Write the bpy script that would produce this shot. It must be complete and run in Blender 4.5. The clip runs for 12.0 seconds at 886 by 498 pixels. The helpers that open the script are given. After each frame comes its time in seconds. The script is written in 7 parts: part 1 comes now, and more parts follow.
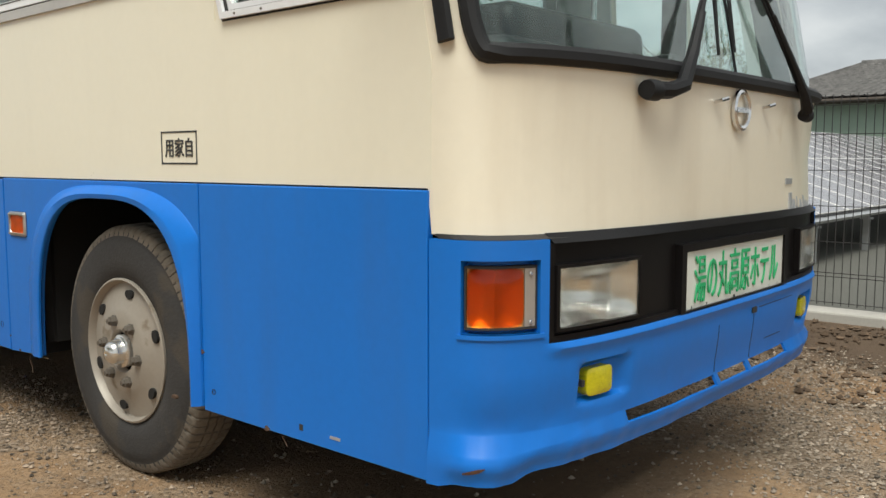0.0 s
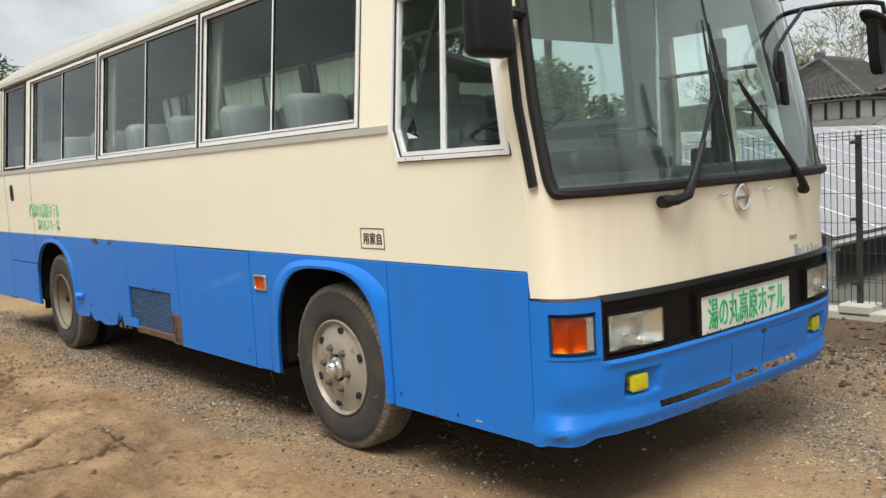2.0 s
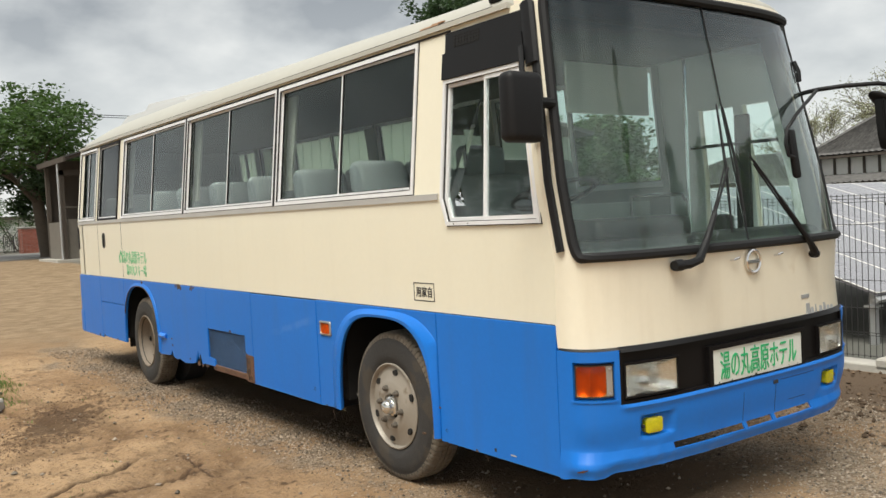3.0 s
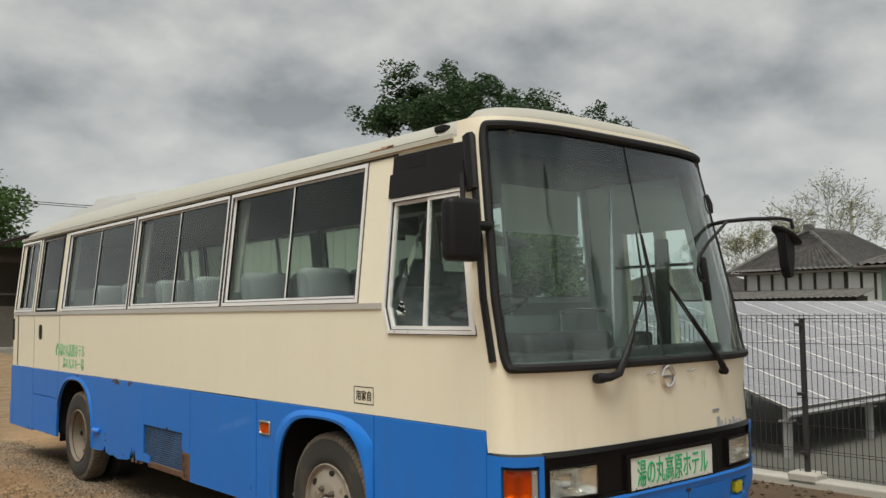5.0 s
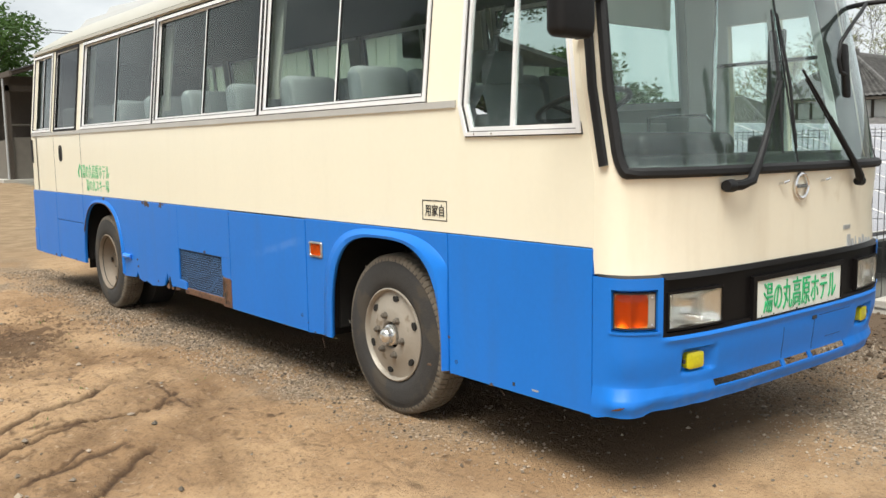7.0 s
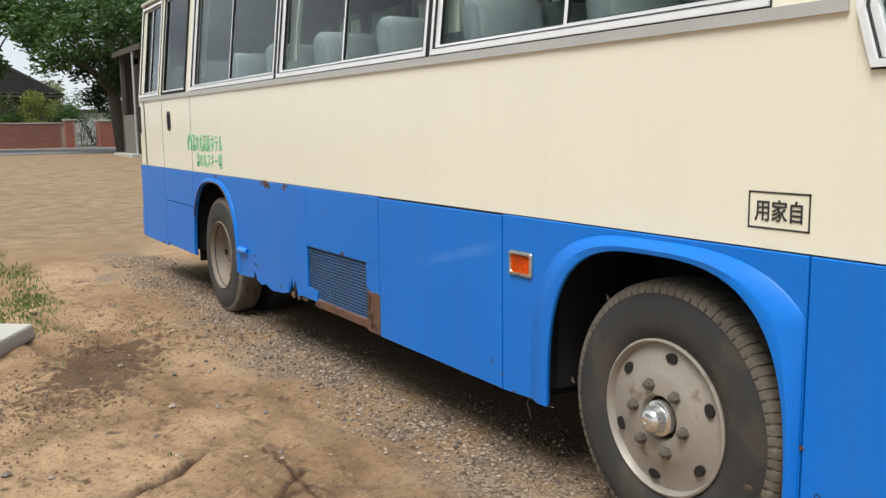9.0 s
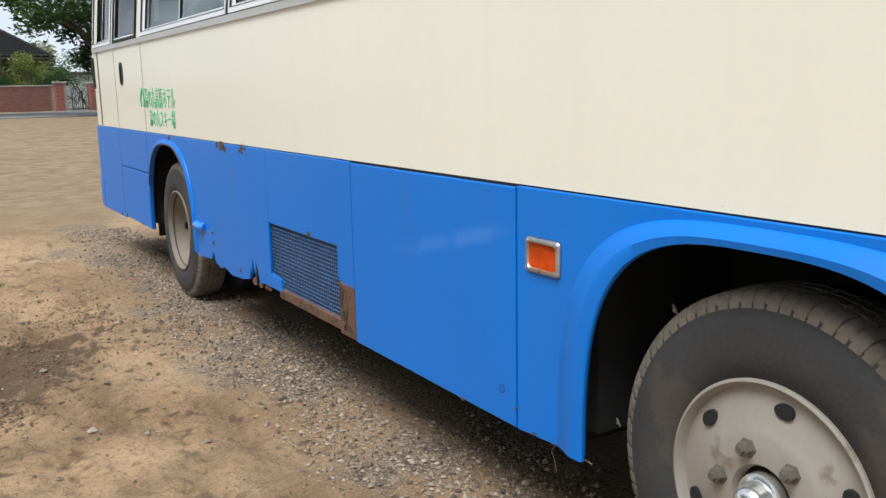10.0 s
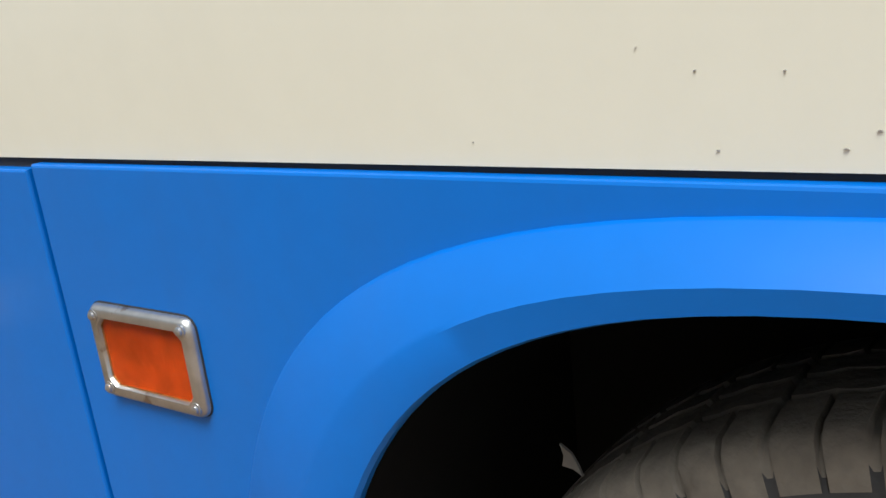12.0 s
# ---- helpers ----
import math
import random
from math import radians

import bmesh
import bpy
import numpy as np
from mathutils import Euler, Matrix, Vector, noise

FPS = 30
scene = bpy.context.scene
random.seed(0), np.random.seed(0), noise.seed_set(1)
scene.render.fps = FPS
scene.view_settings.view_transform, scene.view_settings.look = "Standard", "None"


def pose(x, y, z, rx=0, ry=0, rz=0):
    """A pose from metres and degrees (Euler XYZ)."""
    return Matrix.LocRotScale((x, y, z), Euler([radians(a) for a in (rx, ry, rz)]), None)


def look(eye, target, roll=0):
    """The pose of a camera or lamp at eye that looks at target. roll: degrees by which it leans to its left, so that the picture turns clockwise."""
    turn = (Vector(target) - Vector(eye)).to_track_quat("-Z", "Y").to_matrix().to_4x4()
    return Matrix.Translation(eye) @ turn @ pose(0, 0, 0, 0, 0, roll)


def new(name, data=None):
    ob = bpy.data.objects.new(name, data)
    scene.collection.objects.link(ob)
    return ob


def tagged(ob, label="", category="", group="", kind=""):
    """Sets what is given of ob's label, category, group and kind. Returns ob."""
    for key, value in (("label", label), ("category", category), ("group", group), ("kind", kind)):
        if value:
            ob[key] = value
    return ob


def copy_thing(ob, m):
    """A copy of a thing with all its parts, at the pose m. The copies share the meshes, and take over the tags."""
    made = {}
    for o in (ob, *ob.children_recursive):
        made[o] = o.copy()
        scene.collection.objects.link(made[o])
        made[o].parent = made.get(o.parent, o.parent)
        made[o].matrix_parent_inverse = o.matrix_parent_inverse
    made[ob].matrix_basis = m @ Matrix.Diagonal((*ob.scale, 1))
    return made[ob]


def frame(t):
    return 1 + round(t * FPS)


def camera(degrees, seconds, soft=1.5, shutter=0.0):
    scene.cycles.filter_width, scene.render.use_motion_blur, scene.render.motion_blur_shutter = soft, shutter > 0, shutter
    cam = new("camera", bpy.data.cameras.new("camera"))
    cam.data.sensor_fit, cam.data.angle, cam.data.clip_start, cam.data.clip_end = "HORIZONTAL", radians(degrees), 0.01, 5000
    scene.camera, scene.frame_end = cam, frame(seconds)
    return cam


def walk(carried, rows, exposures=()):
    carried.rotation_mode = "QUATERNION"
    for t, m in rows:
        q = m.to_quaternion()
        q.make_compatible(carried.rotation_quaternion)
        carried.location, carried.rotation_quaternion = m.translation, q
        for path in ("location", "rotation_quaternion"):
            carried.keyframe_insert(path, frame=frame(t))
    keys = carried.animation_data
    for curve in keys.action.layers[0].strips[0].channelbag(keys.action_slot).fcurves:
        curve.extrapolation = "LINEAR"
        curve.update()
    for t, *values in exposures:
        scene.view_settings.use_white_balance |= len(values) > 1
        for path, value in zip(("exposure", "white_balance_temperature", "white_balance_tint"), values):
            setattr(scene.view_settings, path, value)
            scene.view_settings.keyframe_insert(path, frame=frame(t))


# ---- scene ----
cam = camera(53.9, 12.0)
PATH = [
    (0, (-1.521, -1.352, 1.115), (-0.014, -0.052, 0.914), 0.0),
    (0.5, (-1.814, -1.467, 1.237), (-0.618, 0.13, 1.095), -4.9),
    (1, (-2.147, -1.687, 1.353), (-0.906, -0.12, 1.275), 3.3),
    (1.5, (-2.323, -1.996, 1.462), (-1.007, -0.509, 1.224), -1.9),
    (2, (-2.463, -2.4, 1.494), (-1.178, -0.88, 1.301), -3.4),
    (2.5, (-2.672, -2.705, 1.567), (-1.419, -1.152, 1.429), -3.3),
    (2.7, (-2.695, -2.79, 1.573), (-1.486, -1.202, 1.452), -3.5),
    (4.3, (-2.976, -3.135, 1.679), (-1.783, -1.535, 1.812), -1.3),
    (4.5, (-2.983, -3.146, 1.672), (-1.752, -1.579, 1.843), -1.0),
    (5, (-2.961, -3.15, 1.634), (-1.665, -1.634, 1.778), -0.7),
    (5.5, (-2.989, -3.128, 1.57), (-1.724, -1.579, 1.575), -1.6),
    (6, (-2.905, -3.038, 1.528), (-1.719, -1.43, 1.44), -1.6),
    (6.5, (-2.776, -2.786, 1.485), (-1.591, -1.182, 1.332), 0.0),
    (7, (-2.706, -2.356, 1.473), (-1.454, -0.814, 1.239), -0.9),
    (7.5, (-2.527, -1.862, 1.423), (-1.371, -0.246, 1.192), -1.5),
    (7.7, (-2.469, -1.7, 1.431), (-1.372, -0.044, 1.202), -1.5),
    (9.3, (-1.834, -0.196, 1.371), (-0.802, 1.491, 1.072), -0.5),
    (9.5, (-1.732, -0.025, 1.355), (-0.677, 1.643, 1.031), -0.8),
    (10, (-1.421, 0.365, 1.317), (-0.402, 2.047, 0.952), -1.1),
    (10.5, (-1.137, 0.766, 1.285), (-0.069, 2.411, 0.892), -2.5),
    (11, (-0.848, 1.042, 1.24), (0.326, 2.603, 0.808), -3.2),
    (11.5, (-0.614, 1.28, 1.217), (0.742, 2.669, 0.735), -3.3),
    (12, (-0.464, 1.515, 1.162), (1.103, 2.619, 0.593), -6.6),
]
EXPOSURES = [
    (0.0, -0.17, 6280, 5), (0.5, -0.13, 6250, 5), (1.0, -0.09, 6220, 6), (2.5, 0.06, 6350, 6), (4.5, -0.4, 6600, 5), (5.0, -0.45, 6560, 5), (5.5, -0.09, 6480, 5), (6.0, 0.19, 6380, 6),
    (6.5, 0.28, 6430, 6), (7.0, 0.31, 6320, 6), (7.5, 0.02, 6180, 6), (9.5, 0.05, 5840, 6), (10.5, 0.1, 5580, 6), (11.5, 0.0, 5590, 6), (12.0, -0.14, 5720, 6),
]
walk(cam, [(t, look(eye, target, roll)) for t, eye, target, roll in PATH], EXPOSURES)

# ---- world, sun ----
SUN_EL, SUN_AZ = 62.0, 242.0
world = bpy.data.worlds.new("sky")
scene.world = world
world.use_nodes = True
wn, wl = world.node_tree.nodes, world.node_tree.links
wn.clear()
w_out, w_bg = wn.new("ShaderNodeOutputWorld"), wn.new("ShaderNodeBackground")
w_sky = wn.new("ShaderNodeTexSky")
w_sky.sky_type, w_sky.sun_disc = "NISHITA", False
w_sky.sun_elevation, w_sky.sun_rotation = radians(SUN_EL), radians(SUN_AZ)
w_co, w_sep = wn.new("ShaderNodeTexCoord"), wn.new("ShaderNodeSeparateXYZ")
wl.new(w_co.outputs["Generated"], w_sep.inputs[0])


def wmath(op, a, b=None):
    n = wn.new("ShaderNodeMath")
    n.operation = op
    for i, v in enumerate((a, b)):
        if v is None:
            continue
        if isinstance(v, (int, float)):
            n.inputs[i].default_value = v
        else:
            wl.new(v, n.inputs[i])
    return n.outputs[0]


# Cloud layer: the direction is carried to a flat layer overhead, so that clouds flatten to the horizon.
w_h = wmath("ADD", wmath("MAXIMUM", w_sep.outputs["Z"], 0.0), 0.42)
w_comb = wn.new("ShaderNodeCombineXYZ")
wl.new(wmath("DIVIDE", w_sep.outputs["X"], w_h), w_comb.inputs[0])
wl.new(wmath("DIVIDE", w_sep.outputs["Y"], w_h), w_comb.inputs[1])
w_big, w_fine = wn.new("ShaderNodeTexNoise"), wn.new("ShaderNodeTexNoise")
for n, s, d, r in ((w_big, 1.25, 4.0, 0.45), (w_fine, 4.2, 6.0, 0.50)):
    n.inputs["Scale"].default_value, n.inputs["Detail"].default_value, n.inputs["Roughness"].default_value = s, d, r
    n.inputs["Distortion"].default_value = 0.0
    wl.new(w_comb.outputs[0], n.inputs["Vector"])
w_mixn = wmath("ADD", wmath("MULTIPLY", w_big.outputs["Fac"], 0.60), wmath("MULTIPLY", w_fine.outputs["Fac"], 0.40))
w_ramp = wn.new("ShaderNodeValToRGB")
w_ramp.color_ramp.elements[0].position, w_ramp.color_ramp.elements[0].color = 0.375, (0.30, 0.315, 0.345, 1)
w_ramp.color_ramp.elements[1].position, w_ramp.color_ramp.elements[1].color = 0.54, (1.02, 0.99, 0.96, 1)
e = w_ramp.color_ramp.elements.new(0.455)
e.color = (0.66, 0.66, 0.665, 1)
wl.new(w_mixn, w_ramp.inputs[0])
# Towards the horizon the layer thins to an even pale haze.
w_low = wn.new("ShaderNodeMapRange")
w_low.interpolation_type = "SMOOTHSTEP"
w_low.inputs["From Min"].default_value, w_low.inputs["From Max"].default_value = 0.36, 0.03
w_low.inputs["To Max"].default_value = 0.65
wl.new(w_sep.outputs["Z"], w_low.inputs["Value"])
w_haze = wn.new("ShaderNodeMixRGB")
wl.new(w_low.outputs[0], w_haze.inputs[0])
wl.new(w_ramp.outputs[0], w_haze.inputs[1])
w_haze.inputs[2].default_value = (0.82, 0.82, 0.82, 1)
w_skyd = wn.new("ShaderNodeMixRGB")
w_skyd.blend_type = "MULTIPLY"
w_skyd.inputs[0].default_value, w_skyd.inputs[2].default_value = 1.0, (0.10, 0.10, 0.10, 1)
wl.new(w_sky.outputs[0], w_skyd.inputs[1])
w_mix = wn.new("ShaderNodeMixRGB")
w_mix.inputs[0].default_value = 0.88
wl.new(w_skyd.outputs[0], w_mix.inputs[1])
wl.new(w_haze.outputs[0], w_mix.inputs[2])
wl.new(w_mix.outputs[0], w_bg.inputs["Color"])
w_bg.inputs["Strength"].default_value = 0.98
wl.new(w_bg.outputs[0], w_out.inputs["Surface"])

sun_data = bpy.data.lights.new("sun", "SUN")
sun_data.energy, sun_data.angle, sun_data.color = 4.3, radians(32), (1.0, 0.95, 0.87)
sun = new("sun", sun_data)
sun.rotation_euler = (radians(90 - SUN_EL), 0, radians(180 - SUN_AZ))

# ---- materials ----


def mat(name, color, rough=0.5, metal=0.0, var=0.12, scale=6.0, fine=60.0, bump=0.0, bump_scale=120.0, spots=None, spot_scale=3.0,
        spot_cut=0.62, coat=0.0, stretch=None, island=0.0, rough_var=0.1, obj_random=0.0, spec=0.5, streak=None, streak_amount=0.3):
    """A procedural material: two scales of variation, optional spots of a second colour, fine relief."""
    m = bpy.data.materials.new(name)
    m.use_nodes = True
    N, L = m.node_tree.nodes, m.node_tree.links
    b = N["Principled BSDF"]
    b.inputs["Metallic"].default_value = metal
    b.inputs["Coat Weight"].default_value = coat
    b.inputs["Specular IOR Level"].default_value = spec
    b.inputs["Coat Roughness"].default_value = 0.12
    co = N.new("ShaderNodeTexCoord")
    vec = co.outputs["Object"]
    if stretch:
        mp = N.new("ShaderNodeMapping")
        mp.inputs["Scale"].default_value = stretch
        L.new(vec, mp.inputs["Vector"])
        vec = mp.outputs[0]

    def noise_at(s, d=5.0):
        n = N.new("ShaderNodeTexNoise")
        n.inputs["Scale"].default_value, n.inputs["Detail"].default_value = s, d
        L.new(vec, n.inputs["Vector"])
        return n.outputs["Fac"]

    def op(kind, a, c):
        n = N.new("ShaderNodeMath")
        n.operation = kind
        for i, v in enumerate((a, c)):
            if isinstance(v, (int, float)):
                n.inputs[i].default_value = v
            else:
                L.new(v, n.inputs[i])
        return n.outputs[0]
    big, small = noise_at(scale), noise_at(fine)
    f = op("ADD", op("MULTIPLY", op("SUBTRACT", big, 0.5), 2.0 * var), op("MULTIPLY", op("SUBTRACT", small, 0.5), 1.2 * var))
    if island:
        g = N.new("ShaderNodeNewGeometry")
        f = op("ADD", f, op("MULTIPLY", op("SUBTRACT", g.outputs["Random Per Island"], 0.5), 2 * island))
    if obj_random:
        g = N.new("ShaderNodeObjectInfo")
        f = op("ADD", f, op("MULTIPLY", op("SUBTRACT", g.outputs["Random"], 0.5), 2 * obj_random))
    f = op("ADD", f, 1.0)
    mul = N.new("ShaderNodeVectorMath")
    mul.operation = "SCALE"
    mul.inputs[0].default_value = color[:3]
    L.new(f, mul.inputs["Scale"])
    col = mul.outputs[0]
    if spots:
        s = noise_at(spot_scale, 8.0)
        r = N.new("ShaderNodeMapRange")
        r.inputs["From Min"].default_value, r.inputs["From Max"].default_value = spot_cut, spot_cut + 0.06
        L.new(s, r.inputs["Value"])
        mx = N.new("ShaderNodeMixRGB")
        L.new(r.outputs[0], mx.inputs[0])
        L.new(col, mx.inputs[1])
        mx.inputs[2].default_value = (*spots[:3], 1)
        col = mx.outputs[0]
    if streak:
        # dirt washed down in thin runs
        mp2, ns, mr2, mx2 = N.new("ShaderNodeMapping"), N.new("ShaderNodeTexNoise"), N.new("ShaderNodeMapRange"), N.new("ShaderNodeMixRGB")
        mp2.inputs["Scale"].default_value = (5.0, 5.0, 0.55)
        ns.inputs["Scale"].default_value, ns.inputs["Detail"].default_value = 1.6, 7.0
        L.new(co.outputs["Object"], mp2.inputs["Vector"])
        L.new(mp2.outputs[0], ns.inputs["Vector"])
        mr2.inputs["From Min"].default_value, mr2.inputs["From Max"].default_value, mr2.inputs["To Max"].default_value = 0.50, 0.78, streak_amount
        L.new(ns.outputs["Fac"], mr2.inputs["Value"])
        L.new(mr2.outputs[0], mx2.inputs[0])
        L.new(col, mx2.inputs[1])
        mx2.inputs[2].default_value = (*streak[:3], 1)
        col = mx2.outputs[0]
    L.new(col, b.inputs["Base Color"])
    L.new(op("ADD", op("MULTIPLY", op("SUBTRACT", big, 0.5), 2 * rough_var), rough), b.inputs["Roughness"])
    if bump:
        bp = N.new("ShaderNodeBump")
        bp.inputs["Strength"].default_value, bp.inputs["Distance"].default_value = bump, 0.01
        L.new(noise_at(bump_scale, 6.0), bp.inputs["Height"])
        L.new(bp.outputs[0], b.inputs["Normal"])
    return m


def glass(name, tint, rough=0.0, ior=1.5, dust=0.0):
    m = bpy.data.materials.new(name)
    m.use_nodes = True
    b = m.node_tree.nodes["Principled BSDF"]
    b.inputs["Base Color"].default_value = (*tint, 1)
    b.inputs["Transmission Weight"].default_value = 1.0
    b.inputs["Roughness"].default_value, b.inputs["IOR"].default_value = rough, ior
    if dust:
        # a thin, uneven film of dust
        N, L = m.node_tree.nodes, m.node_tree.links
        df, mx, nz = N.new("ShaderNodeBsdfDiffuse"), N.new("ShaderNodeMixShader"), N.new("ShaderNodeTexNoise")
        df.inputs["Color"].default_value = (0.49, 0.55, 0.52, 1)
        co, mr, mp = N.new("ShaderNodeTexCoord"), N.new("ShaderNodeMapRange"), N.new("ShaderNodeMapping")
        mp.inputs["Scale"].default_value = (3.0, 3.0, 0.8)
        nz.inputs["Scale"].default_value, nz.inputs["Detail"].default_value = 1.6, 6.0
        L.new(co.outputs["Object"], mp.inputs["Vector"])
        L.new(mp.outputs[0], nz.inputs["Vector"])
        mr.inputs["From Min"].default_value, mr.inputs["From Max"].default_value = 0.35, 0.7
        mr.inputs["To Min"].default_value, mr.inputs["To Max"].default_value = dust * 0.35, dust
        L.new(nz.outputs["Fac"], mr.inputs["Value"])
        L.new(mr.outputs[0], mx.inputs[0])
        L.new(b.outputs[0], mx.inputs[1])
        L.new(df.outputs[0], mx.inputs[2])
        L.new(mx.outputs[0], N["Material Output"].inputs["Surface"])
    return m


CREAM = mat("cream_paint", (0.81, 0.760, 0.615), 0.36, var=0.035, scale=1.3, fine=30, coat=0.25, rough_var=0.08, bump=0.02, bump_scale=14, spots=(0.74, 0.67, 0.52), spot_scale=1.7, spot_cut=0.70, streak=(0.50, 0.42, 0.30), streak_amount=0.05)
NOSE = mat("stained_cream_paint", (0.82, 0.755, 0.61), 0.36, var=0.045, scale=1.3, fine=30, coat=0.25, rough_var=0.08, bump=0.02, bump_scale=14, spots=(0.72, 0.64, 0.49), spot_scale=2.6, spot_cut=0.66, streak=(0.46, 0.35, 0.22), streak_amount=0.20)
BLUE = mat("blue_paint", (0.010, 0.158, 0.59), 0.40, spec=0.36, var=0.09, scale=1.6, fine=40, coat=0.06, rough_var=0.10, bump=0.10, bump_scale=2.2, streak=(0.06, 0.12, 0.26), streak_amount=0.16)


def pale_smear(m, a, b, wide):
    """A pale smear along a line (y, z) on the side."""
    N, L = m.node_tree.nodes, m.node_tree.links
    co, sp, nz = N.new("ShaderNodeTexCoord"), N.new("ShaderNodeSeparateXYZ"), N.new("ShaderNodeTexNoise")
    L.new(co.outputs["Object"], sp.inputs[0])
    L.new(co.outputs["Object"], nz.inputs["Vector"])
    nz.inputs["Scale"].default_value, nz.inputs["Detail"].default_value = 7.0, 5.0

    def op(kind, p, q):
        n = N.new("ShaderNodeMath")
        n.operation = kind
        for i, v in enumerate((p, q)):
            if isinstance(v, (int, float)):
                n.inputs[i].default_value = v
            else:
                L.new(v, n.inputs[i])
        return n.outputs[0]

    def rng(v, lo, hi):
        n = N.new("ShaderNodeMapRange")
        n.interpolation_type = "SMOOTHSTEP"
        n.inputs["From Min"].default_value, n.inputs["From Max"].default_value = lo, hi
        L.new(v, n.inputs["Value"])
        return n.outputs[0]
    k = (b[1] - a[1]) / (b[0] - a[0])
    line = op("ADD", op("MULTIPLY", op("SUBTRACT", sp.outputs["Y"], a[0]), k), a[1])
    d = op("ABSOLUTE", op("SUBTRACT", op("SUBTRACT", sp.outputs["Z"], line), op("MULTIPLY", op("SUBTRACT", nz.outputs["Fac"], 0.5), 0.05)), 0.0)
    f = op("MULTIPLY", rng(d, wide, wide * 0.2), op("MULTIPLY", rng(sp.outputs["Y"], a[0], a[0] - 0.5), rng(sp.outputs["Y"], b[0] - 0.05, b[0] + 0.15)))
    f = op("MULTIPLY", op("MULTIPLY", f, rng(nz.outputs["Fac"], 0.20, 0.55)), 0.13)
    bs = N["Principled BSDF"].inputs["Base Color"]
    mx = N.new("ShaderNodeMixRGB")
    L.new(bs.links[0].from_socket, mx.inputs[1])
    mx.inputs[2].default_value = (0.28, 0.44, 0.76, 1)
    L.new(f, mx.inputs[0])
    L.new(mx.outputs[0], bs)
    return m


BLUE_SMEARED = pale_smear(mat("smeared_blue_paint", (0.010, 0.158, 0.59), 0.40, spec=0.36, var=0.09, scale=1.6, fine=40, coat=0.06, rough_var=0.10, bump=0.10, bump_scale=2.2, streak=(0.06, 0.12, 0.26), streak_amount=0.16), (3.15, 0.735), (2.33, 0.915), 0.036)
FLARE = mat("flare_blue_paint", (0.05, 0.24, 0.78), 0.34, var=0.05, scale=2.0, fine=30, coat=0.3)
MESH_BLUE = mat("worn_blue_mesh_paint", (0.10, 0.22, 0.46), 0.5, var=0.4, scale=7, fine=40, spots=(0.16, 0.13, 0.10), spot_scale=14, spot_cut=0.70)
GAP = mat("dark_gap", (0.03, 0.028, 0.026), 0.8, var=0.2)
BLACK = mat("black_plastic", (0.012, 0.012, 0.013), 0.50, var=0.2, scale=5, fine=80, bump=0.05, spec=0.22)
GRILLE = mat("black_grille_paint", (0.008, 0.007, 0.007), 0.35, var=0.2, scale=5, fine=80, spec=0.14)
RUBBER = mat("black_rubber", (0.015, 0.015, 0.016), 0.6, var=0.2, scale=8, spec=0.25)
TYRE = mat("tyre_rubber", (0.036, 0.034, 0.0325), 0.85, var=0.35, scale=5, fine=70, bump=0.25, bump_scale=90, spots=(0.056, 0.047, 0.037), spot_scale=5, spot_cut=0.55)
TREAD = mat("dusty_tread_rubber", (0.150, 0.127, 0.099), 0.9, var=0.6, scale=8, fine=70, bump=0.3, bump_scale=90)
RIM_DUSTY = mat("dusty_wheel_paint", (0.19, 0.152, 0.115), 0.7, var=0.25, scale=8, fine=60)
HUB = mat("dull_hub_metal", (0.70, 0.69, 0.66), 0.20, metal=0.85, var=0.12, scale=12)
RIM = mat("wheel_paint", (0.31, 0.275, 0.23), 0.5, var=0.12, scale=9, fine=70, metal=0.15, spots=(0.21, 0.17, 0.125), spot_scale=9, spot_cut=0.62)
RIM_DARK = mat("dark_wheel_steel", (0.13, 0.112, 0.092), 0.6, var=0.3, scale=20, metal=0.3)
ALU = mat("window_aluminium", (0.77, 0.77, 0.78), 0.42, metal=0.08, var=0.08, scale=10, fine=90)
SILL = mat("dull_sill_aluminium", (0.50, 0.49, 0.47), 0.5, metal=0.2, var=0.12, scale=4, fine=50)
CHROME = mat("chrome", (0.75, 0.75, 0.76), 0.16, metal=1.0, var=0.05)
STEEL = mat("galvanised_steel", (0.55, 0.56, 0.57), 0.45, metal=0.7, var=0.15, scale=14)
RUST = mat("rusted_steel", (0.125, 0.062, 0.034), 0.85, var=0.45, scale=14, fine=90, bump=0.6, bump_scale=70, spots=(0.06, 0.03, 0.02), spot_scale=20, spot_cut=0.55)
STAIN = mat("yellow_brown_rust_stain", (0.22, 0.17, 0.085), 0.8, var=0.45, scale=40, fine=120, bump=0.2)
RUST_DARK = mat("dark_rust", (0.085, 0.050, 0.030), 0.85, var=0.5, scale=30, fine=120, bump=0.5, bump_scale=90)
YELLOW = mat("yellow_lens", (0.52, 0.47, 0.004), 0.2, var=0.4, scale=22, fine=140, bump=0.25, bump_scale=160, coat=0.5)
REFLECTOR = mat("lamp_reflector", (0.80, 0.80, 0.76), 0.20, metal=0.9, var=0.12, scale=18, fine=60, bump=0.06, bump_scale=26)
AMBER_BOWL = mat("amber_lamp_reflector", (0.40, 0.25, 0.12), 0.34, metal=0.5, var=0.15, scale=14, fine=60, bump=0.1, bump_scale=40)
SMOKE = mat("grey_lens", (0.30, 0.27, 0.24), 0.2, var=0.1, coat=0.5)
AMBER = glass("amber_lens_glass", (0.92, 0.24, 0.016), 0.06, 1.4)
MARKER_BACK = mat("orange_lamp_backing", (0.42, 0.19, 0.075), 0.45, var=0.7, scale=26, fine=60, metal=0.1)
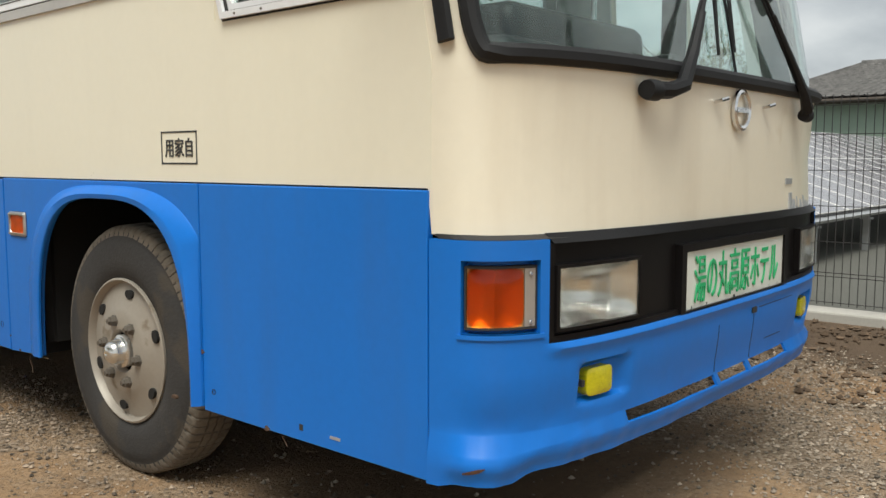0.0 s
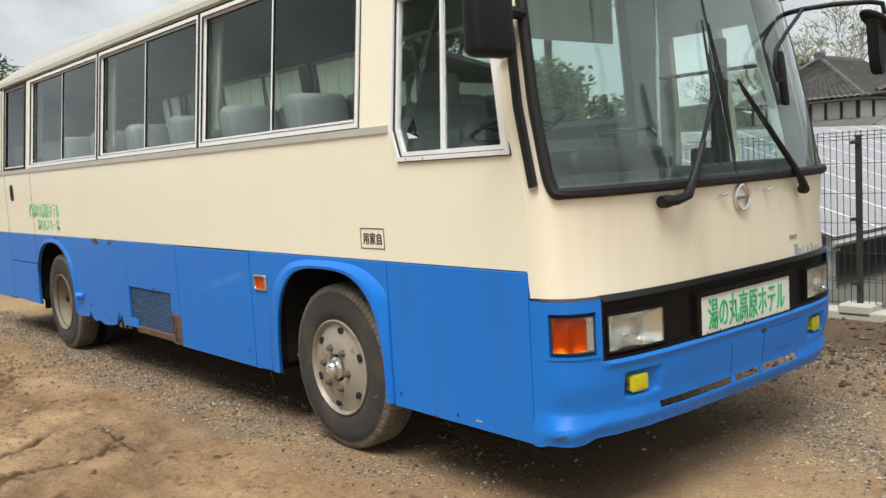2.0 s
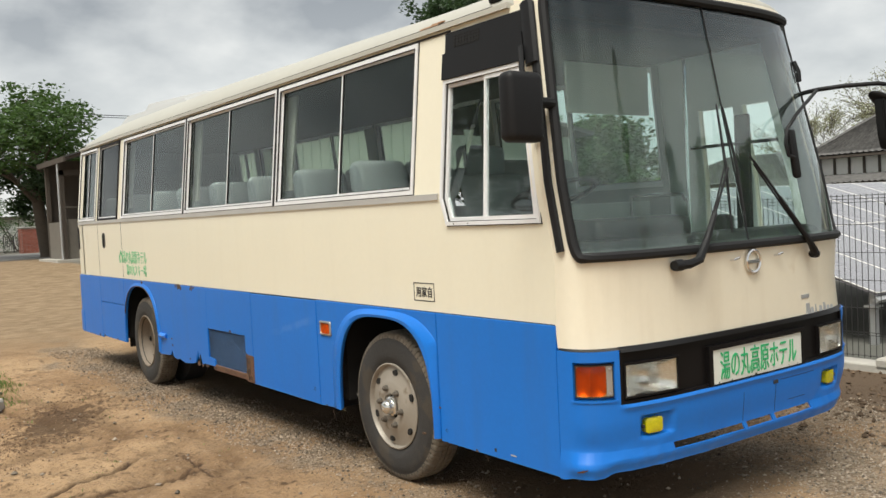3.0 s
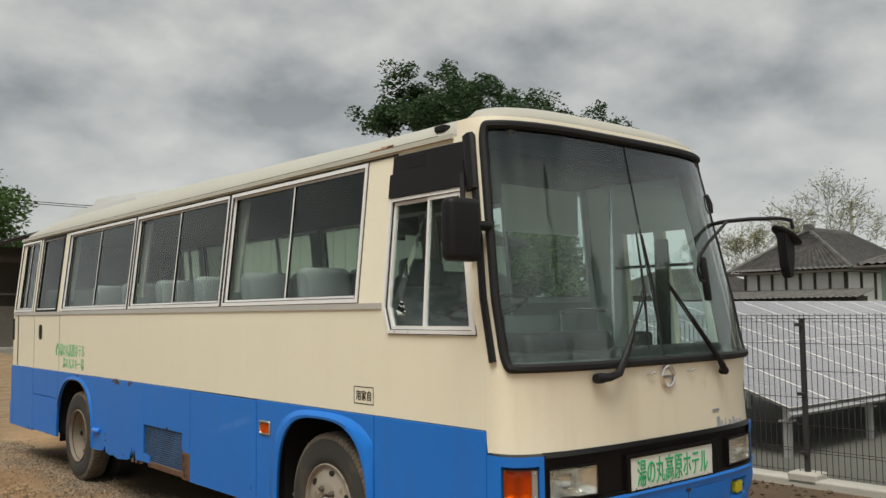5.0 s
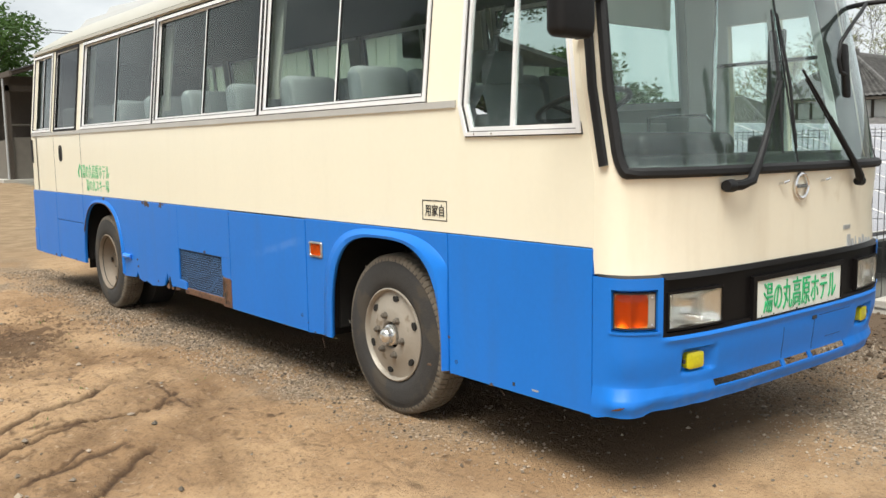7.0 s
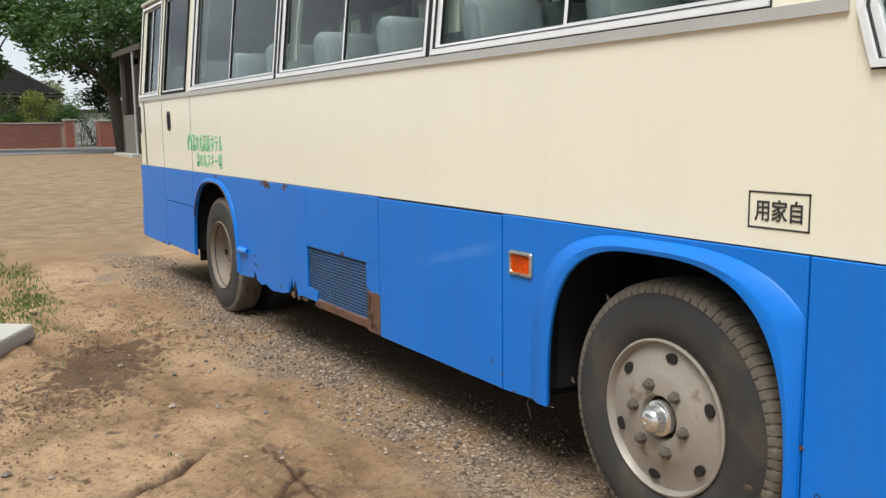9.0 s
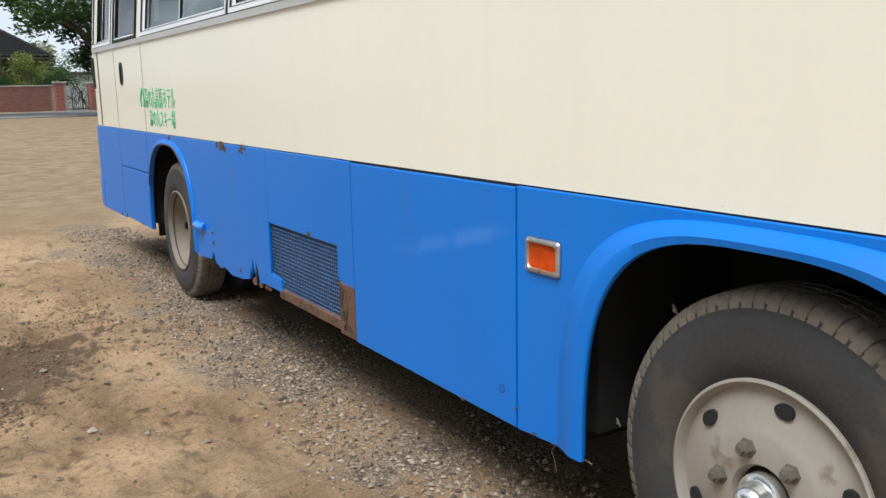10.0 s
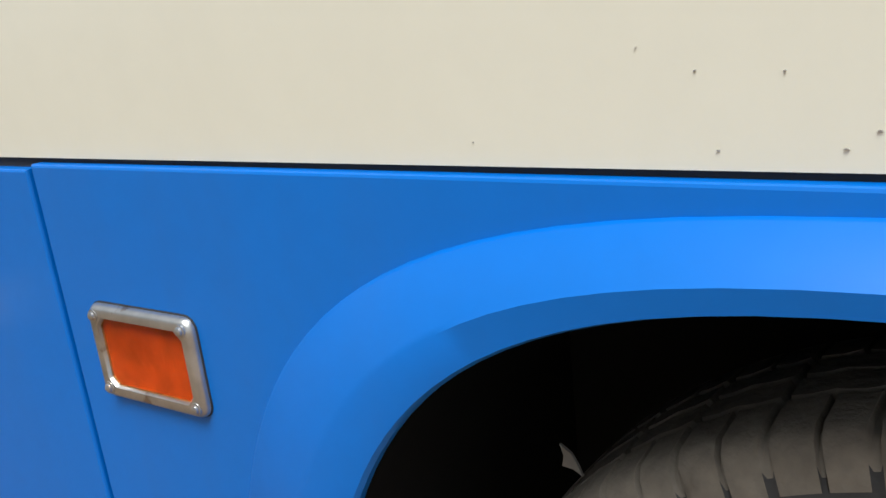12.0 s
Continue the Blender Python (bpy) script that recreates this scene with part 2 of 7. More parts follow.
AMBER_RINGS = glass("ringed_amber_lens_glass", (1.0, 0.33, 0.026), 0.08, 1.35)


def ring_relief(m, at, period):
    """Fine rings pressed round the bulb's axis."""
    N, L = m.node_tree.nodes, m.node_tree.links
    co, mp, wv, bp = N.new("ShaderNodeTexCoord"), N.new("ShaderNodeMapping"), N.new("ShaderNodeTexWave"), N.new("ShaderNodeBump")
    mp.inputs["Location"].default_value = tuple(-c for c in at)
    wv.wave_type, wv.rings_direction = "RINGS", "X"
    wv.inputs["Scale"].default_value = 2 * math.pi / (20 * period)
    bp.inputs["Strength"].default_value, bp.inputs["Distance"].default_value = 0.16, 0.0006
    L.new(co.outputs["Object"], mp.inputs["Vector"])
    L.new(mp.outputs[0], wv.inputs["Vector"])
    L.new(wv.outputs["Fac"], bp.inputs["Height"])
    L.new(bp.outputs[0], N["Principled BSDF"].inputs["Normal"])


ring_relief(AMBER_RINGS, (0.0, 2.172, 0.868), 0.0042)
CLEAR = glass("clear_lens_glass", (0.95, 0.96, 0.95), 0.03, 1.35)
PLATE = mat("white_sign_panel", (0.72, 0.74, 0.68), 0.35, var=0.05, scale=6)
GREEN = mat("green_lettering", (0.03, 0.42, 0.16), 0.45, var=0.1)
INK = mat("black_lettering", (0.03, 0.03, 0.03), 0.5)
PANE = glass("side_window_glass", (0.60, 0.68, 0.66), 0.0, 1.24, dust=0.005)
SCREEN = glass("windscreen_glass", (0.76, 0.91, 0.87), 0.0, 1.50, dust=0.035)
DRIVERPANE = glass("driver_window_glass", (0.70, 0.78, 0.76), 0.0, 1.42, dust=0.02)
DOORPANE = glass("door_glass", (0.90, 0.95, 0.94), 0.0, 1.22)
DARKPANE = glass("dark_window_glass", (0.22, 0.25, 0.24), 0.0, 1.22)
ROOFPAINT = mat("weathered_roof_paint", (0.43, 0.415, 0.362), 0.5, var=0.07, scale=1.6, fine=30, coat=0.1, streak=(0.32, 0.29, 0.23), streak_amount=0.15)
HOUSING = mat("pale_roof_housing", (0.44, 0.44, 0.43), 0.5, var=0.05, scale=2)


def sun_band(m, clear, tint, z0, z1):
    """Grades a glass from clear below to a tinted band along its top."""
    N, L = m.node_tree.nodes, m.node_tree.links
    co, sp, mr, mx = N.new("ShaderNodeTexCoord"), N.new("ShaderNodeSeparateXYZ"), N.new("ShaderNodeMapRange"), N.new("ShaderNodeMixRGB")
    mr.interpolation_type = "SMOOTHSTEP"
    mr.inputs["From Min"].default_value, mr.inputs["From Max"].default_value = z0, z1
    mx.inputs[1].default_value, mx.inputs[2].default_value = (*clear, 1), (*tint, 1)
    L.new(co.outputs["Object"], sp.inputs[0])
    L.new(sp.outputs["Z"], mr.inputs["Value"])
    L.new(mr.outputs[0], mx.inputs[0])
    L.new(mx.outputs[0], N["Principled BSDF"].inputs["Base Color"])


sun_band(SCREEN, (0.76, 0.91, 0.87), (0.12, 0.21, 0.29), 2.24, 2.50)
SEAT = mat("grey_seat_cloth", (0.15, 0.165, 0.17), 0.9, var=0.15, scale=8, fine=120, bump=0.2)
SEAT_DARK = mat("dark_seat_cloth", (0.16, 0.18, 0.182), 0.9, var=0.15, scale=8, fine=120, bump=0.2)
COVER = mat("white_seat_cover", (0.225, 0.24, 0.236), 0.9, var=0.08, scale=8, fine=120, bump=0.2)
# Ceiling and trim lining, darker than the walls: cabin shade put into the colour.
DIM_LINING = mat("dim_cabin_lining", (0.060, 0.064, 0.062), 0.8, var=0.12, scale=3)
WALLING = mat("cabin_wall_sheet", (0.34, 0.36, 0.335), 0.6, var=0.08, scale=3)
DOORSHEET = mat("pale_door_sheet", (0.66, 0.69, 0.67), 0.6, var=0.08, scale=3)
CABFLOOR = mat("cabin_floor", (0.10, 0.10, 0.10), 0.7, var=0.2)
CURTAIN = mat("curtain_cloth", (0.42, 0.42, 0.36), 0.9, var=0.12, scale=10)
# Near-black: the shade of the underside and wheel wells is in the colour.
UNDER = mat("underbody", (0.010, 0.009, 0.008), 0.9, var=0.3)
CONCRETE = mat("concrete", (0.42, 0.40, 0.36), 0.9, var=0.18, scale=4, fine=50, bump=0.3, bump_scale=60)
FENCE = mat("dark_fence_paint", (0.032, 0.030, 0.030), 0.5, var=0.15)
SOLAR = mat("solar_cells", (0.20, 0.194, 0.215), 0.25, var=0.06, scale=2, fine=20, coat=0.6)
PLASTER = mat("white_plaster", (0.82, 0.81, 0.77), 0.9, var=0.08, scale=3, fine=40)
GREENWALL = mat("green_wall_sheet", (0.36, 0.47, 0.38), 0.7, var=0.10, scale=3, fine=20)
TILE = mat("grey_roof_tile", (0.095, 0.090, 0.086), 0.6, var=0.95, scale=3.2, fine=11, bump=0.3, bump_scale=20, island=0.22)
WOOD = mat("weathered_dark_wood", (0.075, 0.06, 0.048), 0.85, var=0.3, scale=6, fine=60, stretch=(6, 6, 0.6))
SHEDWALL = mat("shed_boards", (0.15, 0.135, 0.115), 0.85, var=0.25, scale=3, fine=30)
BRICK = mat("red_brick", (0.30, 0.105, 0.075), 0.9, var=0.22, scale=9, fine=60, obj_random=0.2, bump=0.3)
MORTAR = mat("mortar", (0.36, 0.32, 0.28), 0.95, var=0.15)
ASPHALT = mat("asphalt", (0.16, 0.155, 0.15), 0.9, var=0.15, scale=3, fine=120, bump=0.2)
BARK = mat("bark", (0.085, 0.068, 0.052), 0.95, var=0.35, scale=9, fine=60, bump=0.8, bump_scale=30)
STONE = mat("gravel_stone", (0.238, 0.184, 0.134), 0.9, var=0.1, island=0.75, scale=20, fine=200)
STONE_PALE = mat("pale_gravel_stone", (0.265, 0.218, 0.168), 0.9, var=0.1, island=0.7, scale=20, fine=200)
CLOD_MID = mat("brown_soil_clods", (0.155, 0.096, 0.056), 0.95, var=0.15, island=0.4, scale=20)
CLOD_DARK = mat("dark_soil_clods", (0.115, 0.077, 0.048), 0.95, var=0.15, island=0.4, scale=20)
CLOD = mat("soil_clods", (0.235, 0.160, 0.098), 0.95, var=0.15, island=0.35, scale=20)


def leaf_mat(name, color, island=0.5):
    m = mat(name, color, 0.55, var=0.15, scale=0.6, fine=3.0, island=island)
    b = m.node_tree.nodes["Principled BSDF"]
    b.inputs["Subsurface Weight"].default_value = 0.0
    N, L = m.node_tree.nodes, m.node_tree.links
    tr, mx = N.new("ShaderNodeBsdfTranslucent"), N.new("ShaderNodeMixShader")
    tr.inputs["Color"].default_value = (color[0] * 1.5, color[1] * 1.5, color[2], 1)
    mx.inputs[0].default_value = 0.3
    L.new(b.outputs[0], mx.inputs[1])
    L.new(tr.outputs[0], mx.inputs[2])
    L.new(mx.outputs[0], N["Material Output"].inputs["Surface"])
    return m


LEAF = leaf_mat("green_leaves", (0.055, 0.105, 0.025))
LEAF_DARK = leaf_mat("dark_green_leaves", (0.036, 0.068, 0.027))
LEAF_PALE = leaf_mat("pale_spring_leaves", (0.27, 0.275, 0.18))
LEAF_YELLOW = leaf_mat("yellow_green_leaves", (0.16, 0.19, 0.035))
GRASS = leaf_mat("grass_blades", (0.10, 0.16, 0.035))


# ---- mesh helpers ----


def mesh_from(name, verts, faces, material, smooth=False):
    me = bpy.data.meshes.new(name)
    me.from_pydata([tuple(v) for v in verts], [], [tuple(f) for f in faces])
    me.materials.append(material)
    if smooth:
        me.polygons.foreach_set("use_smooth", [True] * len(me.polygons))
    me.update()
    return me


def part(name, bm, material, parent=None, label="", smooth=False, kind="", fix=True):
    """Links a bmesh, or a (verts, faces) pair, as one mesh object, under a thing or a part."""
    if isinstance(bm, tuple):
        me = mesh_from(name, bm[0], bm[1], material, smooth)
    else:
        if fix:
            bmesh.ops.recalc_face_normals(bm, faces=bm.faces[:])
        me = bpy.data.meshes.new(name)
        bm.to_mesh(me)
        bm.free()
        me.materials.append(material)
        if smooth:
            me.polygons.foreach_set("use_smooth", [True] * len(me.polygons))
            me.set_sharp_from_angle(angle=radians(38))
    ob = new(name, me)
    if parent:
        ob.parent = parent
        ob.matrix_parent_inverse = Matrix.Identity(4)
    return tagged(ob, label, kind=kind)


def thing(name, label, category, at=(0, 0, 0), group="", rz=0.0):
    ob = new(name)
    ob.empty_display_size = 0.2
    ob.matrix_basis = pose(*at, 0, 0, rz)
    return tagged(ob, label, category, group)


def box(x0, x1, y0, y1, z0, z1, bevel=0.0, seg=2, bm=None):
    bm2 = bmesh.new()
    bmesh.ops.create_cube(bm2, size=1.0)
    for v in bm2.verts:
        v.co = Vector((x0 + (v.co.x + 0.5) * (x1 - x0), y0 + (v.co.y + 0.5) * (y1 - y0), z0 + (v.co.z + 0.5) * (z1 - z0)))
    if bevel:
        bmesh.ops.bevel(bm2, geom=bm2.edges[:] + bm2.verts[:], offset=bevel, segments=seg, affect="EDGES", profile=0.5)
    if bm is None:
        return bm2
    tmp = bpy.data.meshes.new("tmp")
    bm2.to_mesh(tmp)
    bm2.free()
    bm.from_mesh(tmp)
    bpy.data.meshes.remove(tmp)
    return bm


def tube(points, radius, seg=10, bm=None, closed=False, flat=1.0, up=None):
    """A tube along points; radius: a number or one per point; flat squeezes its second axis."""
    bm = bm or bmesh.new()
    pts = [Vector(p) for p in points]
    n = len(pts)
    rad = [radius] * n if isinstance(radius, (int, float)) else list(radius)
    rings, ref = [], Vector(up) if up else None
    for i, p in enumerate(pts):
        a = pts[(i - 1) % n] if (closed or i) else pts[0]
        b = pts[(i + 1) % n] if (closed or i < n - 1) else pts[-1]
        d = (b - a).normalized()
        if ref is None:
            ref = Vector((0, 0, 1)) if abs(d.z) < 0.9 else Vector((1, 0, 0))
        s = d.cross(ref).normalized()
        r = s.cross(d).normalized()
        if up is None:
            ref = r
        rings.append([bm.verts.new(p + (s * math.cos(k * 2 * math.pi / seg) + r * flat * math.sin(k * 2 * math.pi / seg)) * rad[i]) for k in range(seg)])
    for i in range(n if closed else n - 1):
        A, B = rings[i], rings[(i + 1) % n]
        for k in range(seg):
            bm.faces.new((A[k], A[(k + 1) % seg], B[(k + 1) % seg], B[k]))
    if not closed:
        bm.faces.new(rings[0][::-1])
        bm.faces.new(rings[-1])
    return bm


def lathe(profile, centre, axis="x", seg=48, bm=None):
    """Turns (along axis, radius) pairs round an axis through centre."""
    bm = bm or bmesh.new()
    rings = []
    for h, r in profile:
        ring = []
        for k in range(seg):
            c, s = math.cos(2 * math.pi * k / seg) * r, math.sin(2 * math.pi * k / seg) * r
            p = {"x": (h, c, s), "y": (c, h, s), "z": (c, s, h)}[axis]
            ring.append(bm.verts.new(Vector(centre) + Vector(p)))
        rings.append(ring)
    for A, B in zip(rings, rings[1:]):
        for k in range(seg):
            bm.faces.new((A[k], A[(k + 1) % seg], B[(k + 1) % seg], B[k]))
    return bm


def prism(poly, x0, x1, plane="yz", bm=None):
    """A flat outline given in the plane, drawn out from x0 to x1 along the third axis."""
    bm = bm or bmesh.new()
    put = {"yz": lambda a, b, h: (h, a, b), "xz": lambda a, b, h: (a, h, b), "xy": lambda a, b, h: (a, b, h)}[plane]
    A = [bm.verts.new(put(a, b, x0)) for a, b in poly]
    B = [bm.verts.new(put(a, b, x1)) for a, b in poly]
    bm.faces.new(A)
    bm.faces.new(B[::-1])
    for i in range(len(poly)):
        j = (i + 1) % len(poly)
        bm.faces.new((A[i], B[i], B[j], A[j]))
    return bm


def writing(name, text, material, parent, m, size, width=None, label="", bold=0.0):
    """Lettering as a thin mesh, its middle at the pose m; width squeezes or widens it."""
    cu = bpy.data.curves.new(name, "FONT")
    cu.body, cu.size, cu.align_x, cu.align_y, cu.extrude, cu.offset = text, size, "CENTER", "CENTER", 0.0015, bold
    cu.resolution_u = 3
    tmp = new("tmp_text", cu)
    bpy.context.view_layer.update()
    me = bpy.data.meshes.new_from_object(tmp.evaluated_get(bpy.context.evaluated_depsgraph_get()))
    bpy.data.objects.remove(tmp)
    bpy.data.curves.remove(cu)
    co = [v.co.copy() for v in me.vertices]
    if co:
        xs, ys = [c.x for c in co], [c.y for c in co]
        w, mx, my = max(xs) - min(xs), (max(xs) + min(xs)) / 2, (max(ys) + min(ys)) / 2
        k = (width / w) if width else 1.0
        for v in me.vertices:
            v.co = m @ Vector(((v.co.x - mx) * k, v.co.y - my, v.co.z))
    me.name = name
    me.materials.clear()
    me.materials.append(material)
    ob = new(name, me)
    ob.parent = parent
    return tagged(ob, label)

# ---- ground ----


def smooth(a, b, v):
    t = min(1.0, max(0.0, (v - a) / (b - a)))
    return t * t * (3 - 2 * t)


# wheel ruts in the soil: start, end, half width, depth
RUTS = [((-1.72, 2.52), (-0.98, 3.14), 0.019, 0.040), ((-1.95, 2.12), (-1.30, 2.44), 0.017, 0.036), ((-1.60, 2.36), (-0.81, 2.56), 0.018, 0.024), ((-1.65, 1.42), (-1.21, 1.84), 0.020, 0.022), ((-1.83, 1.72), (-1.31, 1.92), 0.018, 0.016), ((-0.77, 3.10), (-0.73, 2.40), 0.014, 0.014), ((-0.91, 2.51), (-0.68, 2.80), 0.016, 0.018), ((-2.05, 1.97), (-1.70, 2.06), 0.018, 0.032), ((-1.75, 1.72), (-1.48, 1.98), 0.016, 0.030),
        ((-2.4, 1.2), (-0.75, 2.75), 0.08, 0.022), ((-2.0, 1.1), (-0.55, 2.35), 0.08, 0.020), ((-0.42, 4.1), (-0.45, 3.45), 0.055, 0.022), ((-0.47, 3.45), (-0.46, 2.3), 0.065, 0.020), ((-0.21, 3.0), (-0.32, 2.2), 0.055, 0.016),
        ((-0.52, 3.50), (-0.98, 3.18), 0.05, 0.020), ((-0.60, 3.35), (-1.25, 2.45), 0.06, 0.016), ((-1.05, 1.2), (-0.62, 2.6), 0.07, 0.018), ((-0.80, 5.2), (-0.82, 3.9), 0.07, 0.016),
        ((-1.5, 6.5), (-1.0, 4.3), 0.06, 0.030), ((-1.2, 6.8), (-0.75, 4.9), 0.06, 0.025), ((-2.9, 3.2), (-1.2, 3.9), 0.09, 0.020), ((-3.0, 4.6), (-1.5, 4.5), 0.07, 0.02)]


LUMPS = [(-0.97, 3.16, 0.09), (-0.76, 3.06, 0.11), (-0.84, 2.66, 0.12), (-1.70, 1.54, 0.12), (-0.66, 3.45, 0.07), (-1.75, 2.06, 0.08), (-0.80, 1.76, 0.06), (-1.42, 4.25, 0.16), (-0.78, 4.05, 0.10), (-1.02, 3.72, 0.06), (-1.30, 3.40, 0.05), (-0.47, 2.75, 0.07)]


def ground_z(x, y):
    """Height of the ground: flat by the vehicle, a gentle rise to the road behind it, ruts and humps in the soil."""
    z = 0.44 * smooth(12, 38, y) * smooth(60, 20, abs(x))
    z -= 0.028 * smooth(3.0, 5.5, y) * smooth(11, 8, y)
    near = smooth(-0.12, -0.5, x) * smooth(14, 8, y) * smooth(-9.0, -5.0, x)
    if near > 0:
        z += near * 0.045 * noise.noise(Vector((x * 0.9, y * 0.7, 1.3)))
        near *= smooth(-3.7, -2.9, x) * smooth(9.6, 8.6, y)
        z += near * 0.028 * noise.noise(Vector((x * 3.1, y * 2.2, 4.0)))
        z += near * 0.018 * noise.noise(Vector((x * 9.0, y * 6.0, 9.0)))
        z += near * 0.010 * max(0.0, noise.noise(Vector((x * 17.0, y * 15.0, 12.0)))) + near * 0.007 * noise.noise(Vector((x * 26.0, y * 24.0, 2.0)))
        for px, py, pr in LUMPS:
            d2 = ((x - px) ** 2 + ((y - py) * 0.8) ** 2) / pr ** 2
            if d2 < 4:
                z += near * 0.016 * math.exp(-d2) * noise.noise(Vector((x * 19.0, y * 17.0, 6.0)))
        for (ax, ay), (bx, by), wide, dep in RUTS:
            ux, uy = bx - ax, by - ay
            ll = ux * ux + uy * uy
            t = ((x - ax) * ux + (y - ay) * uy) / ll
            if -0.25 < t < 1.25:
                wob = 0.05 * noise.noise(Vector((x * 2.0, y * 2.0, ax * 7)))
                d = ((x - ax) * uy - (y - ay) * ux) / math.sqrt(ll) + wob + 0.014 * noise.noise(Vector((x * 13.0, y * 13.0, 3.0)))
                fade = smooth(-0.25, 0.1, t) * smooth(1.25, 0.9, t) * (0.65 + 0.5 * noise.noise(Vector((x * 7.0, y * 7.0, 5.0))))
                z -= near * fade * dep * math.exp(-(d / wide) ** 2)
                if wide > 0.05:
                    # tread print: bars across the track
                    z += near * fade * 0.010 * math.sin(2 * math.pi * (t * math.sqrt(ll) + 0.4 * abs(d)) / 0.075) * math.exp(-(d / wide) ** 4)
                z += near * fade * dep * 0.16 * (math.exp(-((d - 1.9 * wide) / wide) ** 2) + math.exp(-((d + 1.9 * wide) / wide) ** 2))
    return z


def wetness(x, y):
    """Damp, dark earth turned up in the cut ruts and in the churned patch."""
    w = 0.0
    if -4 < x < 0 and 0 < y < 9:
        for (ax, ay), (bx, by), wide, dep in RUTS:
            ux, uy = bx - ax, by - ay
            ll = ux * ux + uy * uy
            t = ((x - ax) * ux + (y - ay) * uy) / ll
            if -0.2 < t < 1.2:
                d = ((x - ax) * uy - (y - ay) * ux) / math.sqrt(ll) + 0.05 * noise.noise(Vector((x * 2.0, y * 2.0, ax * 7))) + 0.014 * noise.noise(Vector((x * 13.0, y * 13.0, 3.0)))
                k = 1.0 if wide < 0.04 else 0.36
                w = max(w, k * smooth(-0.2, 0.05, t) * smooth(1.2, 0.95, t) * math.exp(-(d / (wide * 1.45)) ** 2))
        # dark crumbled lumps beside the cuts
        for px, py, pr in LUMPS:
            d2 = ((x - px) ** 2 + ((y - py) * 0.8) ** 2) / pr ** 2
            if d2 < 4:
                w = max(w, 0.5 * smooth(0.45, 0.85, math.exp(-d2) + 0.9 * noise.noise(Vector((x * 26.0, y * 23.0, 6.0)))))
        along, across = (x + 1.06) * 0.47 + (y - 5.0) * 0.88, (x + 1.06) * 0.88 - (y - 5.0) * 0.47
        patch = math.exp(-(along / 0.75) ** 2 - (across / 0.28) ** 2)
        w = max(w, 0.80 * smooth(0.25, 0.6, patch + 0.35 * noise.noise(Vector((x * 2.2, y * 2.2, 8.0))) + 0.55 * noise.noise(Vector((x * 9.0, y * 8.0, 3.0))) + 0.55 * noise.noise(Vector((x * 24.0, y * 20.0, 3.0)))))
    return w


def ground_sheet():
    def axis(lo, hi, fine0, fine1, step):
        v = list(np.arange(fine0, fine1 + 1e-6, step))
        s, a = step, fine0
        while a > lo:
            s *= 1.35
            a -= s
            v.insert(0, a)
        s, a = step, fine1
        while a < hi:
            s *= 1.35
            a += s
            v.append(a)
        return v
    xs, ys = axis(-900, 900, -3.3, 0.2, 0.015), axis(-900, 900, 0.8, 8.2, 0.016)
    verts = [(x, y, ground_z(x, y)) for y in ys for x in xs]
    w = len(xs)
    faces = [(j * w + i, j * w + i + 1, (j + 1) * w + i + 1, (j + 1) * w + i) for j in range(len(ys) - 1) for i in range(w - 1)]
    return verts, faces


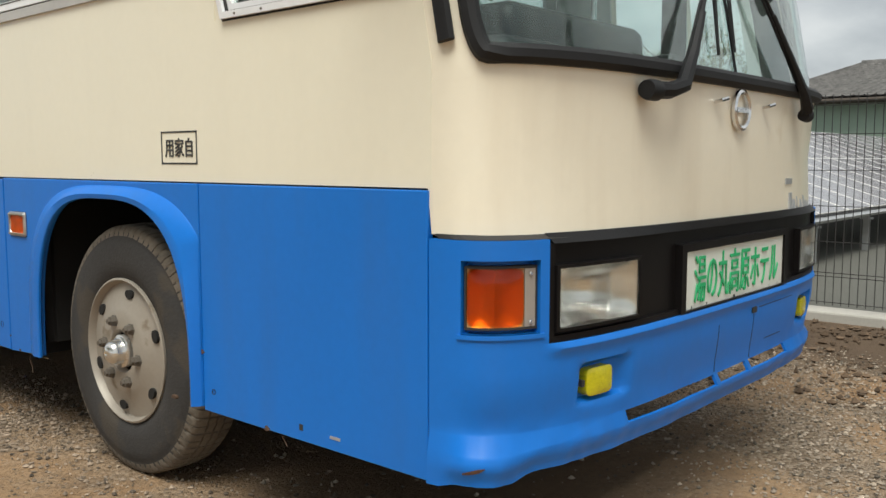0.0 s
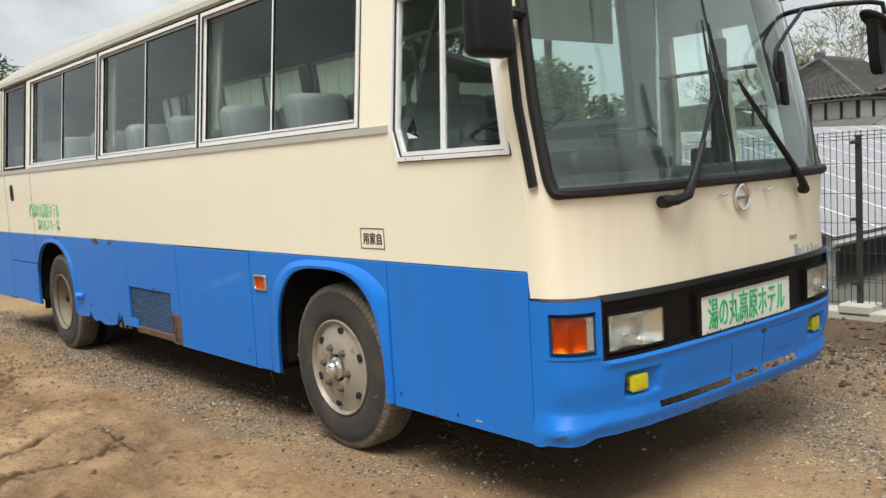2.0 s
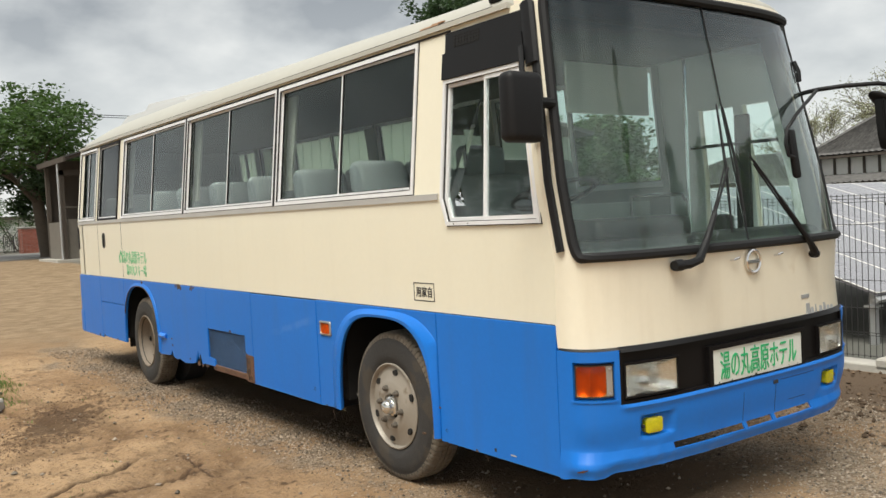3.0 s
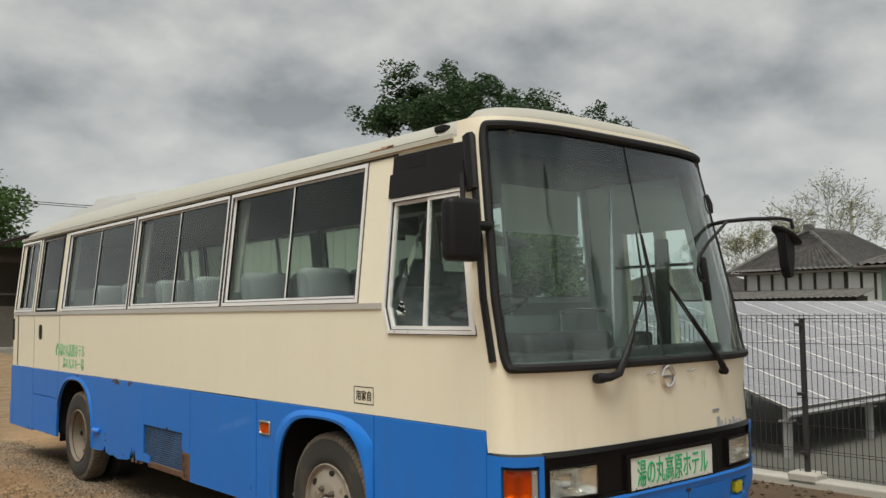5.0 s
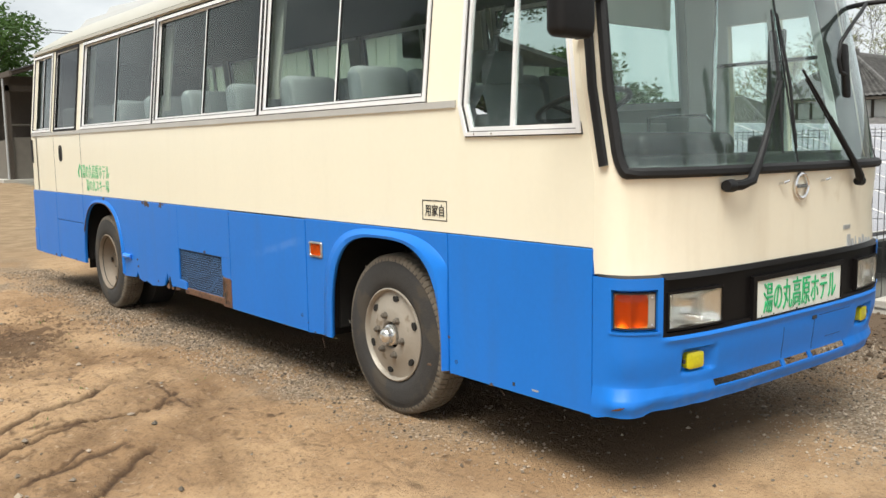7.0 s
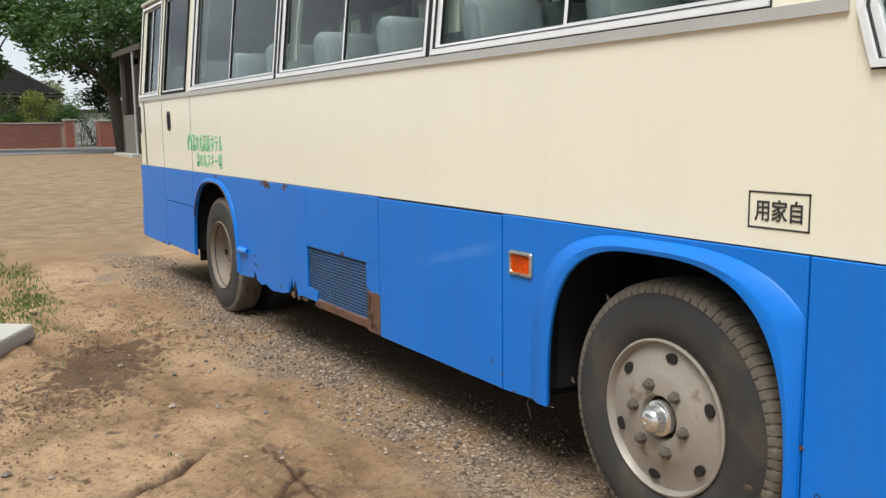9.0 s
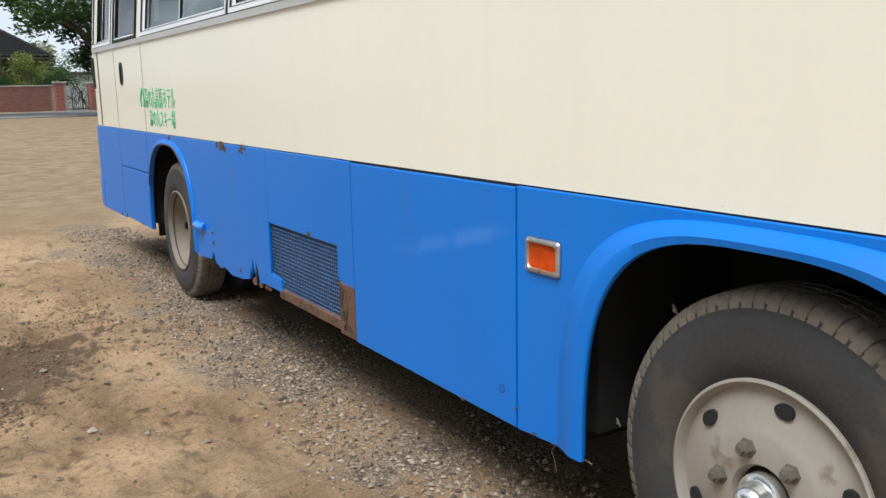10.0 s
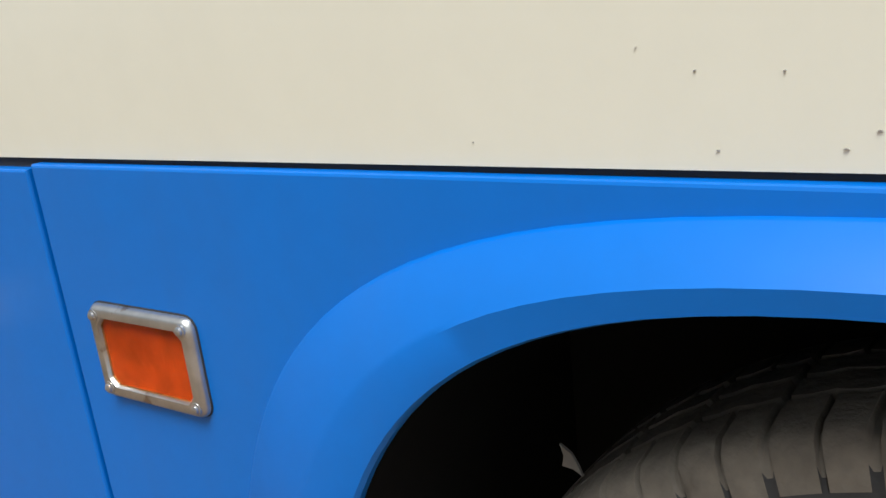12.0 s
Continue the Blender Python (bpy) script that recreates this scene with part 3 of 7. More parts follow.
def ground_material():
    m = bpy.data.materials.new("sandy_soil_and_gravel")
    m.use_nodes = True
    N, L = m.node_tree.nodes, m.node_tree.links
    b = N["Principled BSDF"]
    b.inputs["Roughness"].default_value = 0.95
    b.inputs["Specular IOR Level"].default_value = 0.2
    co = N.new("ShaderNodeTexCoord")
    sep = N.new("ShaderNodeSeparateXYZ")
    L.new(co.outputs["Object"], sep.inputs[0])

    def op(kind, a, c=0.0):
        n = N.new("ShaderNodeMath")
        n.operation = kind
        n.use_clamp = False
        for i, v in enumerate((a, c)):
            if isinstance(v, (int, float)):
                n.inputs[i].default_value = v
            else:
                L.new(v, n.inputs[i])
        return n.outputs[0]

    def nz(s, d=6.0, r=0.6):
        n = N.new("ShaderNodeTexNoise")
        n.inputs["Scale"].default_value, n.inputs["Detail"].default_value, n.inputs["Roughness"].default_value = s, d, r
        L.new(co.outputs["Object"], n.inputs["Vector"])
        return n.outputs["Fac"]

    def rng(v, a, c):
        n = N.new("ShaderNodeMapRange")
        n.interpolation_type = "SMOOTHSTEP"
        n.inputs["From Min"].default_value, n.inputs["From Max"].default_value = a, c
        L.new(v, n.inputs["Value"])
        return n.outputs[0]

    def mix(f, a, c):
        n = N.new("ShaderNodeMixRGB")
        L.new(f, n.inputs[0])
        for i, v in ((1, a), (2, c)):
            if isinstance(v, tuple):
                n.inputs[i].default_value = (*v, 1)
            else:
                L.new(v, n.inputs[i])
        return n.outputs[0]
    X, Y = sep.outputs["X"], sep.outputs["Y"]
    wob = op("MULTIPLY", op("SUBTRACT", nz(0.8), 0.5), 1.6)
    soil = mix(rng(nz(0.8), 0.38, 0.64), (0.290, 0.182, 0.099), (0.445, 0.300, 0.172))
    soil = mix(op("MULTIPLY", rng(nz(4.5, 9.0, 0.72), 0.46, 0.72), 0.65), soil, (0.165, 0.104, 0.060))
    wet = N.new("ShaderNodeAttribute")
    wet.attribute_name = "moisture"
    # Crumbs and trodden smears at a finer grain.
    soil = mix(op("MULTIPLY", rng(nz(38.0, 5.0, 0.7), 0.50, 0.66), 0.55), soil, (0.125, 0.080, 0.047))
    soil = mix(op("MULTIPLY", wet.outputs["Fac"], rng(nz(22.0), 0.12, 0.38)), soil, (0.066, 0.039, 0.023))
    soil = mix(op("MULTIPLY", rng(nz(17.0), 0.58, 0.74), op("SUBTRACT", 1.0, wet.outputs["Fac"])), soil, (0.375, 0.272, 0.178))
    # Gravel: voronoi pebbles in grey, along the vehicle and before it.
    vo = N.new("ShaderNodeTexVoronoi")
    vo.inputs["Scale"].default_value = 64
    L.new(co.outputs["Object"], vo.inputs["Vector"])
    peb = N.new("ShaderNodeValToRGB")
    peb.color_ramp.elements[0].color, peb.color_ramp.elements[1].color = (0.090, 0.066, 0.046, 1), (0.32, 0.262, 0.200, 1)
    sepc = N.new("ShaderNodeSeparateColor")
    L.new(vo.outputs["Color"], sepc.inputs[0])
    L.new(sepc.outputs[0], peb.inputs[0])
    gx = op("ADD", X, wob)
    beside = op("MULTIPLY", op("MULTIPLY", rng(gx, -0.45, -0.02), rng(gx, 0.75, 0.25)), op("MULTIPLY", rng(Y, 14.0, 8.5), rng(Y, 0.3, 1.6)))
    before = op("MULTIPLY", op("MULTIPLY", rng(gx, 0.7, 2.0), rng(gx, 5.2, 4.4)), rng(Y, 2.2, 1.2))
    strip = op("MAXIMUM", beside, before)
    gravelly = op("MULTIPLY", op("MULTIPLY", strip, rng(nz(1.6), 0.36, 0.62)), 0.85)
    # Brown earth under the coach, with the coach's shade put into its colour.
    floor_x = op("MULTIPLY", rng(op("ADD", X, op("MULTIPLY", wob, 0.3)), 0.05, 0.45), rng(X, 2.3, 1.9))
    under_shade = op("MULTIPLY", floor_x, op("MULTIPLY", rng(Y, -0.5, 0.1), rng(Y, 8.8, 8.2)))
    soil = mix(op("MULTIPLY", under_shade, 0.8), soil, (0.205, 0.138, 0.087))
    ground = mix(gravelly, soil, peb.outputs[0])
    # Dark moist soil along the foot of the fence.
    damp = op("MULTIPLY", rng(op("ADD", X, op("MULTIPLY", wob, 0.35)), 3.2, 3.7), rng(X, 4.9, 4.7))
    ground = mix(damp, ground, (0.117, 0.082, 0.055))
    # Pale trodden yard to the road, grass beyond the sides.
    yard = op("MULTIPLY", rng(Y, 8.0, 13.0), rng(Y, 60.0, 45.0))
    ground = mix(yard, ground, mix(rng(nz(2.6, 9.0, 0.68), 0.30, 0.72), (0.190, 0.131, 0.078), (0.318, 0.231, 0.146)))
    far = rng(op("ADD", op("MULTIPLY", X, X), op("MULTIPLY", Y, Y)), 3600.0, 5600.0)
    ground = mix(far, ground, (0.10, 0.12, 0.05))
    behind = rng(X, 5.2, 5.6)
    ground = mix(behind, ground, (0.156, 0.148, 0.125))
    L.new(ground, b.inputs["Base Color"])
    bp = N.new("ShaderNodeBump")
    bp.inputs["Strength"].default_value, bp.inputs["Distance"].default_value = 0.75, 0.04
    h = op("ADD", op("MULTIPLY", nz(14, 8), 0.8), op("ADD", op("ADD", op("MULTIPLY", nz(90, 4), 0.35), op("MULTIPLY", nz(36, 6, 0.7), 0.5)), op("MULTIPLY", op("MULTIPLY", vo.outputs["Distance"], gravelly), -0.9)))
    L.new(h, bp.inputs["Height"])
    L.new(bp.outputs[0], b.inputs["Normal"])
    return m


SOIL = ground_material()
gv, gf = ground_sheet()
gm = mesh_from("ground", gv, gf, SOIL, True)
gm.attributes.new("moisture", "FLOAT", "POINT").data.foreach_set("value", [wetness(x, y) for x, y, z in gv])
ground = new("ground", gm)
tagged(ground, "sandy brown soil with wheel ruts and grey gravel", "ground", kind="structure")

# ---- the vehicle: shape ----
XC, D, PW = 1.080, 0.28, 3.4
Y_REAR = 8.54
LEAN_IN = 0.106
bus = thing("bus", "old cream and blue coach on gravel, rusty lower side", "bus", (0, 0, 0))


def xs(z):
    return max(0.0, z - 1.70) * LEAN_IN


def slant(z):
    return max(0.0, z - 1.34) * 0.1944


def a_of_x(x):
    u = min(1.0, abs(x - XC) / XC)
    return math.copysign(math.asin(u ** (PW / 2)) / (math.pi / 2), XC - x)


def nose_power(z):
    """The bumper is squarer in plan than the cream nose over it."""
    return PW - 0.75 * smooth(0.936, 0.952, z) * (1 - smooth(1.02, 1.35, z))


def front(a, z, off=0.0):
    """The nose: a from 1 at the near side to -1 at the far side; off: outwards."""
    pw = nose_power(z)

    def plan(q):
        u = abs(math.sin(q * math.pi / 2)) ** (2 / PW)
        hw = XC - xs(z)
        wrap = D + 0.060 * smooth(0.95, 1.40, z)
        return Vector((XC - math.copysign(u, q) * hw, -0.285 + slant(z) + wrap * (1 - max(0.0, 1 - u ** pw) ** (1 / pw)), z))
    p = plan(a)
    q0, q1 = max(-0.999, a - 0.01), min(0.999, a + 0.01)
    t = plan(q1) - plan(q0)
    n = Vector((-t.y, t.x, 0)).normalized()
    return p + n * off


def side(near, y, z, off=0.0):
    """The side walls: off inwards. The columns by the front pillar lean back with it."""
    w = 1.0 - smooth(-0.005, 0.62, y)
    yy = y + w * slant(z)
    x = xs(z) + off
    return Vector((x if near else 2 * XC - x, yy, z))


def sheet(fn, us, vs, o0, o1, bm=None, skip=None):
    """A thick sheet: fn(u, v, offset) over the grid; skip(i, j) leaves cells open, with their rims closed."""
    bm = bm or bmesh.new()
    A = [[bm.verts.new(fn(u, v, o0)) for v in vs] for u in us]
    B = [[bm.verts.new(fn(u, v, o1)) for v in vs] for u in us]
    nu, nv = len(us) - 1, len(vs) - 1
    solid = [[not (skip and skip(i, j)) for j in range(nv)] for i in range(nu)]
    is_solid = lambda i, j: 0 <= i < nu and 0 <= j < nv and solid[i][j]
    for i in range(nu):
        for j in range(nv):
            if not solid[i][j]:
                continue
            bm.faces.new((A[i][j], A[i + 1][j], A[i + 1][j + 1], A[i][j + 1]))
            bm.faces.new((B[i][j], B[i][j + 1], B[i + 1][j + 1], B[i + 1][j]))
            for di, dj, (p, q) in ((-1, 0, ((i, j), (i, j + 1))), (1, 0, ((i + 1, j), (i + 1, j + 1))), (0, -1, ((i, j), (i + 1, j))), (0, 1, ((i, j + 1), (i + 1, j + 1)))):
                if not is_solid(i + di, j + dj):
                    bm.faces.new((A[p[0]][p[1]], A[q[0]][q[1]], B[q[0]][q[1]], B[p[0]][p[1]]))
    bmesh.ops.delete(bm, geom=[v for v in bm.verts if not v.link_faces], context="VERTS")
    return bm


def sidebox(near, y0, y1, z0, z1, o0, o1, bm=None):
    zs = [z0, z1] if not (z0 < 1.70 < z1) else [z0, 1.70, z1]
    return sheet(lambda y, z, o: side(near, y, z, o), [y0, y1], zs, o0, o1, bm)


def frontbox(x0, x1, z0, z1, o0, o1, n=8, bm=None, by_a=False):
    a0, a1 = (x0, x1) if by_a else (a_of_x(x0), a_of_x(x1))
    us = [a0 + (a1 - a0) * i / n for i in range(n + 1)]
    nz_ = max(1, int((z1 - z0) / 0.12))
    vs = [z0 + (z1 - z0) * j / nz_ for j in range(nz_ + 1)]
    return sheet(front, us, vs, o0, o1, bm)


WINDOWS = [(1.09, 2.84), (2.875, 4.69), (4.73, 6.60), (6.76, 7.53), (7.64, 8.36)]
W_LO, W_HI = 1.695, 2.532
DRIVER = (0.030, 0.835, 1.518, 2.285)


def wall_with_openings(near, openings, y0, y1, z0, z1, o0, o1, extra_z=()):
    us = sorted({y0, y1, 0.2, 0.4, 0.62, *[v for o in openings for v in o[:2]]})
    vs = sorted({z0, z1, 1.34, 1.70, *extra_z, *[v for o in openings for v in o[2:]]})
    us = [u for u in us if y0 <= u <= y1]
    vs = [v for v in vs if z0 <= v <= z1]

    def skip(i, j):
        yc_, zc_ = (us[i] + us[i + 1]) / 2, (vs[j] + vs[j + 1]) / 2
        return any(o[0] < yc_ < o[1] and o[2] < zc_ < o[3] for o in openings)
    return sheet(lambda y, z, o: side(near, y, z, o), us, vs, o0, o1, None, skip)


near_open = [(a, b, W_LO, W_HI) for a, b in WINDOWS] + [DRIVER]
far_open = [(a, b, W_LO, W_HI) for a, b in WINDOWS] + [(0.072, 0.350, 1.36, 2.17), (0.450, 0.745, 1.36, 2.17)]
part("side_wall", wall_with_openings(True, near_open, -0.005, Y_REAR - 0.10, 1.0515, 2.57, 0, 0.045), CREAM, bus)
part("side_wall", wall_with_openings(False, far_open, -0.005, Y_REAR - 0.10, 0.36, 2.57, 0, 0.045), CREAM, bus)

# nose: cream panel, and a ring round the windscreen
part("front_panel", frontbox(1.0, -1.0, 0.945, 1.30, 0, -0.03, 40, by_a=True), NOSE, bus, smooth=True)
WS_A, WS_LO, WS_HI, WS_R = 0.802, 1.355, 2.605, 0.10


def screen_outline(grow=0.0, per=8):
    """Points (a, z) of the windscreen's rounded outline, from the lower near corner round."""
    ka = 0.35
    A, lo, hi, r = WS_A + grow * ka, WS_LO - grow, WS_HI + grow, WS_R + grow
    pts = []
    for sa, zc, start in ((1, lo, 270), (1, hi, 0), (-1, hi, 90), (-1, lo, 180)):
        cz = zc + r if zc == lo else zc - r
        ca = sa * (A - r * ka * 1.2)
        for k in range(per + 1):
            th = radians(start + 90 * k / per)
            pts.append((ca + math.cos(th) * r * ka * 1.2, cz + math.sin(th) * r))
    out = []
    n = len(pts)
    for i in range(n):
        p, q = pts[i], pts[(i + 1) % n]
        gap = abs(q[0] - p[0]) * 1.1 + abs(q[1] - p[1])
        k = max(1, int(gap / 0.07))
        for j in range(k):
            out.append((p[0] + (q[0] - p[0]) * j / k, p[1] + (q[1] - p[1]) * j / k))
    return out


def screen_ring(o0, o1, grow=0.0):
    bm = bmesh.new()
    inner = screen_outline(grow)
    za, zb = 1.30, 2.655
    rows_in = []
    cz, sub = (za + zb) / 2, 4
    for a, z in inner:
        # the matching point on the outer rectangle, along a ray from the middle
        ka = abs(a) / 1.0
        kz = abs(z - cz) / ((zb - za) / 2)
        k = 1.0 / max(ka, kz)
        oa, oz = a * k, cz + (z - cz) * k
        rows_in.append([(a + (oa - a) * s / sub, z + (oz - z) * s / sub) for s in range(sub + 1)])
    for off, flip in ((o0, False), (o1, True)):
        vv = [[bm.verts.new(front(a, z, off)) for a, z in r] for r in rows_in]
        n = len(vv)
        for i in range(n):
            for s in range(sub):
                f = (vv[i][s], vv[(i + 1) % n][s], vv[(i + 1) % n][s + 1], vv[i][s + 1])
                bm.faces.new(f[::-1] if flip else f)
    return bm


part("windscreen_surround", screen_ring(0.0, -0.03), NOSE, bus, smooth=True)
part("inner_surround", screen_ring(-0.034, -0.045, -0.028), DIM_LINING, bus, smooth=True)
gasket = [front(a, z, 0.008) for a, z in screen_outline(0.0)]
part("windscreen_gasket", tube(gasket, 0.024, 8, closed=True), RUBBER, bus, "thick black rubber windscreen seal", smooth=True)


def screen_pane(a0, a1, z0, z1, n=20):
    us = [a0 + (a1 - a0) * i / n for i in range(n + 1)]
    vs = [z0 + (z1 - z0) * j / 14 for j in range(15)]

    def fn(a, z, o):
        # corners are drawn in to the rounded outline
        zz = min(max(z, WS_LO), WS_HI)
        d = min(zz - WS_LO, WS_HI - zz)
        cut = 0.0 if d >= WS_R else (WS_R - math.sqrt(max(0.0, WS_R ** 2 - (WS_R - d) ** 2))) * 0.42
        lim = WS_A - cut
        return front(max(-lim, min(lim, a)), zz, o)
    return sheet(fn, us, vs, -0.004, -0.010)


for a0, a1 in ((WS_A, a_of_x(XC - 0.0025)), (a_of_x(XC + 0.0025), -WS_A)):
    p = part("windscreen_pane", screen_pane(a0, a1, WS_LO, WS_HI), SCREEN, bus, "laminated windscreen half, tinted blue along the top", smooth=True)
    p.visible_shadow = False
part("windscreen_divider", tube([front(0, WS_LO + (WS_HI - WS_LO) * i / 10, 0.0) for i in range(11)], 0.0038, 6), RUBBER, bus)


# ---- roof ----
def roof_mesh():
    zb = 2.56
    outline = []
    for i in range(41):
        a = 1.0 - 2.0 * i / 40
        p = front(a, zb + 0.095)
        outline.append((p.x, p.y))
    hw = XC - xs(zb)
    ys = list(np.linspace(0.5, Y_REAR - 0.5, 24))
    far_side = [(XC + hw, y) for y in ys]
    near_side = [(XC - hw, y) for y in ys[::-1]]
    rear = []
    for i in range(25):
        t = math.pi / 2 * (-1 + 2 * i / 24)
        s, c = math.sin(t), math.cos(t)
        rear.append((XC - hw * math.copysign(abs(s) ** (2 / 4.0), s), Y_REAR - 0.28 + 0.24 * abs(c) ** (2 / 4.0)))
    ring = outline + far_side + rear + near_side
    ym = Y_REAR / 2
    ks = [1.0, 0.995, 0.985, 0.965, 0.94, 0.90, 0.84, 0.75, 0.62, 0.45, 0.25, 0.0]
    bm = bmesh.new()
    rings = []
    for k in ks:
        rise = (1 - k ** 2.5) ** (1 / 1.8)
        end = 1 - (1 - k) * 0.16
        # the front edge sits higher, over the windscreen
        lifts = [0.085 * smooth(0.30, 0.18, y) for x, y in ring]
        rings.append([bm.verts.new((XC + (x - XC) * k, ym + (y - ym) * end, zb + up + (0.255 + (0.04 * smooth(0.8, 2.5, y) + 0.035 * smooth(2.4, 4.5, y) + 0.01 * smooth(1.8, 5.0, y)) * smooth(8.5, 7.6, y) - up) * rise)) for (x, y), up in zip(ring, lifts)])
    n = len(ring)
    for A, B in zip(rings, rings[1:]):
        for i in range(n):
            bm.faces.new((A[i], A[(i + 1) % n], B[(i + 1) % n], B[i]))
    bmesh.ops.remove_doubles(bm, verts=bm.verts[:], dist=0.0005)
    return bm


part("roof", roof_mesh(), ROOFPAINT, bus, "cream domed roof with a rust streak by the gutter", smooth=True)
for near in (True, False):
    part("rain_gutter", sidebox(near, 0.10, Y_REAR - 0.12, 2.560, 2.588, -0.022, 0.01), ROOFPAINT, bus)
    part("gutter_lip", sidebox(near, 0.36, Y_REAR - 0.14, 2.589, 2.596, -0.010, 0.01), GAP, bus)
    part("gutter_seal", sidebox(near, 0.80, Y_REAR - 0.14, 2.538, 2.548, -0.006, 0.01), GAP, bus)


def rear_wall():
    bm = bmesh.new()
    us = [-1 + 2 * i / 24 for i in range(25)]

    def fn(q, z, o):
        t = q * math.pi / 2
        s, c = math.sin(t), math.cos(t)
        hw = XC - xs(z)
        return Vector((XC - hw * math.copysign(abs(s) ** 0.5, s), Y_REAR - 0.28 + (0.28 - 0.03 * max(0, z - 1.0)) * abs(c) ** 0.5 - (o if o else 0), z))
    return sheet(fn, us, [0.34, 1.05, 1.7, 2.2, 2.57], 0.0, 0.04)


part("rear_wall", rear_wall(), CREAM, bus, smooth=False)

# ---- lower side panels, blue ----
B_LO, B_HI = 0.358, 1.0465


def arch(cy, half, top, p, low, n=60):
    """Outline of a wheel arch, from its rear foot over the top to its front foot."""
    pts = []
    for k in range(n + 1):
        t = math.pi * k / n
        c, q = math.cos(t), math.sin(t)
        pts.append((cy + half * math.copysign(abs(c) ** (2 / p), c), low + (top - low) * abs(q) ** (2 / p)))
    return pts


ARCH_F = arch(1.478, 0.513, 0.987, 3.0, B_LO)
ARCH_F_OUT = [(max(0.938, y), z) for y, z in arch(1.472, 0.645, 1.032, 3.2, B_LO)]
ARCH_R = arch(6.115, 0.535, 0.985, 2.6, 0.37)
ARCH_R_OUT = arch(6.115, 0.575, 1.020, 2.7, 0.37)


def poly_panel(poly, o0=-0.008, o1=0.004, bm=None):
    one = prism(poly, o0, o1, "yz")
    bmesh.ops.recalc_face_normals(one, faces=one.faces[:])
    rim = [e for e in one.edges if all(abs(v.co.x - o0) < 1e-6 for v in e.verts)]
    bmesh.ops.bevel(one, geom=rim, offset=0.0028, segments=2, affect="EDGES", profile=0.5)
    if bm is None:
        return one
    tmp = bpy.data.meshes.new("tmp")
    one.to_mesh(tmp)
    one.free()
    bm.from_mesh(tmp)
    bpy.data.meshes.remove(tmp)
    return bm


def flat_panel(y0, y1, z0, z1, o0=-0.008):
    return poly_panel([(y0, z1), (y1, z1), (y1, z0), (y0, z0)], o0, 0.012)


part("front_side_panel", flat_panel(0.002, 0.928, B_LO - 0.01, B_HI), BLUE, bus)
part("fender_panel", poly_panel([(0.934, B_HI), (2.300, B_HI), (2.300, B_LO - 0.018), *arch(1.476, 0.54, 1.0, 3.0, B_LO), (0.934, B_LO)]), BLUE, bus, "blue fender panel with a flared wheel arch")


def flare(inner, outer, out, bm=None):
    """A pressed lip: a narrow face at the opening, then a facet that falls back to the panel."""
    bm = bm or bmesh.new()
    profile = ((0.06, -out + 0.016), (0.0, -out + 0.012), (0.0, -out + 0.004), (0.03, -out), (0.36, -out - 0.003), (0.42, -out), (0.96, -0.012), (1.0, -0.008), (1.0, 0.02))
    rows = [[bm.verts.new((x, i[0] + (o[0] - i[0]) * k, i[1] + (o[1] - i[1]) * k)) for k, x in profile] for i, o in zip(inner, outer)]
    for A, B in zip(rows, rows[1:]):
        for k in range(len(profile) - 1):
            bm.faces.new((A[k], A[k + 1], B[k + 1], B[k]))
    for R in (rows[0], rows[-1]):
        bm.faces.new(R)
    return bm


part("arch_flare", flare(ARCH_F, ARCH_F_OUT, 0.034), BLUE, bus, "flared lip of the wheel arch", smooth=True)
part("service_panel", flat_panel(2.307, 3.362, B_LO - 0.016, B_HI - 0.005, -0.009), BLUE_SMEARED, bus, "blue service panel with a pale smear")
rq = poly_panel([(3.370, B_HI), (4.295, B_HI), (4.295, 0.702), (3.370, 0.702)])
poly_panel([(3.370, 0.702), (3.515, 0.702), (3.515, 0.575), (3.470, 0.555), (3.370, 0.55)], bm=rq)
poly_panel([(4.295, B_HI), (6.655, B_HI), (6.655, 0.372), *ARCH_R, (5.56, 0.352), (5.375, 0.361), (5.26, 0.372), (5.235, 0.42), (5.21, 0.40), (5.19, 0.365), (5.10, 0.345), (5.03, 0.362), (4.90, 0.337), (4.70, 0.352), (4.61, 0.372),
            (4.595, 0.44), (4.58, 0.40), (4.555, 0.48), (4.53, 0.41), (4.50, 0.47), (4.457, 0.372), (4.40, 0.385), (4.16, 0.385), (4.16, 0.445), (4.295, 0.455)], bm=rq)
part("rear_side_panel", rq, BLUE, bus, "blue rear side panel with a torn, rusted lower edge")
part("arch_flare", flare(ARCH_R, ARCH_R_OUT, 0.018), BLUE, bus, smooth=True)
part("arch_rust", tube([(-0.022, y, z + 0.004) for y, z in ARCH_R[8:46]], [0.004 + 0.004 * abs(noise.noise(Vector((k * 0.35, 1.0, 4.0)))) for k in range(38)], 6), RUST_DARK, bus, "rusted lip of the rear wheel arch")
part("rear_corner_panel", flat_panel(6.662, 7.568, 0.362, 0.757), BLUE, bus)
part("emergency_door_lower", flat_panel(6.662, 7.568, 0.764, B_HI), BLUE, bus)
part("tail_panel", flat_panel(7.576, Y_REAR - 0.07, 0.345, B_HI), BLUE, bus)
part("tail_bumper", box(-0.012, 0.06, 8.34, Y_REAR - 0.03, 0.345, 0.62, 0.02), BLUE, bus)
part("belt_line", sidebox(True, 0.0, Y_REAR - 0.10, 1.040, 1.056, 0.004, 0.03), GAP, bus, "dark seam between the two paint colours")

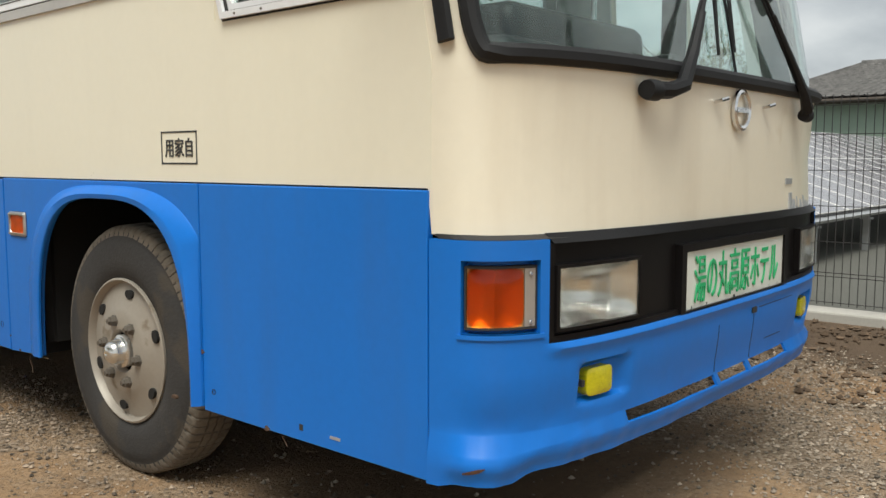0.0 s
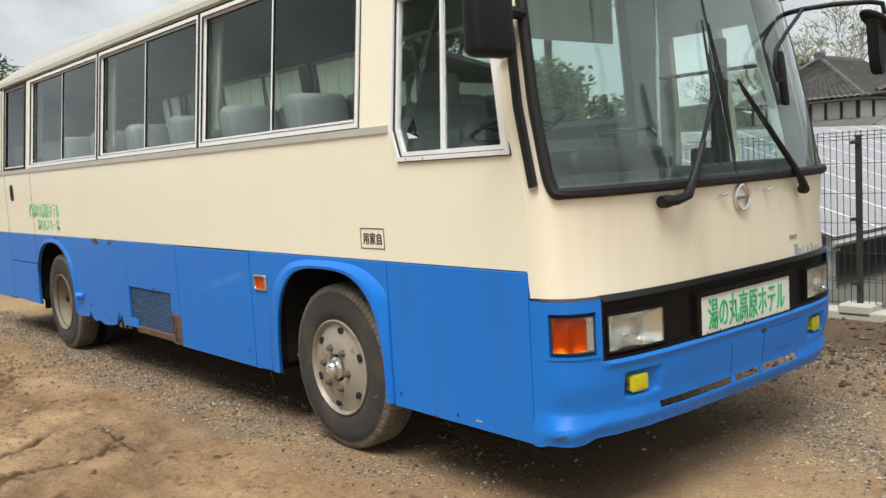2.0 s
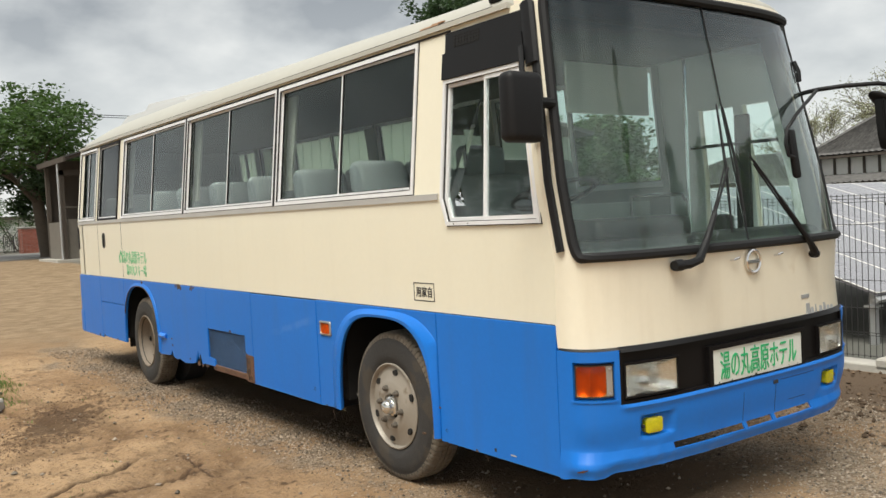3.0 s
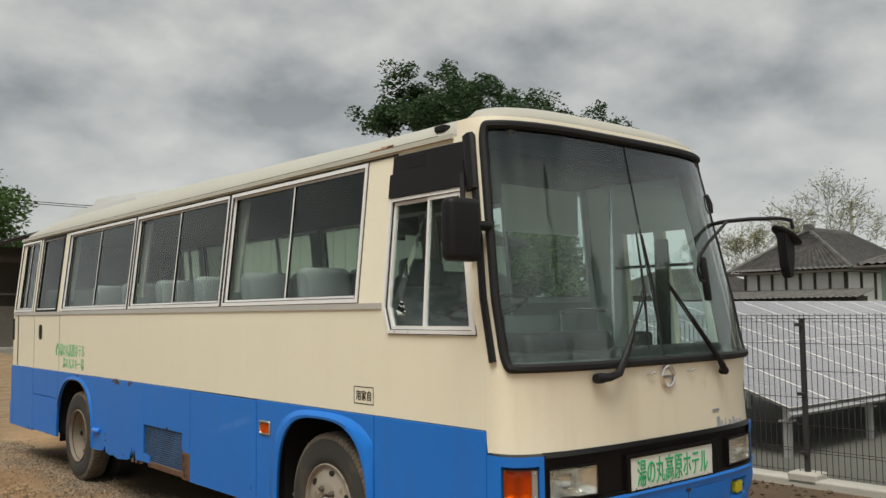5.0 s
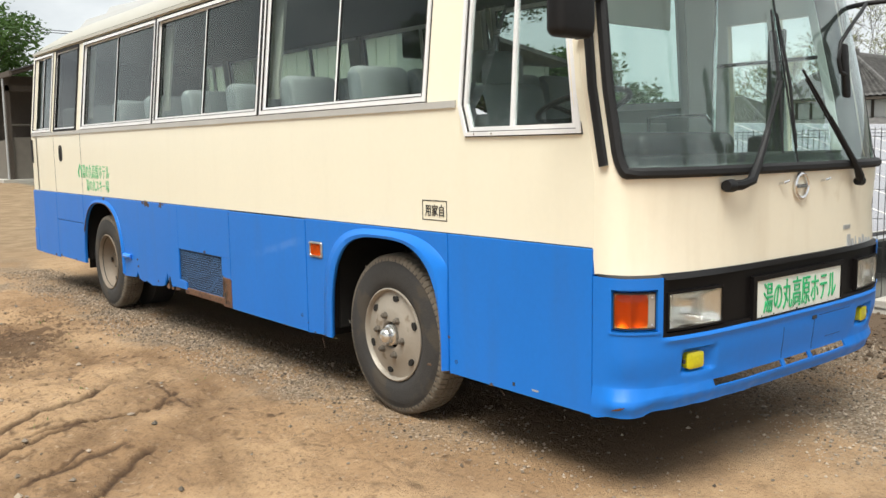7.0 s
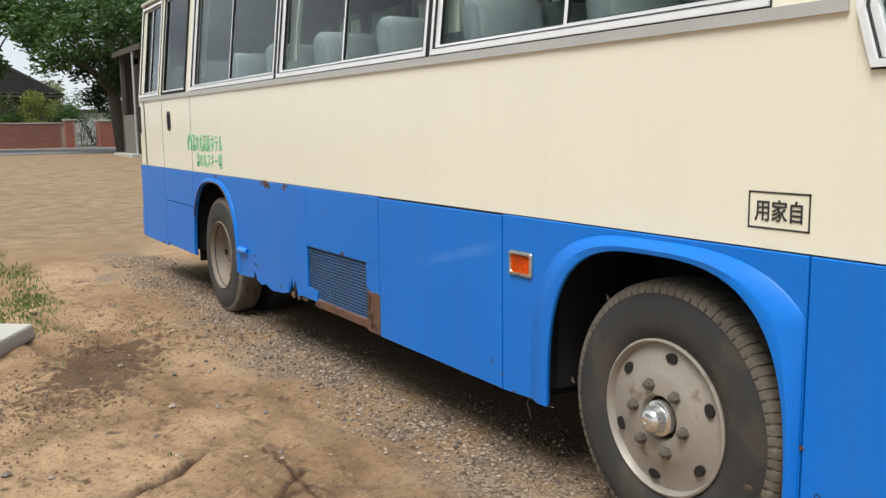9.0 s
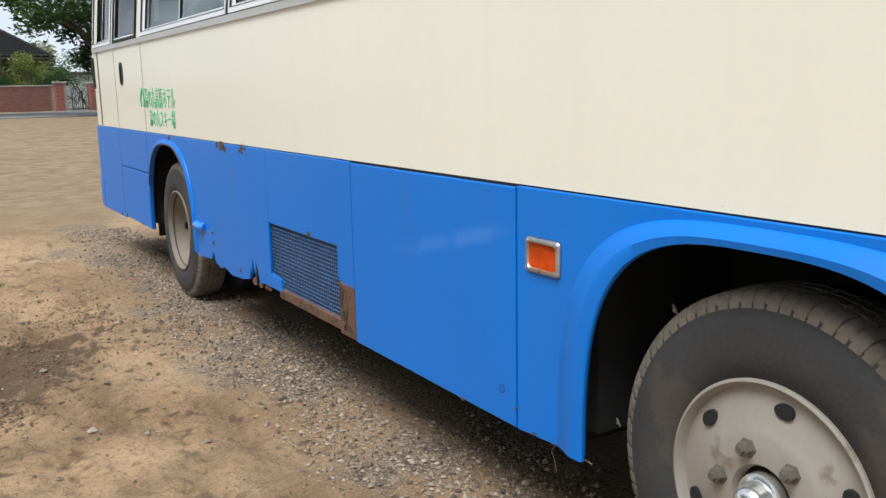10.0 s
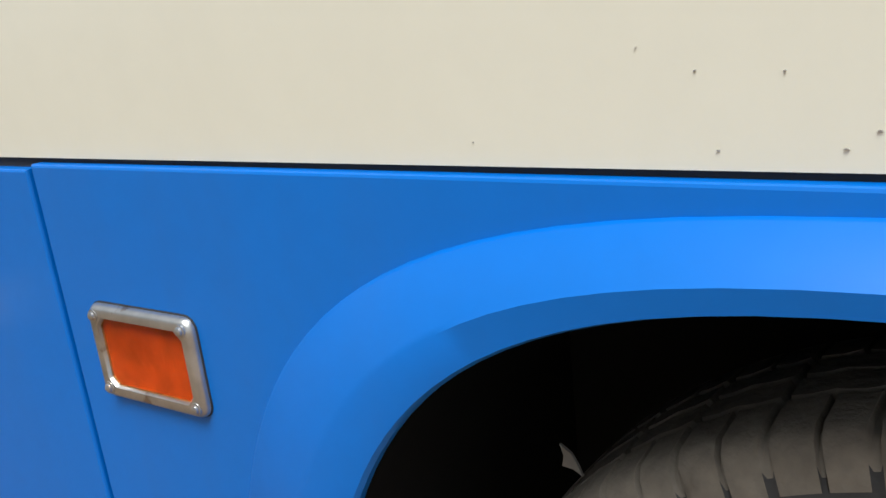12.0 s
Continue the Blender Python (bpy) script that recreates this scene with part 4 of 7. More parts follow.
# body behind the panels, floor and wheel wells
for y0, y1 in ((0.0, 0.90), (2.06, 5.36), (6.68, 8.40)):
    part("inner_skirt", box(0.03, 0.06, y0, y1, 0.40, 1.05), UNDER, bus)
    # Added boxes, hung low to keep light off the ground beneath.
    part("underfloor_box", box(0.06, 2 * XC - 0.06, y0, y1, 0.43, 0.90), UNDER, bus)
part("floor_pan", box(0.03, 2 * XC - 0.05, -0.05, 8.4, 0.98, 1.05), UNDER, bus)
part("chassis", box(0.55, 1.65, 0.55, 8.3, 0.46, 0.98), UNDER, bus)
for y in (2.12, 6.74):
    part("mud_flap", box(0.05, 0.42, y, y + 0.012, 0.34 if y < 3 else 0.30, 0.80), RUBBER, bus)


# ---- wheels ----
def tyre_mesh(xo, wide, R=0.447, rin=0.238, blocks=40):
    """Block tread: cross grooves in the shoulders, a zigzag cut round the tyre, and finer cuts in the middle ribs."""
    h = wide / 2
    prof = [(0.035, rin, 0), (0.012, rin + 0.02, 0), (0.001, rin + 0.060, 0), (0.0, rin + 0.085, 0), (0.003, R - 0.085, 0), (0.008, R - 0.056, 0), (0.011, R - 0.052, 0), (0.013, R - 0.040, 0), (0.018, R - 0.024, 1), (0.025, R - 0.010, 1),
            (0.036, R - 0.003, 1), (0.070, R, 1), (0.0715, R - 0.011, 3), (0.0765, R - 0.011, 3), (0.078, R, 2), (h - 0.004, R + 0.001, 2), (h - 0.003, R - 0.010, 0)]
    prof = [(xo + x, r, n) for x, r, n in prof] + [(xo + wide - x, r, n) for x, r, n in prof[::-1]]
    bm = bmesh.new()
    rings = []
    steps = ((0.0, 0), (0.012, 1), (0.060, 1), (0.075, 0), (0.28, 0), (0.46, 0), (0.49, 2), (0.55, 2), (0.58, 0), (0.80, 0))
    for x, r, notch in prof:
        ring = []
        for k in range(blocks):
            for q, cut_in in steps:
                deep = 0.008 if notch == 1 and cut_in == 1 else 0.007 if notch == 2 and cut_in == 2 else 0.005 if notch == 1 and cut_in == 2 else 0.0
                zig = 0.005 * (abs(2 * ((2 * q) % 1.0) - 1) - 0.5) if notch in (2, 3) or abs(r - R) < 1e-6 else 0.0
                t = 2 * math.pi * (k + q + 0.35 * (x - xo) / wide) / blocks
                ring.append(bm.verts.new((x + zig, math.cos(t) * (r - deep), math.sin(t) * (r - deep))))
        rings.append(ring)
    for A, B in zip(rings, rings[1:]):
        seg = len(A)
        for k in range(seg):
            bm.faces.new((A[k], A[(k + 1) % seg], B[(k + 1) % seg], B[k]))
    return bm


def wheel(yw, front_wheel, xo=0.035, flip=False):
    """Steel wheel with six hand holes and six nuts; the rear pair is dished inwards."""
    if front_wheel:
        prof = [(xo + 0.030, 0.256), (xo + 0.004, 0.259), (xo + 0.001, 0.252), (xo + 0.010, 0.246), (xo + 0.026, 0.241), (xo + 0.024, 0.232), (xo + 0.012, 0.185), (xo + 0.000, 0.152), (xo - 0.006, 0.138),
                (xo - 0.006, 0.078), (xo + 0.004, 0.072), (xo + 0.02, 0.070)]
        hole_x, nut_x = xo + 0.014, xo - 0.006
    else:
        prof = [(xo + 0.030, 0.262), (xo + 0.004, 0.264), (xo + 0.001, 0.256), (xo + 0.015, 0.246), (xo + 0.09, 0.232), (xo + 0.12, 0.208), (xo + 0.135, 0.15), (xo + 0.125, 0.09), (xo + 0.10, 0.085)]
        hole_x, nut_x = xo + 0.118, xo + 0.125
    seg = 72
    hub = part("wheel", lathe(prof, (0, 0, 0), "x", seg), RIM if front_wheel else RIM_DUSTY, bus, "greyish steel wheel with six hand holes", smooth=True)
    hub.location = (0 if not flip else 2 * XC, yw, 0.447 if front_wheel else 0.419)
    if flip:
        hub.rotation_euler = (0, 0, math.pi)
    ty = part("tyre", tyre_mesh(xo, 0.214), TYRE, hub, "worn dusty black tyre", smooth=True)
    ty.data.materials.append(TREAD)
    ty.data.polygons.foreach_set("material_index", [1 if math.hypot(f.center.y, f.center.z) > 0.414 else 0 for f in ty.data.polygons])
    for k in range(6):
        t = radians(39 + 60 * k + (0 if front_wheel else 20))
        r = 0.205
        # Each hand hole is a dark plug; its shade is in the colour.
        hb = bmesh.new()
        n = 16
        ring = []
        for i in range(n):
            q = 2 * math.pi * i / n
            rr, tt = r + 0.016 * math.cos(q), t + 0.023 * math.sin(q) / r
            ring.append(hb.verts.new((hole_x - 0.0055 - (0.0 if front_wheel else 0.01), math.cos(tt) * rr, math.sin(tt) * rr)))
        hb.faces.new(ring)
        ext = bmesh.ops.extrude_face_region(hb, geom=hb.faces[:])
        for v in ext["geom"]:
            if isinstance(v, bmesh.types.BMVert):
                v.co.x += 0.012
        part("hand_hole", hb, UNDER, hub, "dark plug for the shade in a hand hole of the disc")
        t2 = t + radians(30)
        nb = lathe([(nut_x + 0.004, 0.0), (nut_x, 0.022), (nut_x - 0.004, 0.022), (nut_x - 0.005, 0.0175), (nut_x - 0.020, 0.0165), (nut_x - 0.022, 0.0105), (nut_x - 0.029, 0.0095), (nut_x - 0.029, 0.0)], (0, math.cos(t2) * 0.112, math.sin(t2) * 0.112), "x", 6)
        part("wheel_nut", nb, RIM_DARK, hub)
    if front_wheel:
        part("hub_cap", lathe([(xo + 0.02, 0.060), (xo - 0.010, 0.058), (xo - 0.013, 0.046), (xo - 0.016, 0.0435), (xo - 0.040, 0.042), (xo - 0.052, 0.037), (xo - 0.061, 0.027), (xo - 0.066, 0.015), (xo - 0.0665, 0.008), (xo - 0.064, 0.005), (xo - 0.064, 0.0)], (0, 0, 0), "x", 32), HUB, hub, "dull chrome hub cap", smooth=True)
    else:
        part("hub_cap", lathe([(xo + 0.15, 0.10), (xo + 0.11, 0.09), (xo + 0.10, 0.08), (xo + 0.098, 0.0)], (0, 0, 0), "x", 24), RIM_DARK, hub, smooth=True)
    return hub


wheel(1.484, True)
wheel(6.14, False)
wheel(1.484, True, flip=True)
wheel(6.14, False, flip=True)
part("inner_tyre", lathe([(0.33, 0.25), (0.325, 0.41), (0.35, 0.455), (0.55, 0.455), (0.575, 0.41), (0.57, 0.25)], (0, 6.14, 0.425), "x", 64), TYRE, bus, smooth=True)
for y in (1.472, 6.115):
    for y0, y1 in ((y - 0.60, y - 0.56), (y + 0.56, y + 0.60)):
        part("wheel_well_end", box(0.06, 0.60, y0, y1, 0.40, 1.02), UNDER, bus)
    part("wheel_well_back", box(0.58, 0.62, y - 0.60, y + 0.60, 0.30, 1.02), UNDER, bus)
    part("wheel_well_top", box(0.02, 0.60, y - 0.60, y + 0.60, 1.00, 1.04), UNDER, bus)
SCRAP = mat("torn_liner_plastic", (0.20, 0.18, 0.155), 0.7, var=0.3)
for y, z, k in ((1.800, 0.770, 1.0), (1.990, 0.425, 0.8)):
    scrap = [(0.0, 0.0), (0.008, 0.005), (0.018, 0.006), (0.016, 0.016), (0.019, 0.026), (0.009, 0.019), (0.004, 0.010)]
    part("torn_liner", prism([(y + k * u, z + k * v) for u, v in scrap], 0.10, 0.103, "yz"), SCRAP, bus, "torn pale scrap of wheel arch liner")
part("axle", lathe([(0.2, 0.07), (2.0, 0.07)], (0, 1.48, 0.45), "x", 12), UNDER, bus)
part("axle", lathe([(0.2, 0.12), (2.0, 0.12)], (0, 6.14, 0.43), "x", 12), UNDER, bus)

# ---- side windows ----


def slide_window(near, y0, y1, z0, z1, mid=None, fw=0.026, label="aluminium framed sliding window"):
    """Frame proud of the wall, two overlapping panes with their own thin stiles."""
    fr = bmesh.new()
    o0, o1 = -0.012, 0.035
    sidebox(near, y0, y0 + fw, z0, z1, o0, o1, fr)
    sidebox(near, y1 - fw, y1, z0, z1, o0, o1, fr)
    sidebox(near, y0 + fw, y1 - fw, z0, z0 + fw, o0, o1, fr)
    sidebox(near, y0 + fw, y1 - fw, z1 - fw, z1, o0, o1, fr)
    w = part("window", fr, ALU, bus, label)
    sl_ = bmesh.new()
    for q in ((y0 - 0.004, y0, z0 - 0.004, z1 + 0.004), (y1, y1 + 0.004, z0 - 0.004, z1 + 0.004), (y0, y1, z0 - 0.004, z0), (y0, y1, z1, z1 + 0.004)):
        sidebox(near, *q, -0.005, 0.02, sl_)
    part("seal", sl_, RUBBER, w)
    inner = (y0 + fw, y1 - fw, z0 + fw, z1 - fw)
    mids = [inner[0], mid, inner[1]] if mid else [inner[0], inner[1]]
    for i in range(len(mids) - 1):
        d = 0.004 + 0.012 * i
        p = part("pane", sidebox(near, mids[i], mids[i + 1], inner[2], inner[3], d + 0.004, d + 0.009), PANE, w)
        p.visible_shadow = False
        st = bmesh.new()
        s = 0.017
        sidebox(near, mids[i], mids[i] + s, inner[2], inner[3], d - 0.004, d + 0.014, st)
        sidebox(near, mids[i + 1] - s, mids[i + 1], inner[2], inner[3], d - 0.004, d + 0.014, st)
        sidebox(near, mids[i] + s, mids[i + 1] - s, inner[2], inner[2] + s, d - 0.004, d + 0.014, st)
        sidebox(near, mids[i] + s, mids[i + 1] - s, inner[3] - s, inner[3], d - 0.004, d + 0.014, st)
        part("sash", st, ALU, w)
        bd = bmesh.new()
        k, e0, e1 = 0.0022, d - 0.0045, d + 0.012
        a0, a1, b0, b1 = mids[i] + s, mids[i + 1] - s, inner[2] + s, inner[3] - s
        for q in ((a0, a0 + k, b0, b1), (a1 - k, a1, b0, b1), (a0 + k, a1 - k, b0, b0 + k), (a0 + k, a1 - k, b1 - k, b1)):
            sidebox(near, *q, e0, e1, bd)
        part("glazing_bead", bd, RUBBER, w)
    tk = bmesh.new()
    for q in ((y0 + fw - 0.003, y0 + fw + 0.001, z0 + fw, z1 - fw), (y1 - fw - 0.001, y1 - fw + 0.003, z0 + fw, z1 - fw), (y0 + fw, y1 - fw, z1 - fw - 0.002, z1 - fw + 0.002), (y0 + fw, y1 - fw, z0 + fw - 0.001, z0 + fw + 0.003)):
        sidebox(near, *q, -0.0135, -0.002, tk)
    part("track_gap", tk, GAP, w)
    return w


for near in (True, False):
    for k, (a, b) in enumerate(WINDOWS):
        if k == 3:
            w = slide_window(near, a, b, W_LO, W_HI, None, 0.016, "dark rubber sealed emergency door window")
            w.data.materials[0] = RUBBER
            for c in w.children:
                if c.name.startswith("pane"):
                    c.data.materials[0] = DARKPANE
        else:
            slide_window(near, a, b, W_LO, W_HI, a + (b - a) * 0.492)
    for k, (a, b) in enumerate(WINDOWS[:-1]):
        if k < 2:
            part("window_post", sidebox(near, b + 0.001, WINDOWS[k + 1][0] - 0.001, W_LO, W_HI, -0.013, 0.03), RUBBER, bus, "black strip between two windows")
    part("sill_strip", sidebox(near, 0.86, Y_REAR - 0.14, 1.656, 1.690, -0.010, 0.01), SILL, bus, "dull aluminium strip under the windows")


def poly_ring(outer, inner, o0, o1, bm=None):
    """A flat frame on the near wall between two outlines of (y, z)."""
    bm = bm or bmesh.new()
    L4 = [[bm.verts.new(side(True, y, z, o)) for y, z in pts] for pts, o in ((outer, o0), (inner, o0), (inner, o1), (outer, o1))]
    n = len(outer)
    for i in range(n):
        j = (i + 1) % n
        for A, B in zip(L4, L4[1:] + L4[:1]):
            bm.faces.new((A[i], A[j], B[j], B[i]))
    return bm


def shrink(pts, d):
    """An outline drawn in by d on every side."""
    n, out = len(pts), []
    for i in range(n):
        p, q, r = (Vector(pts[k % n]) for k in (i - 1, i, i + 1))
        e0, e1 = (q - p).normalized(), (r - q).normalized()
        n0, n1 = Vector((-e0.y, e0.x)), Vector((-e1.y, e1.x))
        m = (n0 + n1) / (1 + n0.dot(n1))
        out.append(tuple(q + m * d))
    return out


def plate(pts, o0, o1):
    bm = bmesh.new()
    A, B = ([bm.verts.new(side(True, y, z, o)) for y, z in pts] for o in (o0, o1))
    bm.faces.new(A)
    bm.faces.new(B[::-1])
    for i in range(len(pts)):
        j = (i + 1) % len(pts)
        bm.faces.new((A[i], B[i], B[j], A[j]))
    return bm


def driver_window():
    """Two sliding panes; the lower rear corner of the frame is cut off aslant."""
    y0, y1, z0, z1 = DRIVER
    ym = 0.474
    outer = [(y0, z0), (y1 - 0.045, z0), (y1, 1.66), (y1, z1), (y0, z1)]
    part("corner_sheet", plate([(y1 - 0.045, z0), (y1, z0), (y1, 1.66)], 0.002, 0.045), CREAM, bus)
    i1, i2 = shrink(outer, 0.019), shrink(outer, 0.0225)
    w = part("window", poly_ring(outer, i1, -0.014, 0.035), ALU, bus, "sliding window beside the driver's seat, one corner cut")
    part("seal", poly_ring(shrink(outer, -0.005), outer, -0.004, 0.02), RUBBER, w)
    part("track_gap", poly_ring(i1, i2, -0.004, 0.03), GAP, w)
    lo, hi = i2[0][1], i2[3][1]
    for d, pts in ((0.004, [i2[0], (ym, lo), (ym, hi), i2[4]]), (0.016, [(ym, lo), i2[1], i2[2], i2[3], (ym, hi)])):
        inn = shrink(pts, 0.019)
        part("sash", poly_ring(pts, inn, d - 0.010, d + 0.012), ALU, w)
        p = part("pane", plate(inn, d + 0.002, d + 0.007), DRIVERPANE, w)
        p.visible_shadow = False
    for y in (0.60, 0.72):
        part("screw", lathe([(-0.0145, 0.004), (-0.017, 0.003), (-0.017, 0.0)], (0, y, z0 + 0.009), "x", 8), RIM_DARK, w)


driver_window()
for y0, y1, z0, z1 in far_open[-2:]:
    p = part("door_pane", sidebox(False, y0, y1, z0, z1, 0.01, 0.015), DOORPANE, bus)
    p.visible_shadow = False
# black vent panel over the driver's window, with a louvre
vp = sidebox(True, 0.0, 0.83, 2.425, 2.532, -0.012, 0.01)
sidebox(True, 0.0, 0.84, 2.288, 2.425, -0.022, 0.01, vp)
part("vent_panel", vp, BLACK, bus, "black stepped panel over the driver's window")
lv = bmesh.new()
for i in range(4):
    for j in range(9):
        sidebox(True, 0.53 + j * 0.026, 0.548 + j * 0.026, 2.448 + i * 0.017, 2.458 + i * 0.017, -0.014, -0.011, lv)
part("louvre", lv, UNDER, bus)
# dark drip strip along the front pillar
strip = [Vector((xs(z) - 0.002, -0.060 + slant(z), z)) for z in (1.385, 1.5, 1.7, 1.9, 2.1, 2.3, 2.45, 2.555)]
part("pillar_strip", tube(strip, 0.024, 8, flat=0.6, up=(1, 0, 0)), RUBBER, bus, smooth=True)
part("pillar_cap", tube([Vector((xs(2.26) - 0.012, -0.045 + slant(2.26), 2.26)), Vector((xs(2.5) - 0.012, -0.045 + slant(2.5), 2.50)), Vector((xs(2.56) - 0.010, -0.04 + slant(2.56), 2.56))], 0.042, 8, flat=0.5, up=(1, 0, 0)), BLACK, bus, smooth=True)
part("horn_bracket", box(0.11, 0.16, 0.42, 0.51, 2.625, 2.662, 0.01), BLACK, bus)
part("roof_rust", sheet(lambda u, v, o: Vector((xs(2.60) + 0.004 + 0.30 * (v - 2.585) + o, u, v)), [0.88, 0.93, 0.99, 1.04, 1.10], [2.602, 2.610, 2.617], -0.004, 0.01, None, lambda i, j: (i, j) in ((0, 0), (2, 1), (3, 1))), mat("rust_stain", (0.36, 0.21, 0.12), 0.8, var=0.4, scale=20), bus)

# roof ventilator at the rear
rv = bmesh.new()
A = [rv.verts.new(v) for v in ((0.30, 8.42, 2.60), (1.86, 8.42, 2.60), (1.86, 4.5, 2.70), (0.30, 4.5, 2.70))]
B = [rv.verts.new(v) for v in ((0.52, 7.72, 3.06), (1.64, 7.72, 3.06), (1.64, 5.6, 2.95), (0.52, 5.6, 2.95))]
rv.faces.new(B)
for i in range(4):
    rv.faces.new((A[i], A[(i + 1) % 4], B[(i + 1) % 4], B[i]))
bmesh.ops.bevel(rv, geom=rv.edges[:], offset=0.16, segments=6, affect="EDGES")
part("roof_unit", rv, HOUSING, bus, "pale streamlined housing on the rear roof", smooth=True)

# ---- front: bumper, lamps, sign ----
bp_ = bmesh.new()
Z_LIP, Z_MID, Z_TOP = 0.365, 0.690, 0.935
ends = [1 - 0.5 * i / 24 for i in range(24)]
us = ends + [a_of_x(0.2 + 0.0135 * i) for i in range(131)] + [-u for u in ends[::-1]]


def fog_pocket(x, z):
    """The pocket of a fog lamp: sharp on three sides, running out towards the middle."""
    d = min(x, 2 * XC - x)
    return smooth(0.262, 0.276, d) * smooth(0.480, 0.400, d) * smooth(0.520, 0.536, z) * smooth(0.628, 0.614, z)


def bumper_pt(a, z, o):
    """A rolled top edge, a flat apron, a crease, then a lip that stands out; the corners flare at their foot."""
    edge = 1 - smooth(0.86, 1.0, abs(a))
    if z == 0.470:
        z = 0.438 + 0.032 * smooth(1.10, 0.62, a * 1.9 + 0.1)
    x = XC - math.copysign(abs(math.sin(a * math.pi / 2)) ** (2 / PW), a) * XC
    if a < 0:
        edge = 1 - smooth(0.45, 0.85, -a)
    out = 0.010 + 0.010 * math.exp(-((z - 0.676) / 0.013) ** 2) * (1 - smooth(0.50, 0.57, abs(a)))
    out += edge * (-0.012 * smooth(0.62, 0.480, z) + 0.015 * smooth(0.468, 0.434, z) - 0.016 * smooth(0.420, 0.365, z))
    foot = smooth(0.62, 0.80, a) * (1 - 0.6 * smooth(0.88, 1.0, a))
    out += foot * 0.024 * min(1.0, max(0.0, (0.486 - z) / 0.075)) - 0.040 * smooth(-0.35, -0.75, a) * smooth(0.62, 0.40, z)
    dent = -0.005 * math.exp(-((a - 0.74) / 0.10) ** 2 - ((z - 0.50) / 0.04) ** 2)
    dent += 0.003 * noise.noise(Vector((a * 9, z * 11, 2.0))) * smooth(0.62, 0.45, z) * smooth(0.98, 0.80, abs(a)) + 0.004 * noise.noise(Vector((a * 22, z * 18, 5.0))) * smooth(0.55, 0.42, z)
    dent -= 0.034 * fog_pocket(x, z)
    low = smooth(0.50, 0.37, z)
    lift = 0.020 * smooth(0.70, 0.58, abs(a)) * low + 0.035 * smooth(-0.25, -0.75, a) * low - 0.016 * smooth(0.92, 1.0, abs(a)) * low
    return front(a, z + lift, o + out + dent)


zs_ = [Z_LIP, 0.375, 0.385, 0.397, 0.41, 0.423, 0.432, 0.470, 0.478, 0.485, 0.50, 0.515, 0.524, 0.532, 0.54, 0.56, 0.58, 0.60, 0.612, 0.62, 0.63, 0.645, 0.658, 0.667, 0.676, 0.684, Z_MID]


def slot_skip(i, j):
    mid = front((us[i] + us[i + 1]) / 2, 0.45).x
    return zs_[j] == 0.432 and 0.46 < mid < 1.58 and not abs(mid - 0.985) < 0.014 and not abs(mid - 1.23) < 0.014


sheet(bumper_pt, us, zs_, 0.0, -0.010, bp_, slot_skip)
part("bumper", bp_, BLUE, bus, "blue front apron with a slot, scuffs and a dented corner", smooth=True)
X_BL = 0.160
for s in (1, -1):
    b2 = bmesh.new()
    a1 = a_of_x(X_BL)
    ua = [1 - (1 - a1) * i / 40 for i in range(41)]
    if s < 0:
        ua = [-u for u in ua]
    tl0, tl1 = (0.0062, 0.140)
    sheet(lambda a, z, o: front(a, z, o), ua, [Z_MID, 0.718, 0.889, Z_TOP], 0.010, -0.03, b2,
          lambda i, j: j == 1 and a_of_x(tl1) < abs((ua[i] + ua[i + 1]) / 2) < a_of_x(tl0))
    part("bumper_corner", b2, BLUE, bus, smooth=False)


def fx(x, s):
    return x if s > 0 else 2 * XC - x


gx = [X_BL, 0.186, 0.26, 0.34, 0.41, 0.485] + [0.485 + 0.0595 * i for i in range(1, 20)]
gx += [2 * XC - x for x in gx[5::-1]]
gz = [Z_MID - 0.002, 0.724, 0.866, 0.925]
part("grille_panel", sheet(lambda x, z, o: front(a_of_x(x), z, o), gx, gz, -0.006, -0.03, None,
                           lambda i, j: j == 1 and (0.186 <= gx[i] and gx[i + 1] <= 0.4851 or gx[i] >= 2 * XC - 0.4851 and gx[i + 1] <= 2 * XC - 0.185)), GRILLE, bus, "glossy black panel between the headlamps", smooth=True)
part("grille_top_trim", frontbox(X_BL + 0.01, 2 * XC - X_BL - 0.01, 0.925, 0.948, 0.012, -0.02, 40), BLACK, bus, smooth=True)
part("nose_seam", frontbox(0.99, -0.99, 0.936, 0.947, 0.003, -0.02, 40, by_a=True), GAP, bus)
gl = bmesh.new()
for x0, x1, z0, z1 in ((X_BL, 0.176, 0.69, 0.925), (0.176, 2 * XC - 0.176, 0.69, 0.706), (2 * XC - 0.176, 2 * XC - X_BL, 0.69, 0.925)):
    frontbox(x0, x1, z0, z1, 0.008, -0.02, 30 if x1 - x0 > 1 else 2, gl)
part("grille_frame", gl, GRILLE, bus)
